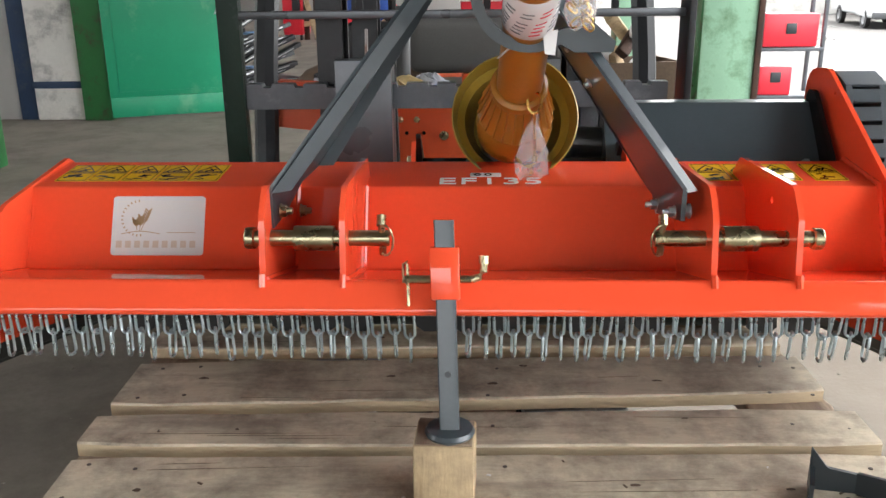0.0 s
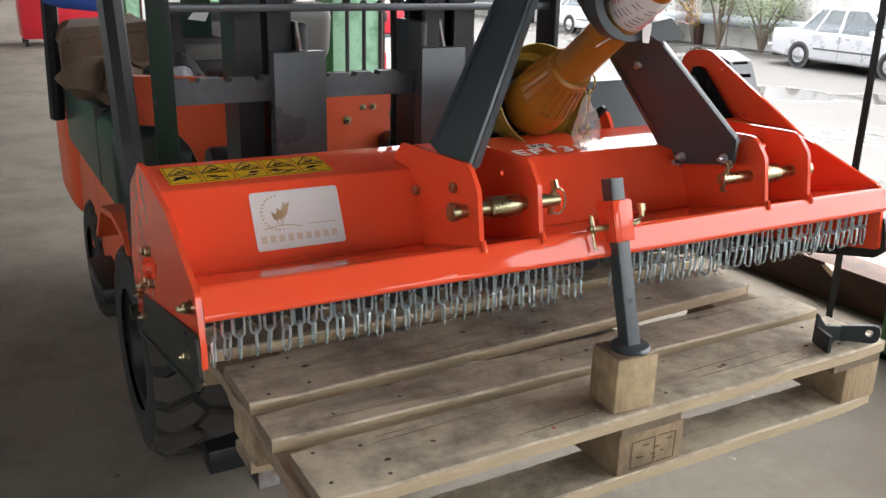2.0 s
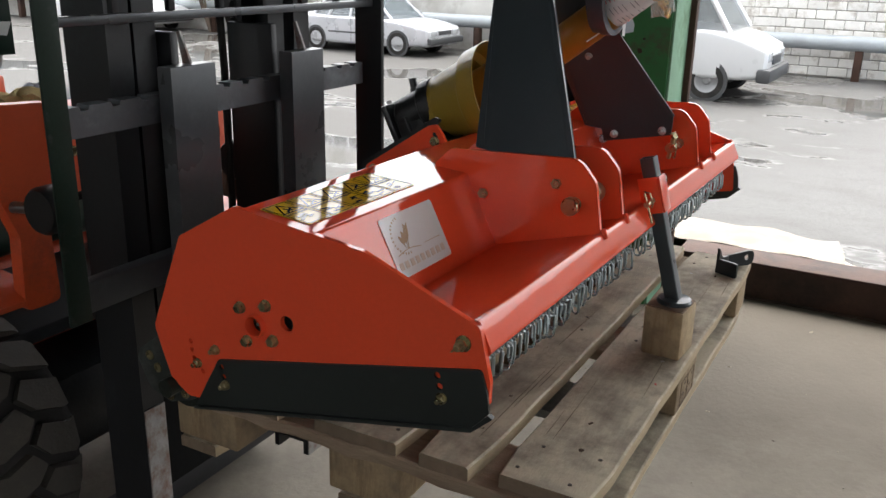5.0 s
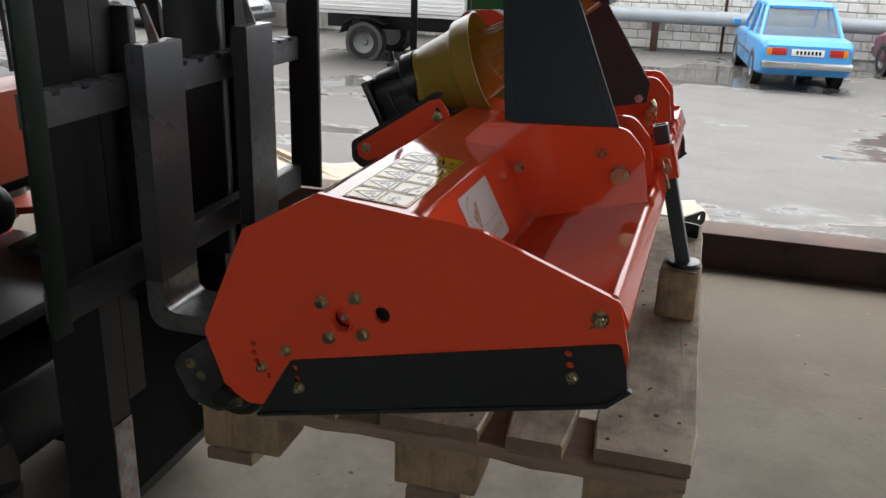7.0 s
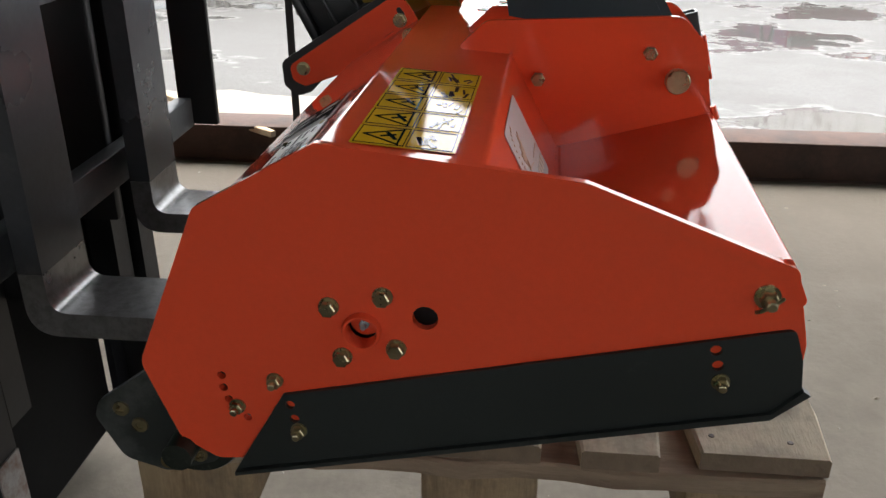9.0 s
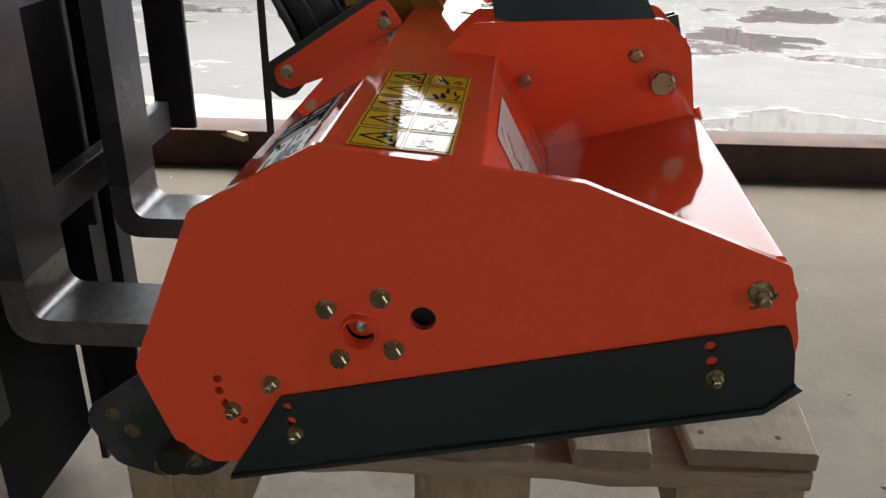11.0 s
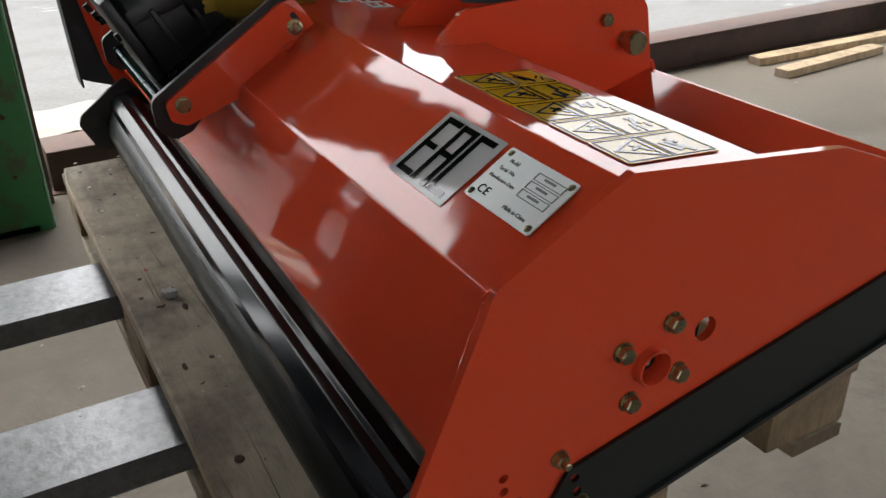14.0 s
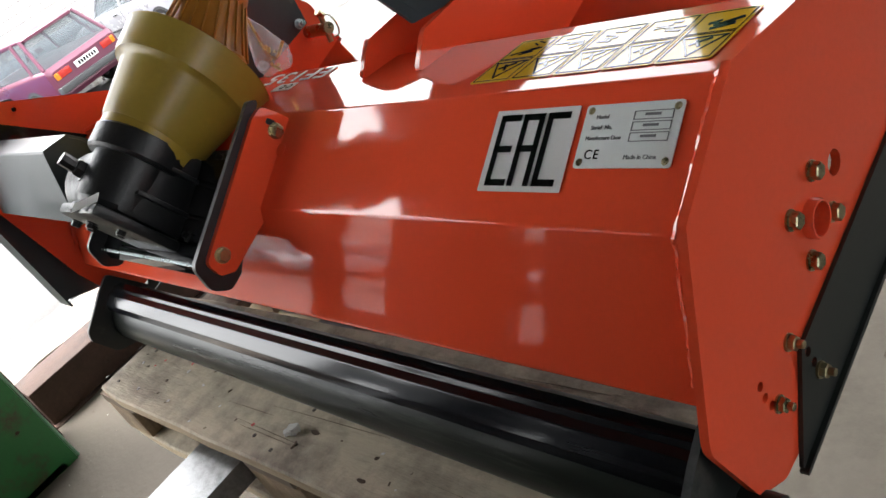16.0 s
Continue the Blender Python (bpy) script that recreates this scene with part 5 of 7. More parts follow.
# rusty threshold beam along the open side
for i, (y0, y1) in enumerate(((SOUTH, -4.46), (-3.98, 1.70), (2.24, 14.19))):
    sill = structure(f"threshold_{i + 1}", join(box(EAST - 0.10, EAST + 0.06, y0, y1, 0.003, 0.175, 0.006), box(EAST - 0.13, EAST + 0.09, y0, y1, 0.176, 0.192, 0.004)), RUST, "rusty brown steel threshold beam", "threshold")
    n = int((y1 - y0) / 0.46)
    for k in range(n):
        y = y0 + 0.1 + k * 0.46 + random.uniform(-0.03, 0.03)
        part("foot", box(EAST - 0.09, EAST + 0.05, y, y + 0.31 + random.uniform(0, 0.10), -0.2, 0.0218, 0.004), RUST, sill)
edge = [(EAST - 0.10 - 0.05 * abs(noise.noise(Vector((k * 0.37, 1, 2)))) - 0.02, SOUTH + 0.1 + k * 0.12) for k in range(190)]
part("floor_edge", plate([(EAST - 0.055, edge[0][1])] + [(x, y) for x, y in edge] + [(EAST - 0.055, edge[-1][1])], 0.0005, 0.006, "z"), RUST, bpy.data.objects["floor"], "broken dark edge of the floor")

# two loose boards by the threshold
for k, (x, y, rz, ln) in enumerate(((2.44, -2.72, 4, 0.95), (2.66, -3.05, -2, 1.45))):
    b = thing("loose_board", "pale sawn board lying on the floor by the threshold", "board", pose(x, y, 0.001, 0, 0, rz), group="loose boards")
    part("board", board_mesh(board(-0.05, 0.05, -ln / 2, ln / 2, 0, 0.045, 90 + k, False), WOOD_BLOCK_OLD, WOOD_BLOCK), WOOD_BLOCK_OLD, b)

# slender steel stand beside the pillar
stand = thing("steel_stand", "slender dark angle-steel stand on the floor", "stand", pose(2.52, 2.42, 0, 0, 0, 0))
part("upright", join(box(-0.018, 0.018, -0.003, 0.003, 0.0, 2.1, 0.001), box(-0.018, -0.012, -0.03, 0.003, 0.0, 2.1, 0.001)), MAST_PAINT, stand)
part("foot_bar", box(-0.02, 0.02, -0.62, 0.06, 0.0, 0.03, 0.003), MAST_PAINT, stand)
slat = thing("leaning_board", "long thin board leaning low over the threshold", "board")
part("board", board_mesh(moved(board(-0.02, 0.02, -0.75, 0.75, 0, 0.03, 98, False), pose(3.25, 3.2, 0.16, 0, 0, -38)), WOOD_BLOCK, WOOD_EDGE), WOOD_BLOCK, slat)


# ---- things kept further back in the workshop ----
def bars_pile(x, y, rz, n, seed):
    pile = thing("slatted_implement", "stack of black steel bars with worn bright edges", "implement", pose(x, y, 0, 0, 0, rz))
    rnd = random.Random(seed)
    for k in range(n):
        m = pose(rnd.uniform(-0.05, 0.05), rnd.uniform(-0.2, 0.2), 0.06 + 0.10 * k, rnd.uniform(-14, 14), rnd.uniform(-22, -6), rnd.uniform(-12, 12))
        part("bar", box(-0.45, 0.45, -0.05, 0.05, -0.03, 0.03, 0.006), MAST_PAINT, pile, m=m)
        part("worn_edge", box(-0.45, 0.30, -0.056, -0.051, -0.004, 0.012, 0.001), FORK_STEEL, pile, m=m)
    part("base", box(-0.4, 0.4, -0.3, 0.3, 0.0, 0.05, 0.005), MAST_PAINT, pile)


bars_pile(-2.62, 11.1, 55, 9, 11)
bars_pile(-2.55, 12.9, 40, 7, 12)
rack = thing("blue_frame", "pale blue tubular steel frame standing on the floor", "frame", pose(-2.55, 11.95, 0, 0, 0, 10))
for x in (-0.18, 0.18):
    part("upright", rod((x, 0, 0), (x * 0.9, 0.1, 1.75), 0.03, 10), material("pale_blue_paint_%d" % (x > 0), (0.16, 0.26, 0.42), 0.5), rack)
for z in (0.3, 0.75, 1.2, 1.6):
    part("rung", rod((-0.18, 0.03, z), (0.18, 0.03, z), 0.022, 8), bpy.data.materials["pale_blue_paint_0"], rack)


def red_machine(name, x, y, rz, w, d, hgt, lab):
    t = thing(name, lab, "machine", pose(x, y, 0, 0, 0, rz))
    part("cabinet", box(-w / 2, w / 2, -d / 2, d / 2, 0.12, hgt, 0.02), RED_PAINT, t)
    part("side_panel", box(-w / 2 + 0.04, w / 2 - 0.04, -d / 2 - 0.012, -d / 2 - 0.001, 0.2, hgt - 0.1, 0.006), RED_PAINT, t)
    for sx in (-1, 1):
        for sy in (-1, 1):
            part("leg", box(sx * (w / 2 - 0.05) - 0.025, sx * (w / 2 - 0.05) + 0.025, sy * (d / 2 - 0.05) - 0.025, sy * (d / 2 - 0.05) + 0.025, 0, 0.119), MAST_PAINT, t)
    part("drum", rod((-w / 2 - 0.02, -d / 2 - 0.05, hgt * 0.6), (w / 2 + 0.02, -d / 2 - 0.05, hgt * 0.6), 0.06, 14), WHITE_PAINT, t)


red_machine("red_machine", -2.45, 22.8, 8, 0.5, 0.6, 1.9, "red painted farm machine standing on the floor")
red_machine("red_machine", -3.45, 20.8, -6, 0.45, 0.7, 2.2, "red painted farm machine standing on the floor")
red_machine("red_machine", -3.3, 28.5, 4, 1.2, 0.9, 1.5, "red painted farm machine at the far end")
red_machine("red_machine", 1.1, 17.0, 0, 1.6, 0.8, 1.7, "red painted farm machine at the far end")
tiller = thing("red_tiller", "red tiller with black rubber wheels on the floor", "tiller", pose(-1.95, 26.3, 0, 0, 0, 25))
part("frame", join(box(-0.7, 0.5, -0.12, 0.12, 0.35, 0.55, 0.03), box(-0.8, -0.4, -0.3, 0.3, 0.5, 0.9, 0.05)), RED_PAINT, tiller)
part("handle", wire([(-0.6, 0.2, 0.8), (-1.1, 0.25, 1.1), (-1.3, 0.25, 1.1)], 0.02, 6), MAST_PAINT, tiller)
for s in (-1, 1):
    part("wheel", lathe([(0, -0.06), (0.2, -0.06), (0.26, -0.03), (0.26, 0.03), (0.2, 0.06), (0, 0.06)], (0.45, s * 0.28, 0.26), (0, 1, 0), 20), RUBBER, tiller)
plank = thing("leaning_plank", "bare wooden plank leaning against a red machine", "plank")
part("plank", moved(box(-0.05, 0.05, -0.015, 0.015, 0, 2.9, 0.003), pose(-2.35, 17.2, 0.0, 0, -16, 12)), WOOD_BLOCK, plank)

panel_rack = thing("wooden_rack", "brown wooden rack standing on the floor", "rack", pose(-2.86, 20.6, 0))
for x in (-0.33, -0.1, 0.12, 0.33):
    part("upright", box(x - 0.06, x + 0.06, -0.03, 0.03, 0, 2.2, 0.004), WOOD_BLOCK if x > 0.3 else RUST, panel_rack)
for z in (0.3, 1.2, 2.0):
    part("rail", box(-0.39, 0.39, -0.055, -0.031, z, z + 0.12, 0.004), WOOD_BLOCK, panel_rack)

shelf = thing("shelf_rack", "grey steel rack holding red cases", "shelf rack", pose(4.05, 10.6, -0.2, 0, 0, 0))
for sx in (-0.36, 0.36):
    for sy in (-0.2, 0.2):
        part("post", box(sx - 0.02, sx + 0.02, sy - 0.02, sy + 0.02, 0, 2.2, 0.002), CARRIAGE_PAINT, shelf)
for z in (0.25, 0.80, 1.5, 2.1):
    part("shelf", box(-0.38, 0.38, -0.23, 0.23, z, z + 0.04, 0.002), CARRIAGE_PAINT, shelf)
for k, (x0, x1, z0, z1) in enumerate(((-0.33, 0.30, 0.845, 1.22), (-0.33, 0.05, 0.292, 0.62), (-0.3, 0.3, 1.545, 1.95))):
    c = thing("red_case", "red moulded case on a steel rack", "case", pose(4.05, 10.6, -0.2), group="red cases on the rack")
    part("case", box(x0, x1, -0.2, 0.2, z0, z1, 0.02), RED_PAINT, c)
    part("latch", box((x0 + x1) / 2 - 0.06, (x0 + x1) / 2 + 0.06, -0.215, -0.201, z0 + 0.15, z0 + 0.27, 0.004), BLACK_STEEL, c)
crate = thing("junk_crate", "open brown wooden crate with pale machine parts", "crate", pose(1.75, 8.6, 0, 0, 0, 12))
part("box", join(box(-0.5, 0.5, -0.3, -0.27, 0, 0.7), box(-0.5, 0.5, 0.27, 0.3, 0, 0.7), box(-0.5, -0.47, -0.27, 0.27, 0, 0.7), box(0.47, 0.5, -0.27, 0.27, 0, 0.7), box(-0.47, 0.47, -0.27, 0.27, 0, 0.03)), END_GRAIN, crate)
for k in range(6):
    m = pose(random.uniform(-0.3, 0.3), random.uniform(-0.12, 0.12), 0.62 + 0.08 * k, random.uniform(-40, 40), random.uniform(-50, 50), random.uniform(0, 90))
    part("machine_part", box(-0.16, 0.16, -0.05, 0.05, -0.06, 0.06, 0.02), (WHITE_PAINT, WOOD_BLOCK, WHITE_PAINT, RUST)[k % 4], crate, m=m)

# crumbs, wood splinters and flakes on the floor
rnd = random.Random(88)
vs, fs = [], []
for _ in range(420):
    x, y = rnd.uniform(-1.8, 2.75), rnd.uniform(-3.2, 4.5)
    r, a = rnd.uniform(0.003, 0.011) * rnd.choice((0.6, 1, 1.5)), rnd.uniform(0, 6.28)
    k = rnd.uniform(0.25, 0.9)
    i = len(vs)
    for t in range(5):
        b = a + t * 1.2566
        p = Vector((r * math.cos(b - a), r * k * math.sin(b - a), 0))
        p.rotate(Euler((0, 0, a)))
        vs.append((x + p.x, y + p.y, 0.0008))
    vs.append((x, y, 0.0012 + r * 0.3))
    fs += [(i + t, i + (t + 1) % 5, i + 5) for t in range(5)]
me = bpy.data.meshes.new("floor_crumbs")
me.from_pydata(vs, [], fs)
CRUMB = material("mixed_crumbs", (0.20, 0.17, 0.13), 0.9, 0, 0.9, 2.5, 9, 0.1, stain=(0.62, 0.60, 0.56), stain_amount=0.35, stain_scale=4)
tagged(part("floor_crumbs", me, CRUMB), "crumbs, splinters and pale flakes scattered on the floor", "debris", kind="stuff")


# ---- the forklift that holds the pallet ----
FX = 0.13
lift = thing("forklift", "orange and dark forklift truck holding the pallet on its forks", "forklift")
for x0, x1 in ((-0.143, -0.016), (0.242, 0.366)):
    shank = fillet([(2.062, 1.362), (2.100, 1.362), (2.100, 0.9005), (2.062, 0.9005)], [0.004, 0.004, 0, 0], n=3)
    fork = part("fork", plate(shank, x0, x1, "x"), FORK_PAINT, lift, "dark steel lifting fork worn bright along its blade")
    prof = fillet([(2.062, 0.900), (2.100, 0.900), (2.100, 0.799), (1.62, 0.799), (1.13, 0.822), (1.13, 0.832), (1.58, 0.8385), (2.062, 0.8385)], [0, 0, 0.055, 0, 0.003, 0.003, 0, 0.032], n=6)
    part("blade", plate(prof, x0, x1, "x"), FORK_STEEL, fork, "scuffed bare steel fork blade")
    part("fork_hook", box(x0 + 0.02, x1 - 0.02, 2.1005, 2.118, 1.29, 1.345, 0.004), FORK_PAINT, fork)
    mid = (x0 + x1) / 2
    part("stop_lever", plate([(2.074, 1.3625), (2.096, 1.3625), (2.108, 1.425), (2.100, 1.428)], mid + 0.004, mid + 0.010, "x"), MAST_WORN, fork, "small pale stop lever")
NOTCHES = (-0.312, -0.237, -0.162, -0.087, 0.004, 0.078, 0.141, 0.215, 0.290, 0.365, 0.440, 0.515, 0.575)
line = [(-0.365, 1.2435), (-0.365, 1.302)]
for x in NOTCHES:
    line += [(x - 0.012, 1.302), (x - 0.009, 1.2935), (x + 0.009, 1.2935), (x + 0.012, 1.302)]
part("carriage_bar", plate(line + [(0.625, 1.302), (0.625, 1.2435)], 2.119, 2.155, "y"), CARRIAGE_PAINT, lift, "scuffed dark carriage bar with notches along its top")
part("carriage_bar", box(FX - 0.495, FX + 0.495, 2.119, 2.155, 0.890, 0.955, 0.004), CARRIAGE_PAINT, lift)
part("carriage_side_plate", box(0.428, 0.486, 2.1555, 2.168, 0.956, 1.2425, 0.003), CARRIAGE_PAINT, lift)
part("backrest_upright", join(box(-0.371, -0.361, 2.1085, 2.136, 0.885, 2.05, 0.002), box(-0.411, -0.361, 2.100, 2.108, 0.885, 2.05, 0.002)), UPRIGHT_PAINT, lift, "dark green chipped backrest upright")
part("backrest_upright", box(0.652, 0.668, 2.075, 2.163, 0.885, 2.05, 0.003), MAST_PAINT, lift)
for x, s in ((-0.371, -1), (0.668, 1)):
    for z in (1.19, 1.24, 0.93, 0.97):
        part("bolt", bolt((x, 2.122, z), (s, 0, 0), 0.010, 0.008), BLACK_CAST, lift)
part("backrest_rail", box(-0.386, 0.651, 2.101, 2.117, 1.450, 1.468, 0.002), FORK_PAINT, lift)
part("backrest_rail", box(-0.386, 0.651, 2.101, 2.117, 2.03, 2.05, 0.002), MAST_PAINT, lift)
for k in range(1, 7):
    x = FX - 0.505 + k * 1.01 / 7
    part("backrest_bar", box(x - 0.008, x + 0.008, 2.102, 2.116, 1.4685, 2.0295, 0.001), MAST_PAINT, lift)


def channel(x, s, y0, y1, z0, z1, w=0.072):
    """One rolled C section, open towards the middle."""
    t, g = 0.010, 0.016
    o = x + s * 0.006
    pts = [(o, y0), (o, y1), (o - s * w, y1), (o - s * w, y1 - g), (o - s * t, y1 - g), (o - s * t, y0 + g), (o - s * w, y0 + g), (o - s * w, y0)]
    return plate(pts, z0, z1, "z")


for s in (-1, 1):
    part("mast_channel", channel(FX + s * 0.322, s, 2.175, 2.30, 0.15, 2.35, 0.062), MAST_PAINT, lift, "dark outer mast channel")
    part("worn_foot", box(FX + s * 0.322 - s * 0.025 - 0.030, FX + s * 0.322 - s * 0.025 + 0.030, 2.1705, 2.1745, 0.15, 0.58, 0.001), MAST_WORN, lift, "pale scraped and rusty mast foot")
    part("mast_channel", channel(FX + s * 0.238, s, 2.190, 2.29, 0.60, 2.45, 0.060), MAST_PAINT, lift, "dark inner mast channel")
    part("carriage_plate", box(FX + s * 0.165 - 0.012, FX + s * 0.165 + 0.012, 2.156, 2.30, 0.80, 1.42, 0.006), MAST_PAINT, lift)
    chain = part("lift_chain", box(FX + s * 0.196 - 0.006, FX + s * 0.196 + 0.006, 2.305, 2.315, 0.7, 2.4, 0.001), BLACK_CAST, lift)
    for k in range(56):
        part("chain_plate", box(FX + s * 0.196 - 0.009, FX + s * 0.196 + 0.009, 2.302, 2.318, 1.0 + 0.018 * k, 1.012 + 0.018 * k), BLACK_CAST, chain)
    part("hydraulic_hose", wire([(FX + s * 0.15, 2.31, 0.82), (FX + s * 0.16, 2.32, 1.3), (FX + s * 0.15, 2.33, 1.8), (FX + s * 0.15, 2.33, 2.3)], 0.010, 8), RUBBER, lift)
# flat black plate for the lower mast members and the shade around them
part("mast_cross_member", box(FX - 0.26, FX + 0.26, 2.305, 2.335, 0.24, 0.80, 0.006), SHADE_BLACK, lift, "black plate for the shaded lower mast")
part("mast_foot", box(FX - 0.40, FX + 0.46, 2.44, 2.53, 0.06, 0.14, 0.006), MAST_PAINT, lift)
part("mast_tie", box(FX - 0.36, FX + 0.36, 2.475, 2.50, 1.62, 1.75, 0.006), MAST_PAINT, lift)
part("lift_cylinder", join(rod((FX, 2.40, 0.22), (FX, 2.40, 0.80), 0.045, 18), rod((FX, 2.40, 0.79), (FX, 2.40, 0.90), 0.028, 14)), BLACK_CAST, lift)
part("badge_plate", box(-0.245, -0.165, 2.505, 2.515, 1.36, 1.66, 0.003), LIFT_GREEN, lift, "dark green plate with pale bars")
for z0, tilt in ((1.40, 18), (1.475, -14), (1.545, 28)):
    part("pale_stroke", moved(plate([(-0.026, 0.0), (0.020, 0.008), (0.024, 0.040), (-0.012, 0.030)], -0.0015, 0.0015, "y"), pose(-0.205, 2.503, z0, 0, tilt, 0)), WHITE_PAINT, lift)

# wheels
TREAD_SEG = 19


def big_wheel(name, x0, x1, y, r, label):
    w = part(name, lathe([(r * 0.55, 0), (r * 0.80, -0.004), (r * 0.91, 0.008), (r * 0.925, 0.03), (r * 0.925, x1 - x0 - 0.03), (r * 0.91, x1 - x0 - 0.008), (r * 0.80, x1 - x0 + 0.004), (r * 0.55, x1 - x0)], (x0, y, r), (1, 0, 0), 40), RUBBER, lift, label)
    part("rim", lathe([(0, 0.05), (r * 0.16, 0.045), (r * 0.18, 0.03), (r * 0.3, 0.055), (r * 0.44, 0.06), (r * 0.50, 0.02), (r * 0.56, 0.012), (r * 0.56, x1 - x0 - 0.012), (0, x1 - x0 - 0.02)], (x0, y, r), (1, 0, 0), 32), MAST_PAINT, w)
    wd = x1 - x0
    for side_ in (0, 1):
        lug = bmesh.new()
        hh = 2 * math.pi / TREAD_SEG * 0.68
        sl = 0.3 * hh
        p = [(0.002, 0, 0.91), (wd * 0.14, 0, 0.992), (wd * 0.41, sl, 1.0), (wd * 0.535, sl + hh * 0.5, 1.0), (wd * 0.41, sl + hh, 1.0), (wd * 0.14, hh, 0.992), (0.002, hh, 0.91)]
        edge = len(p)
        top = [lug.verts.new((x if side_ == 0 else wd - x, rr * r * math.sin(a), rr * r * math.cos(a))) for x, a, rr in p]
        bot = [lug.verts.new((x if side_ == 0 else wd - x, (rr - 0.085) * r * math.sin(a), (rr - 0.085) * r * math.cos(a))) for x, a, rr in p]
        lug.faces.new(top), lug.faces.new(bot)
        for i in range(edge):
            lug.faces.new((top[i], top[(i + 1) % edge], bot[(i + 1) % edge], bot[i]))
        me = finish(lug)
        for k in range(TREAD_SEG):
            part("tread_lug", me, TYRE_DUST, w, m=pose(x0, y, r, math.degrees(2 * math.pi * (k + 0.5 * side_) / TREAD_SEG), 0, 0))


big_wheel("front_wheel", -0.405, -0.150, 2.80, 0.36, "dusty black lugged tyre")
big_wheel("front_wheel", 0.410, 0.665, 2.80, 0.36, "dusty black lugged tyre")
big_wheel("rear_wheel", -0.36, -0.20, 4.05, 0.27, "dusty black lugged tyre")
big_wheel("rear_wheel", 0.46, 0.62, 4.05, 0.27, "dusty black lugged tyre")

# body
for s in (-1, 1):
    x0, x1 = sorted((FX + s * 0.56, FX + s * 0.275))
    part("fender", sheet([(2.56, 0.77), (2.62, 0.80), (2.80, 0.82), (3.05, 0.78), (3.22, 0.64)], x0, x1, 0.02, 0.06), LIFT_ORANGE, lift, "orange front fender")
    part("step", box(x0, x1, 3.22, 3.62, 0.36, 0.42, 0.01), MAST_PAINT, lift)
    part("guard_pillar", wire([(FX + s * 0.535, 2.44, 0.80), (FX + s * 0.535, 2.57, 1.30), (FX + s * 0.525, 2.83, 2.0), (FX + s * 0.52, 2.87, 2.12)], 0.034, 8), MAST_PAINT, lift, "dark overhead guard pillar")
    part("guard_pillar", wire([(FX + s * 0.535, 4.38, 0.85), (FX + s * 0.53, 4.20, 1.5), (FX + s * 0.52, 4.10, 2.12)], 0.034, 8), MAST_PAINT, lift)
    part("guard_rail", rod((FX + s * 0.52, 2.86, 2.12), (FX + s * 0.52, 4.11, 2.12), 0.034, 8), MAST_PAINT, lift)
    tilt = part("tilt_cylinder", rod((FX + s * 0.315, 2.62, 1.00), (FX + s * 0.315, 3.05, 0.96), 0.036, 14), BLACK_CAST, lift)
    part("piston_rod", rod((FX + s * 0.315, 2.47, 1.014), (FX + s * 0.315, 2.619, 1.0), 0.014, 12), FORK_STEEL, tilt)
    part("pivot_ear", lathe([(0, -0.03), (0.05, -0.03), (0.056, -0.02), (0.056, 0.02), (0.05, 0.03), (0, 0.03)], (FX + s * 0.315, 2.43, 1.02), (1, 0, 0), 20), MAST_PAINT, tilt)
for k in range(7):
    part("guard_slat", box(FX - 0.52, FX + 0.52, 3.05 + 0.11 * k, 3.08 + 0.11 * k, 2.10, 2.14, 0.004), MAST_PAINT, lift)
part("front_axle", box(FX - 0.40, FX + 0.40, 2.64, 2.92, 0.24, 0.48, 0.03), BLACK_CAST, lift)
part("cowl", plate(fillet([(-0.378, 1.258), (-0.05, 1.235), (-0.05, 1.085), (-0.10, 1.08), (-0.09, 0.74), (-0.19, 0.74), (-0.18, 0.93), (-0.225, 1.045), (-0.28, 1.115), (-0.378, 1.126)], [0.01, 0.012, 0.01, 0.02, 0.02, 0.02, 0.05, 0.05, 0.02, 0.004]), 2.56, 2.60, "y"), LIFT_ORANGE, lift, "orange front cowl with an arched cut-out")
panel_front = part("front_panel", plate(fillet([(-0.10, 1.180), (0.672, 1.180), (0.672, 0.940), (0.30, 0.962), (-0.10, 0.962)], 0.012), 2.69, 2.71, "y", [(0.588, 1.040, 0.066)], 28), LIFT_ORANGE, lift, "scratched orange front panel with bolts and a round hole")
part("panel_return", box(-0.10, 0.67, 2.7105, 2.86, 1.165, 1.178, 0.006), LIFT_ORANGE, panel_front)
part("panel_sill", box(-0.10, 0.66, 2.665, 2.689, 0.945, 0.962, 0.004), SHADE_BLACK, panel_front)
for x, z, r in ((0.097, 1.073, 0.012), (0.300, 1.073, 0.012), (0.462, 1.086, 0.011), (-0.034, 1.122, 0.008), (0.015, 1.122, 0.008), (0.356, 1.112, 0.009), (0.392, 1.112, 0.009)):
    part("bolt", bolt((x, 2.69, z), (0, -1, 0), r, 0.008, stud=0.004), YELLOW_ZINC, panel_front, "dull zinc bolt")
# black discs paint the dark inside of two punched holes
for x in (-0.016, 0.036):
    part("punched_hole", rod((x, 2.6885, 1.081), (x, 2.6895, 1.081), 0.006, 12), SHADE_BLACK, panel_front)
part("floor_plate", box(FX - 0.46, FX + 0.46, 2.62, 3.25, 0.62, 0.66, 0.006), MAST_PAINT, lift)
part("dashboard", moved(box(FX - 0.40, FX + 0.40, -0.10, 0.10, -0.06, 0.06, 0.03), pose(0, 2.94, 1.115, 12, 0, 0)), DARK_PLASTIC, lift, "dark dashboard shelf")
part("seat", box(-0.06, 0.60, 3.30, 3.68, 1.03, 1.075, 0.02, 3), SEAT_GREY, lift, "worn grey vinyl seat")
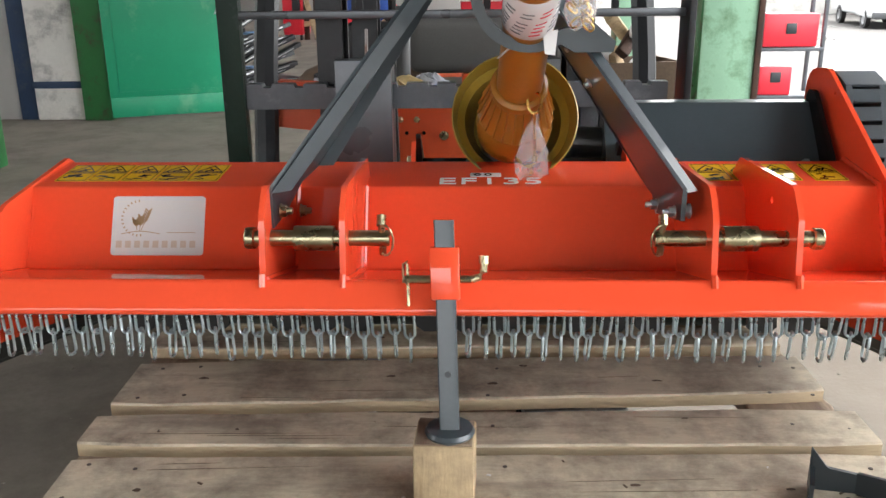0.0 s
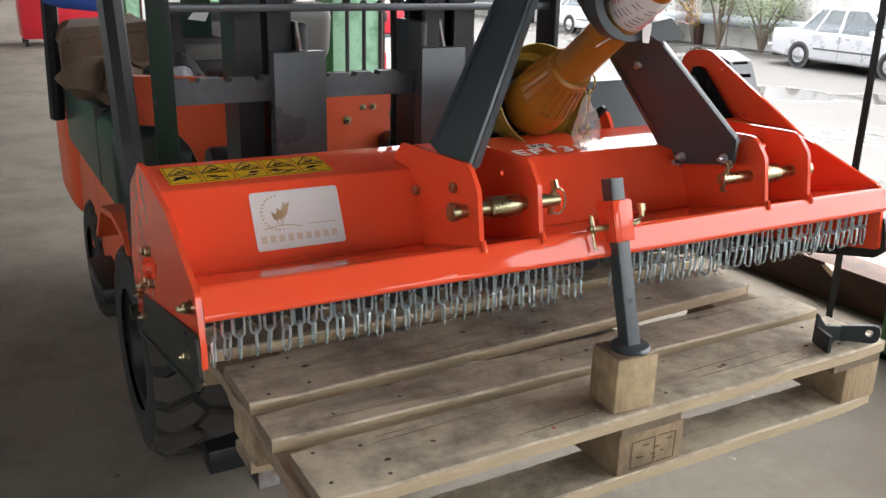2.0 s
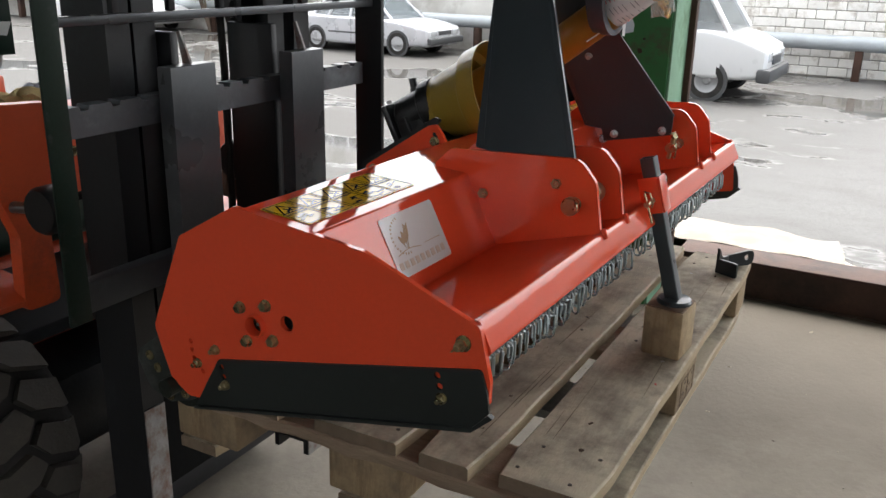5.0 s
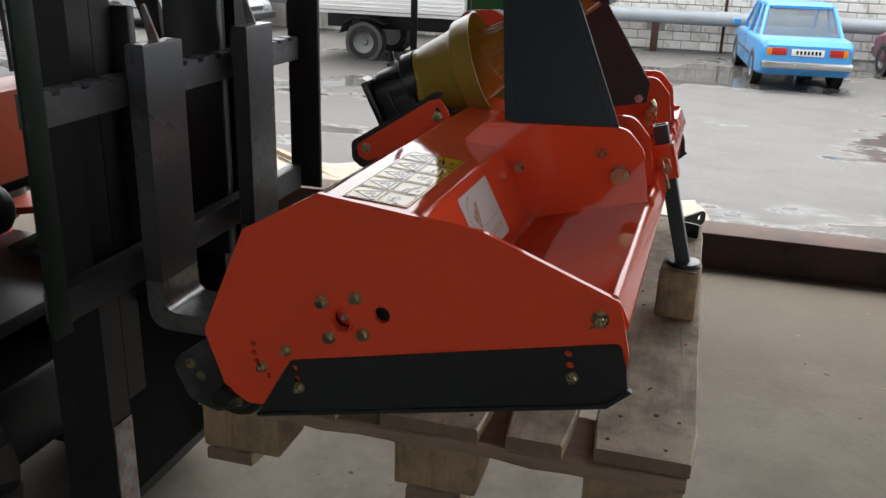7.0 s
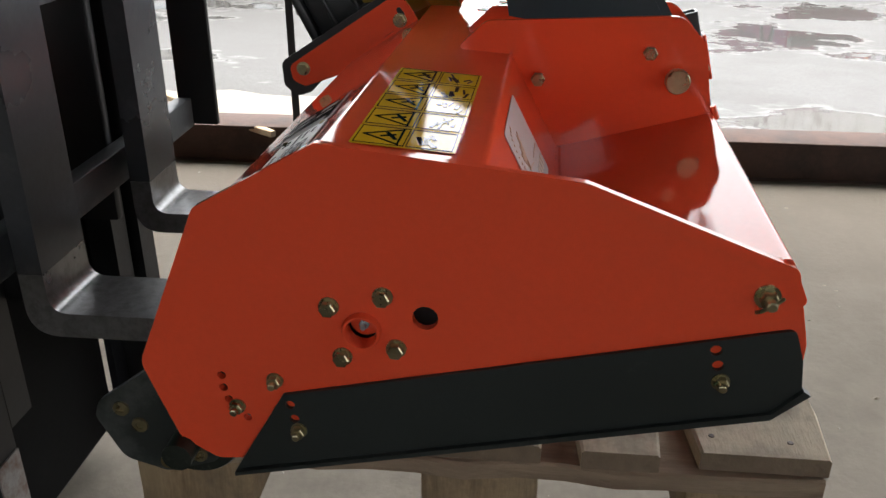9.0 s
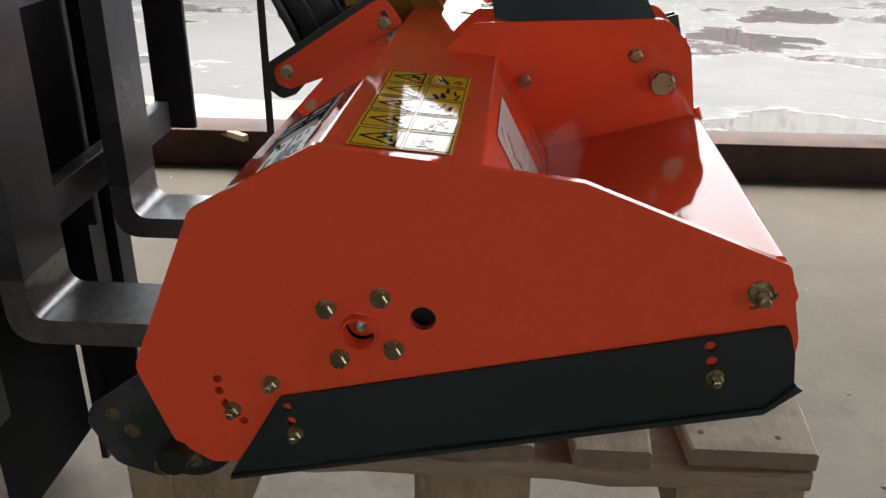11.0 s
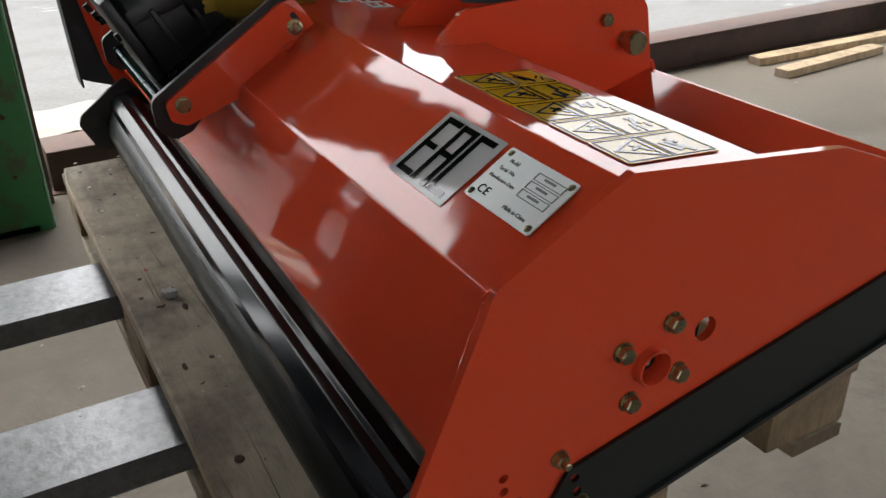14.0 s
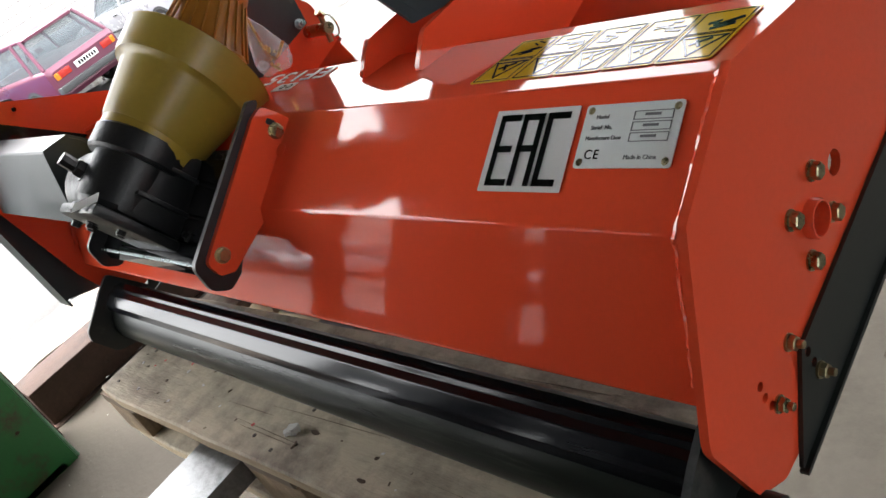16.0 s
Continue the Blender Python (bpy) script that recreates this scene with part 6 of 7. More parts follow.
part("backrest", moved(box(-0.06, 0.675, -0.06, 0.07, 0.0, 0.25, 0.055, 4), pose(0, 3.80, 1.137, 10, 0, 0)), SEAT_GREY, lift, "rounded grey vinyl backrest")
part("seat_base", box(0.165, 0.640, 3.72, 3.84, 1.055, 1.1365, 0.012, 2), LIFT_ORANGE, lift, "orange seat base")
part("engine_hood", box(FX - 0.50, FX + 0.50, 3.02, 4.44, 0.70, 1.05, 0.075, 5), LIFT_GREEN, lift, "dark green rounded engine hood")
part("hood_seam", box(FX - 0.503, FX + 0.503, 3.40, 3.415, 0.76, 1.04, 0.002), DARK_PLASTIC, lift)
part("chassis", box(FX - 0.47, FX + 0.47, 3.08, 4.4, 0.26, 0.695, 0.04, 3), LIFT_ORANGE, lift, "orange chassis side")
part("counterweight", box(FX - 0.50, FX + 0.50, 4.445, 5.02, 0.32, 1.02, 0.12, 4), LIFT_ORANGE, lift, "orange rounded counterweight")
console = part("instrument_console", moved(box(-0.10, 0.10, -0.05, 0.05, 0.0, 0.20, 0.025, 3), pose(-0.11, 2.86, 1.20, -14, 0, 0)), DARK_PLASTIC, lift, "dark instrument console")
for zz in (0.05, 0.12):
    part("gauge_pad", moved(box(-0.06, 0.06, -0.058, -0.05, zz, zz + 0.05, 0.006), pose(-0.11, 2.86, 1.20, -14, 0, 0)), SEAT_GREY, console)
for k in range(3):
    part("lever", join(rod((FX + 0.22 + 0.06 * k, 2.80, 1.20), (FX + 0.23 + 0.06 * k, 2.82, 1.42), 0.007, 8), lathe([(0, 0), (0.014, 0.006), (0.016, 0.016), (0.010, 0.028), (0, 0.03)], (FX + 0.23 + 0.06 * k, 2.82, 1.41), (0, 0, 1), 12)), DARK_PLASTIC, lift)

# rags and gloves left on the dashboard
CLOTH = [material("dark_rag", (0.035, 0.035, 0.04), 0.95, 0, 0.3, 8, 90, 0.6), material("tan_glove", (0.50, 0.38, 0.17), 0.9, 0, 0.2, 8, 90, 0.5), material("blue_cloth", (0.03, 0.08, 0.32), 0.9, 0, 0.2, 8, 90, 0.5), material("brown_rag", (0.11, 0.07, 0.045), 0.95, 0, 0.3, 8, 90, 0.6), material("grey_cloth", (0.30, 0.31, 0.34), 0.95, 0, 0.3, 8, 90, 0.6)]
for k, (x, y, z, s, c, lab) in enumerate(((-0.28, 3.48, 1.125, 0.17, 3, "heap of brown and dark rags on the engine hood"), (-0.18, 3.38, 1.09, 0.10, 0, "crumpled dark rag on the engine hood"), (-0.02, 2.70, 1.225, 0.055, 1, "tan work glove on the forklift dashboard"), (-0.20, 2.80, 1.24, 0.085, 0, "crumpled dark rag on the forklift dashboard"), (0.06, 2.74, 1.23, 0.05, 4, "grey cloth on the forklift dashboard"), (-0.24, 2.72, 1.235, 0.05, 4, "grey cloth on the forklift dashboard"))):
    rag = thing("rag", lab, "cloth")
    bm = lathe([(0, 0.5), (0.2, 0.49), (0.38, 0.45), (0.55, 0.40), (0.7, 0.31), (0.85, 0.2), (0.95, 0.06), (1.0, -0.1), (0.9, -0.35), (0, -0.4)], (0, 0, 0), (0, 0, 1), 40)
    part("cloth", crumpled(moved(bm, Matrix.Translation((x, y, z)) @ Matrix.Diagonal((s, s * 0.8, s * 0.7, 1))), s * 0.55, 1.6 / s, k), CLOTH[c], rag)
tarp = thing("tarpaulin", "dark brown crumpled tarpaulin heaped on the engine hood", "tarpaulin")
part("cloth", crumpled(crumpled(box(-0.40, 0.00, 3.78, 4.32, 1.05, 1.30, 0.07, 6), 0.07, 6, 8), 0.025, 24, 2), CLOTH[3], tarp)
jacket = thing("jacket", "blue jacket hung on the forklift guard pillar", "jacket")
part("cloth", crumpled(box(FX - 0.56, FX - 0.30, 4.08, 4.20, 1.34, 1.66, 0.05, 5), 0.05, 9, 4), CLOTH[2], jacket)


# ---- the yard ----
YARD = -0.75


def yard_height(x):
    return YARD + (0.63 if x < 3.2 else 0.63 * max(0.0, 1 - (x - 3.2) / 8.5) ** 1.2)


ym = bpy.data.materials.new("wet_asphalt_yard")
ym.use_nodes = True
_n, _l = ym.node_tree.nodes.new, ym.node_tree.links.new
_p = ym.node_tree.nodes["Principled BSDF"]
_tc = _n("ShaderNodeTexCoord")
_mp = _n("ShaderNodeMapping")
_mp.inputs["Scale"].default_value = (0.8, 0.6, 1.0)
_l(_tc.outputs["Object"], _mp.inputs["Vector"])


def _noise(s, det, vec):
    t = _n("ShaderNodeTexNoise")
    t.inputs["Scale"].default_value, t.inputs["Detail"].default_value, t.inputs["Roughness"].default_value = s, det, 0.6
    _l(vec, t.inputs["Vector"])
    return t.outputs["Fac"]


def _range(src, a, b, c, d):
    r = _n("ShaderNodeMapRange")
    for k, v in (("From Min", a), ("From Max", b), ("To Min", c), ("To Max", d)):
        r.inputs[k].default_value = v
    _l(src, r.inputs["Value"])
    return r.outputs["Result"]


def _mix(f, a, b):
    x = _n("ShaderNodeMix")
    x.data_type = "RGBA"
    _l(f, x.inputs[0])
    for i, v in ((6, a), (7, b)):
        if isinstance(v, tuple):
            x.inputs[i].default_value = (*v, 1)
        else:
            _l(v, x.inputs[i])
    return x.outputs[2]


_big, _mid, _fine = _noise(0.42, 6, _mp.outputs[0]), _noise(2.2, 6, _mp.outputs[0]), _noise(28, 5, _tc.outputs["Object"])
_dry = _mix(_range(_fine, 0.35, 0.7, 0, 1), (0.080, 0.079, 0.077), (0.112, 0.109, 0.105))
_dry = _mix(_range(_mid, 0.45, 0.7, 0, 1), _dry, (0.074, 0.072, 0.068))
_wet = _range(_big, 0.56, 0.60, 0, 1)
# asphalt colour lowered towards +y to offset over-bright daylight on that side
_sep = _n("ShaderNodeSeparateXYZ")
_l(_tc.outputs["Object"], _sep.inputs[0])
_add = _n("ShaderNodeMath")
_add.operation = "MULTIPLY_ADD"
_l(_big, _add.inputs[0]), _l(_sep.outputs[1], _add.inputs[2])
_add.inputs[1].default_value = 5.0
_dry = _mix(_range(_add.outputs[0], 3.5, 9.0, 0, 0.8), _dry, (0.052, 0.049, 0.045))
_l(_mix(_wet, _dry, (0.085, 0.081, 0.075)), _p.inputs["Base Color"])
_l(_range(_wet, 0, 1, 0.72, 0.05), _p.inputs["Roughness"])
_l(_range(_wet, 0, 1, 0.25, 0.42), _p.inputs["Specular IOR Level"])
_bp = _n("ShaderNodeBump")
_bp.inputs["Distance"].default_value = 0.02
_l(_fine, _bp.inputs["Height"])
_l(_range(_wet, 0, 1, 0.45, 0.0), _bp.inputs["Strength"])
_l(_bp.outputs["Normal"], _p.inputs["Normal"])

bm = bmesh.new()
xs = [EAST - 0.055, 3.05, 3.2, 3.6, 4.2, 5, 6, 7, 8, 9, 9.7, 10.8, 11.7, 14, 20, 60, 400]
ys = [-300, -60, -20, -9, 0, 9, 20, 32, 80, 300]
grid = [[bm.verts.new((x, y, yard_height(x))) for y in ys] for x in xs]
for i in range(len(xs) - 1):
    for j in range(len(ys) - 1):
        bm.faces.new((grid[i][j], grid[i + 1][j], grid[i + 1][j + 1], grid[i][j + 1]))
structure("ground", bm, ym, "wet grey asphalt yard with puddles", "ground")
outer = bmesh.new()
for x0, x1, y0, y1 in ((-400, WEST - 0.3, -300, 300), (WEST - 0.3, EAST - 0.055, -300, SOUTH - 0.3), (WEST - 0.3, EAST - 0.055, NORTH + 0.3, 300)):
    outer.faces.new([outer.verts.new((x, y, -0.12)) for x, y in ((x0, y0), (x1, y0), (x1, y1), (x0, y1))])
structure("ground_outer", outer, ym, "grey asphalt ground round the building", "ground")

# ridge of slush along the threshold
SLUSH = material("grey_slush", (0.66, 0.67, 0.69), 0.55, 0, 0.1, 3, 40, 0.4)
sl = bmesh.new()
for k in range(120):
    y = -8.5 + k * 0.12
    if 1.6 < y < 2.3:
        continue
    c = lathe([(0, 0.03), (0.05, 0.022), (0.09, 0.0), (0.09, -0.02)], (0, 0, 0), (0, 0, 1), 8)
    crumpled(moved(c, Matrix.Translation((3.20 + 0.04 * noise.noise(Vector((k * 0.5, 0, 0))), y, yard_height(3.2))) @ Matrix.Diagonal((random.uniform(0.6, 1.3), random.uniform(0.7, 1.5), random.uniform(0.4, 1.3), 1))), 0.02, 14, k)
    sl = join(sl, c)
tagged(part("slush_ridge", sl, SLUSH), "low ridge of grey slush along the threshold", "slush", kind="stuff")

# sand-coloured heap edge beyond the sill beside the pillar
SAND = material("pale_gravel", (0.40, 0.35, 0.29), 0.9, 0, 0.2, 3, 40, 0.6)
heap = lathe([(0, 0.16), (0.25, 0.14), (0.55, 0.07), (0.8, 0.0), (0.82, -0.05)], (3.75, 1.55, yard_height(3.6)), (0, 0, 1), 30)
tagged(part("sand_heap", crumpled(heap, 0.06, 3.0, 2), SAND), "low heap of pale sand beside the pillar", "heap", kind="stuff")

# ---- boundary wall: pale bricks with a pipe along its foot ----
BRICK = material("pale_brick", (0.78, 0.76, 0.72), 0.9, 0, 0.12, 5, 60, 0.4, stain=(0.40, 0.36, 0.31), stain_amount=0.4, stain_scale=3, per_piece=0.30)
MORTAR = material("grey_mortar", (0.36, 0.34, 0.31), 0.95, 0, 0.15, 4, 50, 0.5)
PANEL = material("weathered_panel", (0.60, 0.59, 0.56), 0.85, 0, 0.12, 1, 30, 0.3, stain=(0.36, 0.34, 0.31), stain_amount=0.45, stain_scale=0.8)
WX = 19.6
wall = structure("wall_boundary", box(WX + 0.03, WX + 0.4, -14.0, 7.2, YARD - 0.1, 3.2, 0.01), MORTAR, "pale brick boundary wall with raked joints", "wall")
fence = structure("wall_panels", box(WX + 0.05, WX + 0.3, 7.21, 70, YARD - 0.1, 2.6, 0.01), PANEL, "weathered pale concrete panel fence", "wall")
for k in range(11):
    part("panel_post", box(WX - 0.05, WX + 0.0498, 7.4 + 3.0 * k, 7.62 + 3.0 * k, YARD - 0.1, 2.7, 0.02), PANEL, fence)
back = structure("wall_yard_end", box(3.6, WX + 0.4, 44, 44.4, YARD - 0.1, 4.0, 0.02), PANEL, "pale building wall at the yard's end", "wall")
pipe = thing("steel_pipe", "grey insulated pipe on low supports along the wall", "pipe")
part("pipe", rod((WX - 0.42, -14, 0.02), (WX - 0.42, 42, 0.02), 0.16, 18), material("grey_pipe_wrap", (0.36, 0.39, 0.41), 0.6, 0.2, 0.15, 2, 30, 0.2), pipe)
for k in range(18):
    y = -13 + 3.0 * k
    part("support", box(WX - 0.52, WX - 0.32, y, y + 0.16, YARD - 0.05, -0.12, 0.01), RUST, pipe)
vent = thing("vent_pipe", "thin rusty upright pipe against the boundary wall", "pipe")
part("pipe", rod((WX - 0.08, 0.60, YARD), (WX - 0.08, 0.60, 3.4), 0.035, 10), RUST, vent)


# ---- vehicles ----
GLASS = material("car_glass", (0.10, 0.125, 0.14), 0.04, 0, 0.05, 2, 40, alpha=0.6)
RIM_MAT = material("wheel_rim", (0.24, 0.245, 0.25), 0.4, 0.5, 0.1, 8, 60)
LAMP_RED = material("red_lamp_glass", (0.45, 0.02, 0.01), 0.2, 0, 0.1, 8, 60)
LAMP_AMBER = material("amber_lamp_glass", (0.70, 0.22, 0.01), 0.2, 0, 0.1, 8, 60)
LAMP_CLEAR = material("clear_lamp_glass", (0.62, 0.64, 0.66), 0.15, 0.3, 0.1, 8, 60)
CHROME = material("dull_chrome", (0.55, 0.56, 0.57), 0.25, 1.0, 0.1, 8, 60)
BUMPER = material("grey_bumper", (0.06, 0.062, 0.065), 0.55, 0, 0.1, 5, 60)


def loft(stations, n=5):
    """A car skin: (x, half width, bottom, top, edge rounding) from tail to nose."""
    bm = bmesh.new()
    rings = []
    for x, w, z0, z1, r in stations:
        ring = []
        for cx, cz, a0 in ((w - r, z1 - r, 0), (-w + r, z1 - r, 90), (-w + r, z0 + r, 180), (w - r, z0 + r, 270)):
            for k in range(n):
                a = radians(a0 + 90 * k / (n - 1))
                ring.append(bm.verts.new((x, cx + r * math.cos(a), cz + r * math.sin(a))))
        rings.append(ring)
    for a, b in zip(rings, rings[1:]):
        for i in range(len(a)):
            j = (i + 1) % len(a)
            bm.faces.new((a[i], a[j], b[j], b[i]))
    bm.faces.new(rings[0]), bm.faces.new(rings[-1])
    return bm


def wheel_parts(car, x, y, r, wd, s):
    w = part("wheel", lathe([(r * 0.62, 0), (r * 0.9, 0.0), (r, 0.03), (r, wd - 0.03), (r * 0.9, wd), (r * 0.62, wd)], (x, y - s * wd, r), (0, s, 0), 28), RUBBER, car)
    part("rim", lathe([(0, wd * 0.86), (r * 0.15, wd * 0.88), (r * 0.22, wd * 0.78), (r * 0.5, wd * 0.84), (r * 0.60, wd * 0.97), (r * 0.64, wd * 0.95), (r * 0.64, 0.02), (0, 0.02)], (x, y - s * wd, r), (0, s, 0), 24), RIM_MAT, w)
    part("arch_liner", lathe([(r * 0.85, wd * 0.9), (r * 0.85, wd * 0.985), (r * 1.11, wd * 0.985), (r * 1.11, wd * 0.9)], (x, y - s * wd, r), (0, s, 0), 28), BUMPER, car)


def car(name, label, m, paint, wb=2.5, width=1.62, height=1.42, tail=0.85, nose=0.72, kind="sedan", r=0.29):
    """A parked car; x runs from its tail to its nose, its rear axle at x = 0."""
    c = thing(name, label, "car", m)
    w, belt = width / 2, height * 0.60
    x0, x1 = -tail, wb + nose
    hood_z, boot_z = belt * 0.97, (belt * 1.03 if kind == "sedan" else belt)
    body = loft([(x0, w * 0.90, 0.34, boot_z - 0.10, 0.08), (x0 + 0.08, w * 0.97, 0.26, boot_z - 0.02, 0.09), (x0 + 0.5, w, 0.22, boot_z, 0.08), (0.4, w, 0.20, belt, 0.07), (wb * 0.6, w, 0.20, belt, 0.07),
                 (wb - 0.15, w, 0.20, hood_z, 0.08), (wb + 0.3, w * 0.98, 0.22, hood_z - 0.05, 0.10), (x1 - 0.08, w * 0.94, 0.24, hood_z - 0.14, 0.10), (x1, w * 0.86, 0.30, hood_z - 0.22, 0.08)])
    part("body", body, paint, c)
    rear = -0.15 if kind == "sedan" else x0 + 0.12
    top0 = 0.35 if kind == "sedan" else x0 + 0.45
    top1, front = wb * 0.62, wb * 0.62 + 0.72
    glass = bmesh.new()
    lo = [(rear, w * 0.90), (top0 - 0.05, w * 0.93), (top1 + 0.1, w * 0.93), (front, w * 0.84)]
    hi = [(top0, w * 0.72), (top0 + 0.05, w * 0.76), (top1, w * 0.76), (top1 + 0.06, w * 0.72)]
    rings = []
    for (xl, wl), (xh, wh) in zip(lo, hi):
        rings.append([glass.verts.new(p) for p in ((xl, wl, belt - 0.02), (xh, wh, height - 0.06), (xh, -wh, height - 0.06), (xl, -wl, belt - 0.02))])
    for a, b in zip(rings, rings[1:]):
        for i in range(3):
            glass.faces.new((a[i], a[i + 1], b[i + 1], b[i]))
    glass.faces.new(rings[0]), glass.faces.new(rings[-1])
    part("cabin_glass", glass, GLASS, c, "glazed car cabin")
    part("roof", loft([(top0 - 0.05, w * 0.66, height - 0.09, height - 0.045, 0.02), (top0 + 0.12, w * 0.76, height - 0.09, height - 0.005, 0.03), ((top0 + top1) / 2, w * 0.78, height - 0.09, height, 0.03), (top1 - 0.05, w * 0.76, height - 0.09, height - 0.01, 0.03), (top1 + 0.10, w * 0.68, height - 0.10, height - 0.05, 0.02)]), paint, c)
    for s in (-1, 1):
        for xl, wl, xh, wh in ((rear, 0.905, top0, 0.73), (front, 0.85, top1 + 0.06, 0.73), (wb * 0.42, 0.945, wb * 0.42 + 0.02, 0.775), (top0 + 0.02, 0.935, top0 + 0.28, 0.77)):
            part("pillar", rod((xl, s * w * wl, belt - 0.03), (xh, s * w * wh, height - 0.05), 0.035, 6), paint, c)
        for ax in (0.0, wb):
            wheel_parts(c, ax, s * (w + 0.006), r, 0.19, s)
        part("tail_lamp", box(x0 - 0.015, x0 + 0.05, s * w * 0.62 - 0.14, s * w * 0.62 + 0.12, boot_z - 0.26, boot_z - 0.14, 0.01), LAMP_RED, c)
        part("indicator", box(x0 - 0.018, x0 + 0.05, s * w * 0.80 - 0.035, s * w * 0.80 + 0.05, boot_z - 0.26, boot_z - 0.14, 0.01), LAMP_AMBER, c)
        part("head_lamp", box(x1 - 0.08, x1 + 0.012, s * w * 0.60 - 0.15, s * w * 0.60 + 0.13, hood_z - 0.34, hood_z - 0.22, 0.02), LAMP_CLEAR, c)
        part("mirror", box(wb * 0.62 + 0.42, wb * 0.62 + 0.50, s * (w + 0.02), s * (w + 0.16), belt + 0.02, belt + 0.13, 0.02), paint, c)
        part("door_handle", box(wb * 0.5, wb * 0.5 + 0.14, s * w - 0.006, s * w + 0.02, belt - 0.12, belt - 0.09, 0.005), CHROME, c)
        part("door_seam", box(wb * 0.44, wb * 0.44 + 0.012, s * w - 0.002, s * w + 0.0025, 0.26, belt - 0.03), BUMPER, c)
        part("sill_strip", box(0.40, wb - 0.38, s * w - 0.004, s * w + 0.010, 0.46, 0.50, 0.004), BUMPER, c)
    part("rear_bumper", box(x0 - 0.09, x0 + 0.06, -w * 0.96, w * 0.96, 0.38, 0.50, 0.025), CHROME if kind == "sedan" else BUMPER, c)
    part("front_bumper", box(x1 - 0.04, x1 + 0.09, -w * 0.92, w * 0.92, 0.30, 0.46, 0.03), BUMPER, c)
    part("grille", box(x1 - 0.03, x1 + 0.008, -w * 0.36, w * 0.36, hood_z - 0.33, hood_z - 0.23, 0.01), BUMPER, c)
    pl = part("number_plate", box(x0 - 0.022, x0 - 0.012, -0.26, 0.26, boot_z - 0.26, boot_z - 0.15, 0.002), WHITE_PAINT, c, "white plate with dark bars")
    for k in range(7):
        part("plate_bar", box(x0 - 0.0245, x0 - 0.0222, -0.21 + 0.06 * k, -0.175 + 0.06 * k, boot_z - 0.235, boot_z - 0.175), STICKER_INK, pl)
    return c


BLUE_CAR = material("sky_blue_car_paint", (0.05, 0.30, 0.66), 0.3, 0, 0.06, 2, 60, coat=0.5)
SILVER_CAR = material("silver_car_paint", (0.56, 0.57, 0.60), 0.28, 0.3, 0.05, 2, 60, coat=0.5)
WHITE_CAR = material("white_car_paint", (0.60, 0.61, 0.62), 0.3, 0, 0.04, 2, 60, coat=0.5)
PINK_CAR = material("magenta_car_paint", (0.14, 0.028, 0.062), 0.3, 0.1, 0.06, 2, 60, coat=0.5)
car("parked_car", "sky-blue old saloon car parked facing the wall", pose(15.25, -0.60, YARD, 0, 0, 5), BLUE_CAR, 2.42, 1.52, 1.38, 0.85, 0.75)
car("parked_car", "silver saloon car parked in the yard", pose(18.0, 14.7, YARD, 0, 0, -92), SILVER_CAR, 2.52, 1.68, 1.44, 0.95, 0.85)
car("parked_car", "white estate car parked in the yard", pose(18.5, 24.6, YARD, 0, 0, -91), WHITE_CAR, 2.6, 1.68, 1.46, 0.80, 0.95, "estate")
car("parked_car", "magenta estate car with roof bars parked facing the wall", pose(15.2, -3.6, YARD, 0, 0, 10), PINK_CAR, 2.45, 1.62, 1.44, 0.80, 0.75, "estate")
car("parked_car", "silver hatchback parked facing the wall", pose(15.4, -6.6, YARD, 0, 0, 10), SILVER_CAR, 2.45, 1.66, 1.46, 0.7, 0.75, "estate")


def van_cab(t, x, paint):
    """A bonneted van cab; x is the line of its rear wall, the nose points along +x."""
    part("cab", loft([(x, 0.95, 0.42, 1.25, 0.06), (x + 1.0, 0.98, 0.38, 1.22, 0.08), (x + 1.55, 0.95, 0.38, 1.12, 0.1), (x + 1.95, 0.86, 0.42, 0.95, 0.1), (x + 2.0, 0.78, 0.46, 0.85, 0.06)]), paint, t)
    g = bmesh.new()
    rings = []
    for xl, wl, xh, wh in ((x + 0.02, 0.93, x + 0.06, 0.80), (x + 0.75, 0.95, x + 0.62, 0.82), (x + 1.32, 0.86, x + 0.78, 0.76)):
        rings.append([g.verts.new(p) for p in ((xl, wl, 1.21), (xh, wh, 2.0), (xh, -wh, 2.0), (xl, -wl, 1.21))])
    for a, b in zip(rings, rings[1:]):
        for i in range(3):
            g.faces.new((a[i], a[i + 1], b[i + 1], b[i]))
    g.faces.new(rings[0]), g.faces.new(rings[-1])
    part("cabin_glass", g, GLASS, t, "glazed van cab")
    part("roof", loft([(x, 0.78, 1.96, 2.04, 0.03), (x + 0.5, 0.83, 1.96, 2.08, 0.04), (x + 0.82, 0.76, 1.95, 2.03, 0.03)]), paint, t)
    for s in (-1, 1):
        part("pillar", rod((x + 1.32, s * 0.88, 1.2), (x + 0.78, s * 0.78, 2.0), 0.05, 6), paint, t)
        part("pillar", rod((x + 0.02, s * 0.94, 1.2), (x + 0.06, s * 0.81, 2.0), 0.07, 6), paint, t)
        part("head_lamp", box(x + 1.90, x + 2.02, s * 0.58 - 0.16, s * 0.58 + 0.16, 0.70, 0.88, 0.03), LAMP_CLEAR, t)
    part("bumper", box(x + 1.85, x + 2.10, -0.92, 0.92, 0.36, 0.60, 0.05), BUMPER, t)
    part("grille", box(x + 1.98, x + 2.03, -0.36, 0.36, 0.64, 0.80, 0.01), BUMPER, t)


truck = thing("flatbed_truck", "white light truck with a grey-white tarpaulin body, parked in the yard", "truck", pose(15.5, 7.3, YARD, 0, 0, -91))
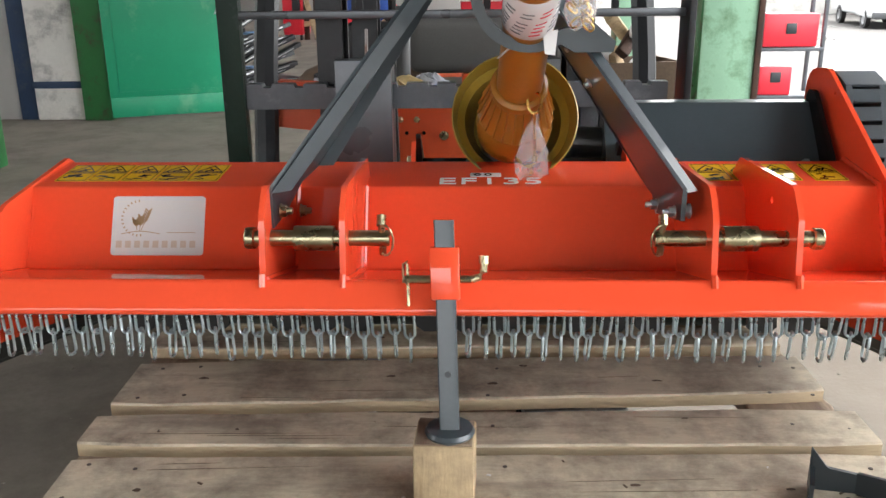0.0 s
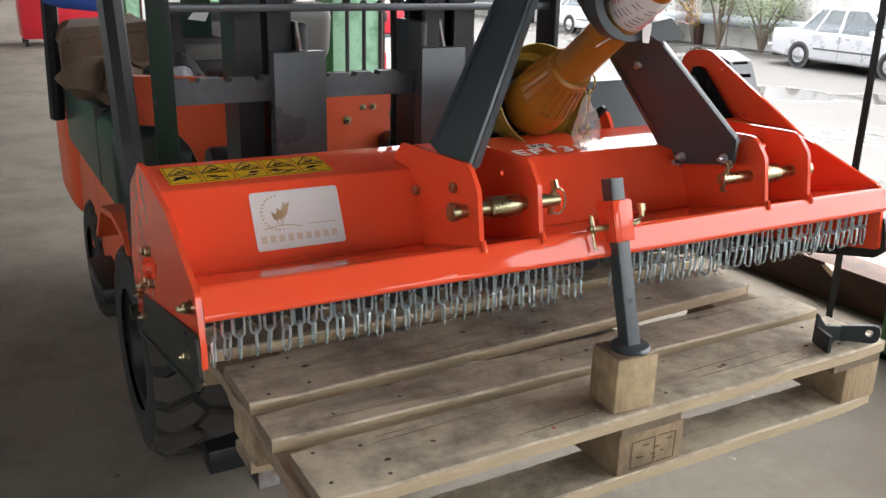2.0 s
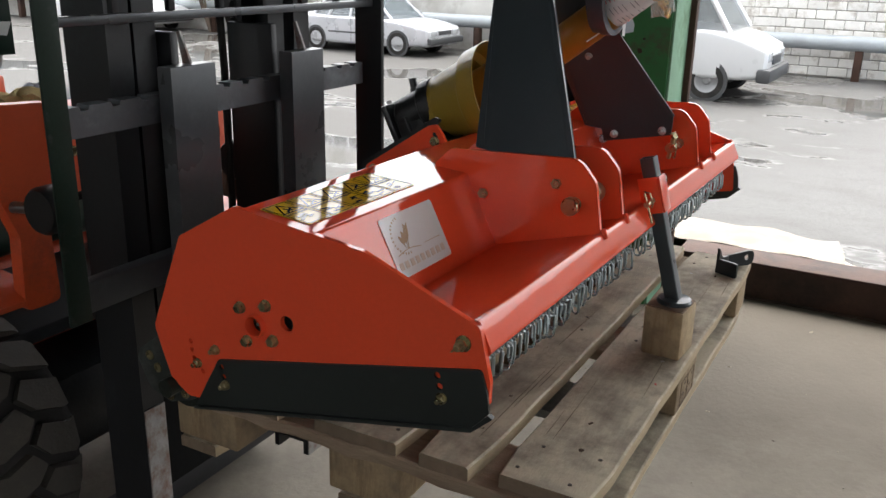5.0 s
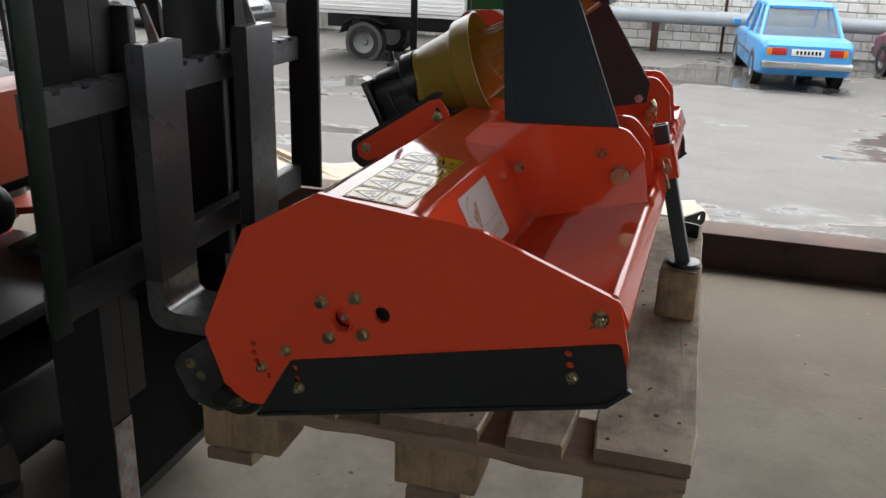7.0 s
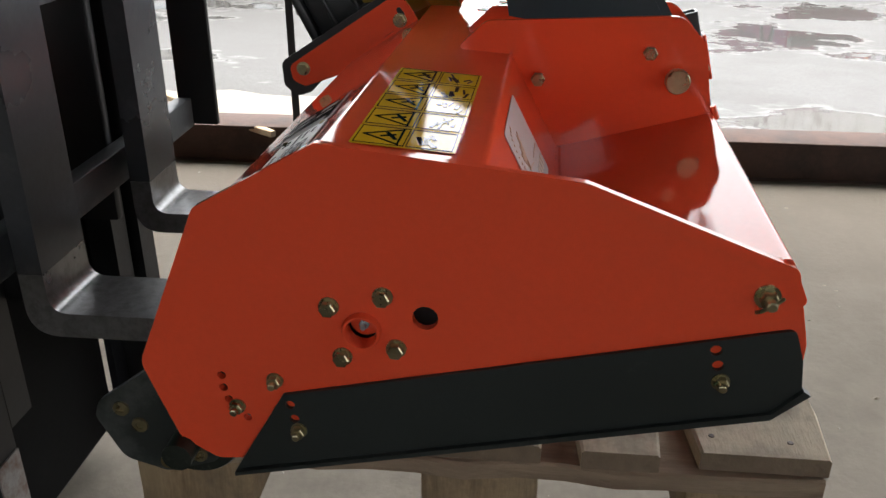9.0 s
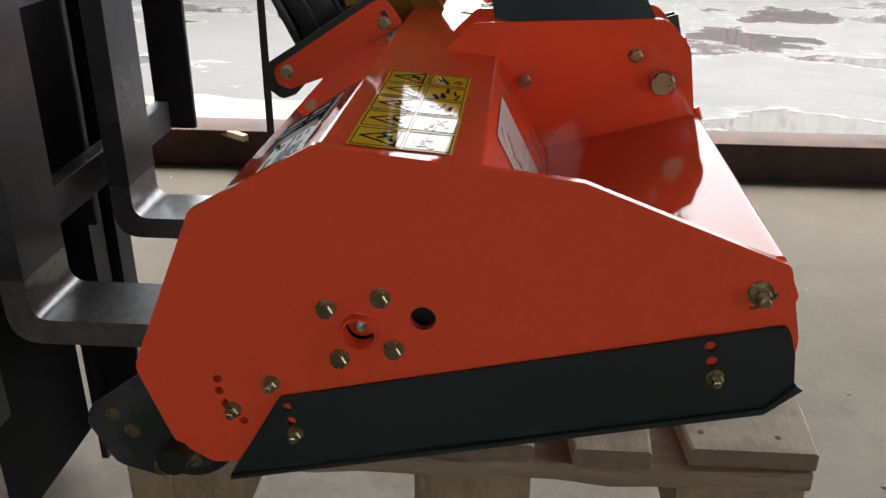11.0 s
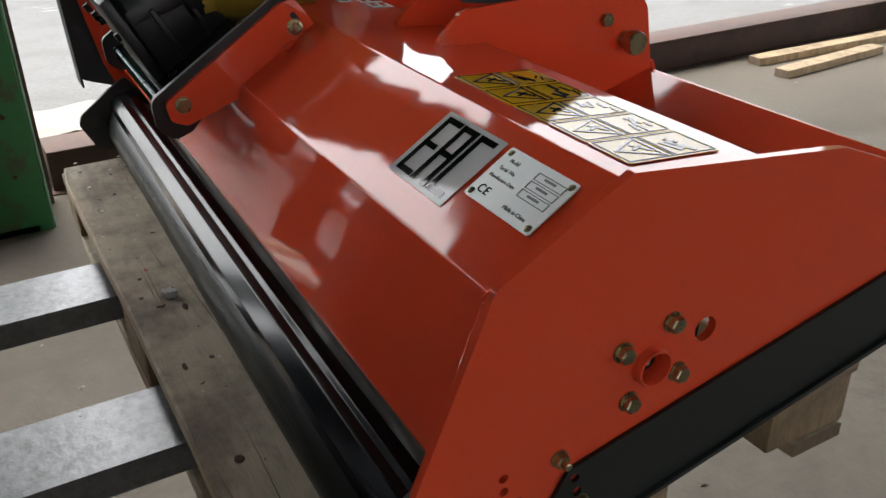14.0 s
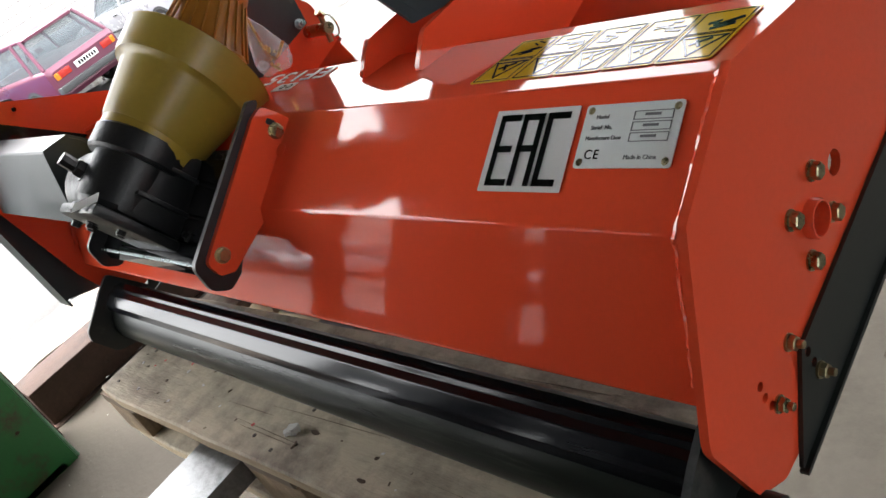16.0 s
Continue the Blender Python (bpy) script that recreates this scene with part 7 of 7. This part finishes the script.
TARP = material("grey_tarpaulin", (0.72, 0.74, 0.72), 0.6, 0, 0.08, 1.5, 20, 0.2)
part("bed", box(-1.1, 2.0, -1.0, 1.0, 0.86, 1.28, 0.02), WHITE_PAINT, truck, "pale ribbed dropside body")
for k in range(5):
    part("bed_rib", box(-1.1, 2.0, -1.012, 1.012, 0.92 + 0.075 * k, 0.935 + 0.075 * k, 0.003), GREY_INK if k == 0 else WHITE_PAINT, truck)
part("tarpaulin", crumpled(box(-1.08, 1.98, -0.98, 0.98, 1.281, 2.75, 0.08, 3), 0.02, 1.5, 1), TARP, truck, "grey tarpaulin cover")
part("chassis", box(-1.0, 3.2, -0.42, 0.42, 0.55, 0.80, 0.02), MAST_PAINT, truck)
van_cab(truck, 2.12, WHITE_CAR)
for s in (-1, 1):
    wheel_parts(truck, 0.0, s * 0.98, 0.34, 0.42, s)
    wheel_parts(truck, 3.15, s * 0.97, 0.34, 0.2, s)
    part("mudguard", sheet([(-0.48, 0.5), (-0.40, 0.70), (-0.2, 0.80), (0.2, 0.80), (0.42, 0.70)], -0.22, 0.22, 0.01, 0.06), MAST_PAINT, truck, m=pose(0, s * 0.80, 0) @ Matrix(((0, 1, 0, 0), (1, 0, 0, 0), (0, 0, 1, 0), (0, 0, 0, 1))))
van = thing("white_van", "white van with a grey bumper parked far across the yard", "van", pose(17.0, 37.0, YARD, 0, 0, -98))
part("box_body", box(-1.3, 2.1, -0.98, 0.98, 0.45, 2.3, 0.10, 3), WHITE_CAR, van)
van_cab(van, 2.11, WHITE_CAR)
for s in (-1, 1):
    wheel_parts(van, 0.0, s * 0.99, 0.34, 0.22, s)
    wheel_parts(van, 3.2, s * 0.97, 0.34, 0.2, s)

# ---- shrubs along the fence ----
BARK = material("grey_bark", (0.14, 0.11, 0.085), 0.9, 0, 0.25, 6, 60, 0.6)
LEAF = material("dusty_leaf", (0.075, 0.105, 0.035), 0.7, 0, 0.35, 4, 60)


def shrub(x, y, hgt, seed):
    rnd = random.Random(seed)
    t = thing("shrub", "scraggy leafy shrub growing against the fence", "shrub", pose(x, y, YARD))
    tips = []
    for k in range(7):
        a = rnd.uniform(0, 6.28)
        p = [Vector((0, 0, 0)), Vector((0.25 * math.cos(a), 0.25 * math.sin(a), hgt * 0.4)), Vector((0.6 * math.cos(a), 0.8 * math.sin(a), hgt * rnd.uniform(0.7, 1.0)))]
        bits = [rod(p[0], p[1], 0.05, 7, 0.032), rod(p[1], p[2], 0.032, 6, 0.010)]
        part("limb", join(*bits), BARK, t)
        tips += [p[1].lerp(p[2], s) for s in (0.35, 0.6, 0.85, 1.0)]
    vs, fs = [], []
    for q in tips:
        for _ in range(60):
            c = q + Vector((rnd.gauss(0, 0.28), rnd.gauss(0, 0.28), rnd.gauss(0, 0.22)))
            u = Vector((rnd.gauss(0, 1), rnd.gauss(0, 1), rnd.gauss(0, 1))).normalized()
            v = u.orthogonal().normalized()
            s = rnd.uniform(0.03, 0.06)
            i = len(vs)
            vs += [c - u * s, c + v * s * 0.5, c + u * s, c - v * s * 0.5]
            fs.append((i, i + 1, i + 2, i + 3))
    me = bpy.data.meshes.new("crown")
    me.from_pydata([tuple(v) for v in vs], [], fs)
    tagged(part("crown", me, LEAF, t), kind="stuff")


for k, (x, y, hgt) in enumerate(((18.9, 19.0, 2.6), (19.1, 20.2, 2.2), (18.9, 17.4, 1.9), (19.0, 30.5, 2.4), (19.1, -9.5, 2.2))):
    shrub(x, y, hgt, 300 + k)

# ---- the wall's bricks, last ----
rnd = random.Random(17)
brick_meshes = [finish(crumpled(box(0, 0.03, 0, 0.385, 0, 0.182, 0.012, 1), 0.006, 9, k)) for k in range(4)]
row, made = 0, 0
z = YARD + 0.02
while z < 2.35 and made < 296:
    y = -4.1 + (0.2 if row % 2 else 0.0)
    while y < 3.9 and made < 296:
        if rnd.random() > 0.03:
            part("brick", brick_meshes[rnd.randrange(4)], BRICK, wall, m=pose(WX + 0.004 + rnd.uniform(-0.008, 0.006), y, z))
            made += 1
        y += 0.40
    z += 0.20
    row += 1
rest = bmesh.new()
vs, fs = [], []
CUBE = [(0, 1, 3, 2), (4, 6, 7, 5), (0, 4, 5, 1), (2, 3, 7, 6), (0, 2, 6, 4), (1, 5, 7, 3)]


def add_brick(y, z):
    x = WX + 0.006 + rnd.uniform(-0.008, 0.008)
    i = len(vs)
    vs.extend([(x + a, y + b, z + c) for a in (0, 0.03) for b in (0, 0.385) for c in (0, 0.182)])
    fs.extend([tuple(i + k for k in f) for f in CUBE])


for r in range(19):
    z = YARD + 0.02 + 0.2 * r
    if z > 2.99:
        break
    y = -13.8 + (0.2 if r % 2 else 0)
    while y < 7.0:
        if not (-4.2 < y < 3.9 and r < row) and rnd.random() > 0.02:
            add_brick(y, z)
        y += 0.40
me = bpy.data.meshes.new("bricks_rest")
me.from_pydata(vs, [], fs)
tagged(part("bricks_rest", me, BRICK, wall), kind="stuff")
rest.free()

# muddy sand ramp heaped against the threshold
SAND = material("damp_beige_sand", (0.30, 0.262, 0.215), 0.9, 0, 0.2, 3, 40, 0.5, stain=(0.19, 0.165, 0.135), stain_amount=0.5, stain_scale=2.5, smudge=(0.22, 0.19, 0.155), smudge_scale=5)
bm = bmesh.new()
NX, NY = 16, 34
grid = []
for i in range(NX + 1):
    col = []
    for j in range(NY + 1):
        a, b = i / NX, j / NY
        x, y = 3.074 + 0.74 * a + 0.02 * math.sin(9 * b), 0.84 + 0.10 * a + 3.0 * b
        z = 0.186 - 0.09 * a ** 1.6 + 0.010 * math.sin(11 * y + 3 * x) * a + 0.008 * math.sin(23 * x + 5 * y) * a + 0.006 * math.sin(17 * y - 14 * x)
        if i == NX or j in (0, NY):
            z = -0.35
        col.append(bm.verts.new((x + (0.10 if i == NX else 0), y, z)))
    grid.append(col)
for i in range(NX):
    for j in range(NY):
        bm.faces.new((grid[i][j], grid[i + 1][j], grid[i + 1][j + 1], grid[i][j + 1]))
tagged(part("sand_ramp", bm, SAND), "damp beige sand ramp heaped outside the threshold", "ramp", kind="structure")
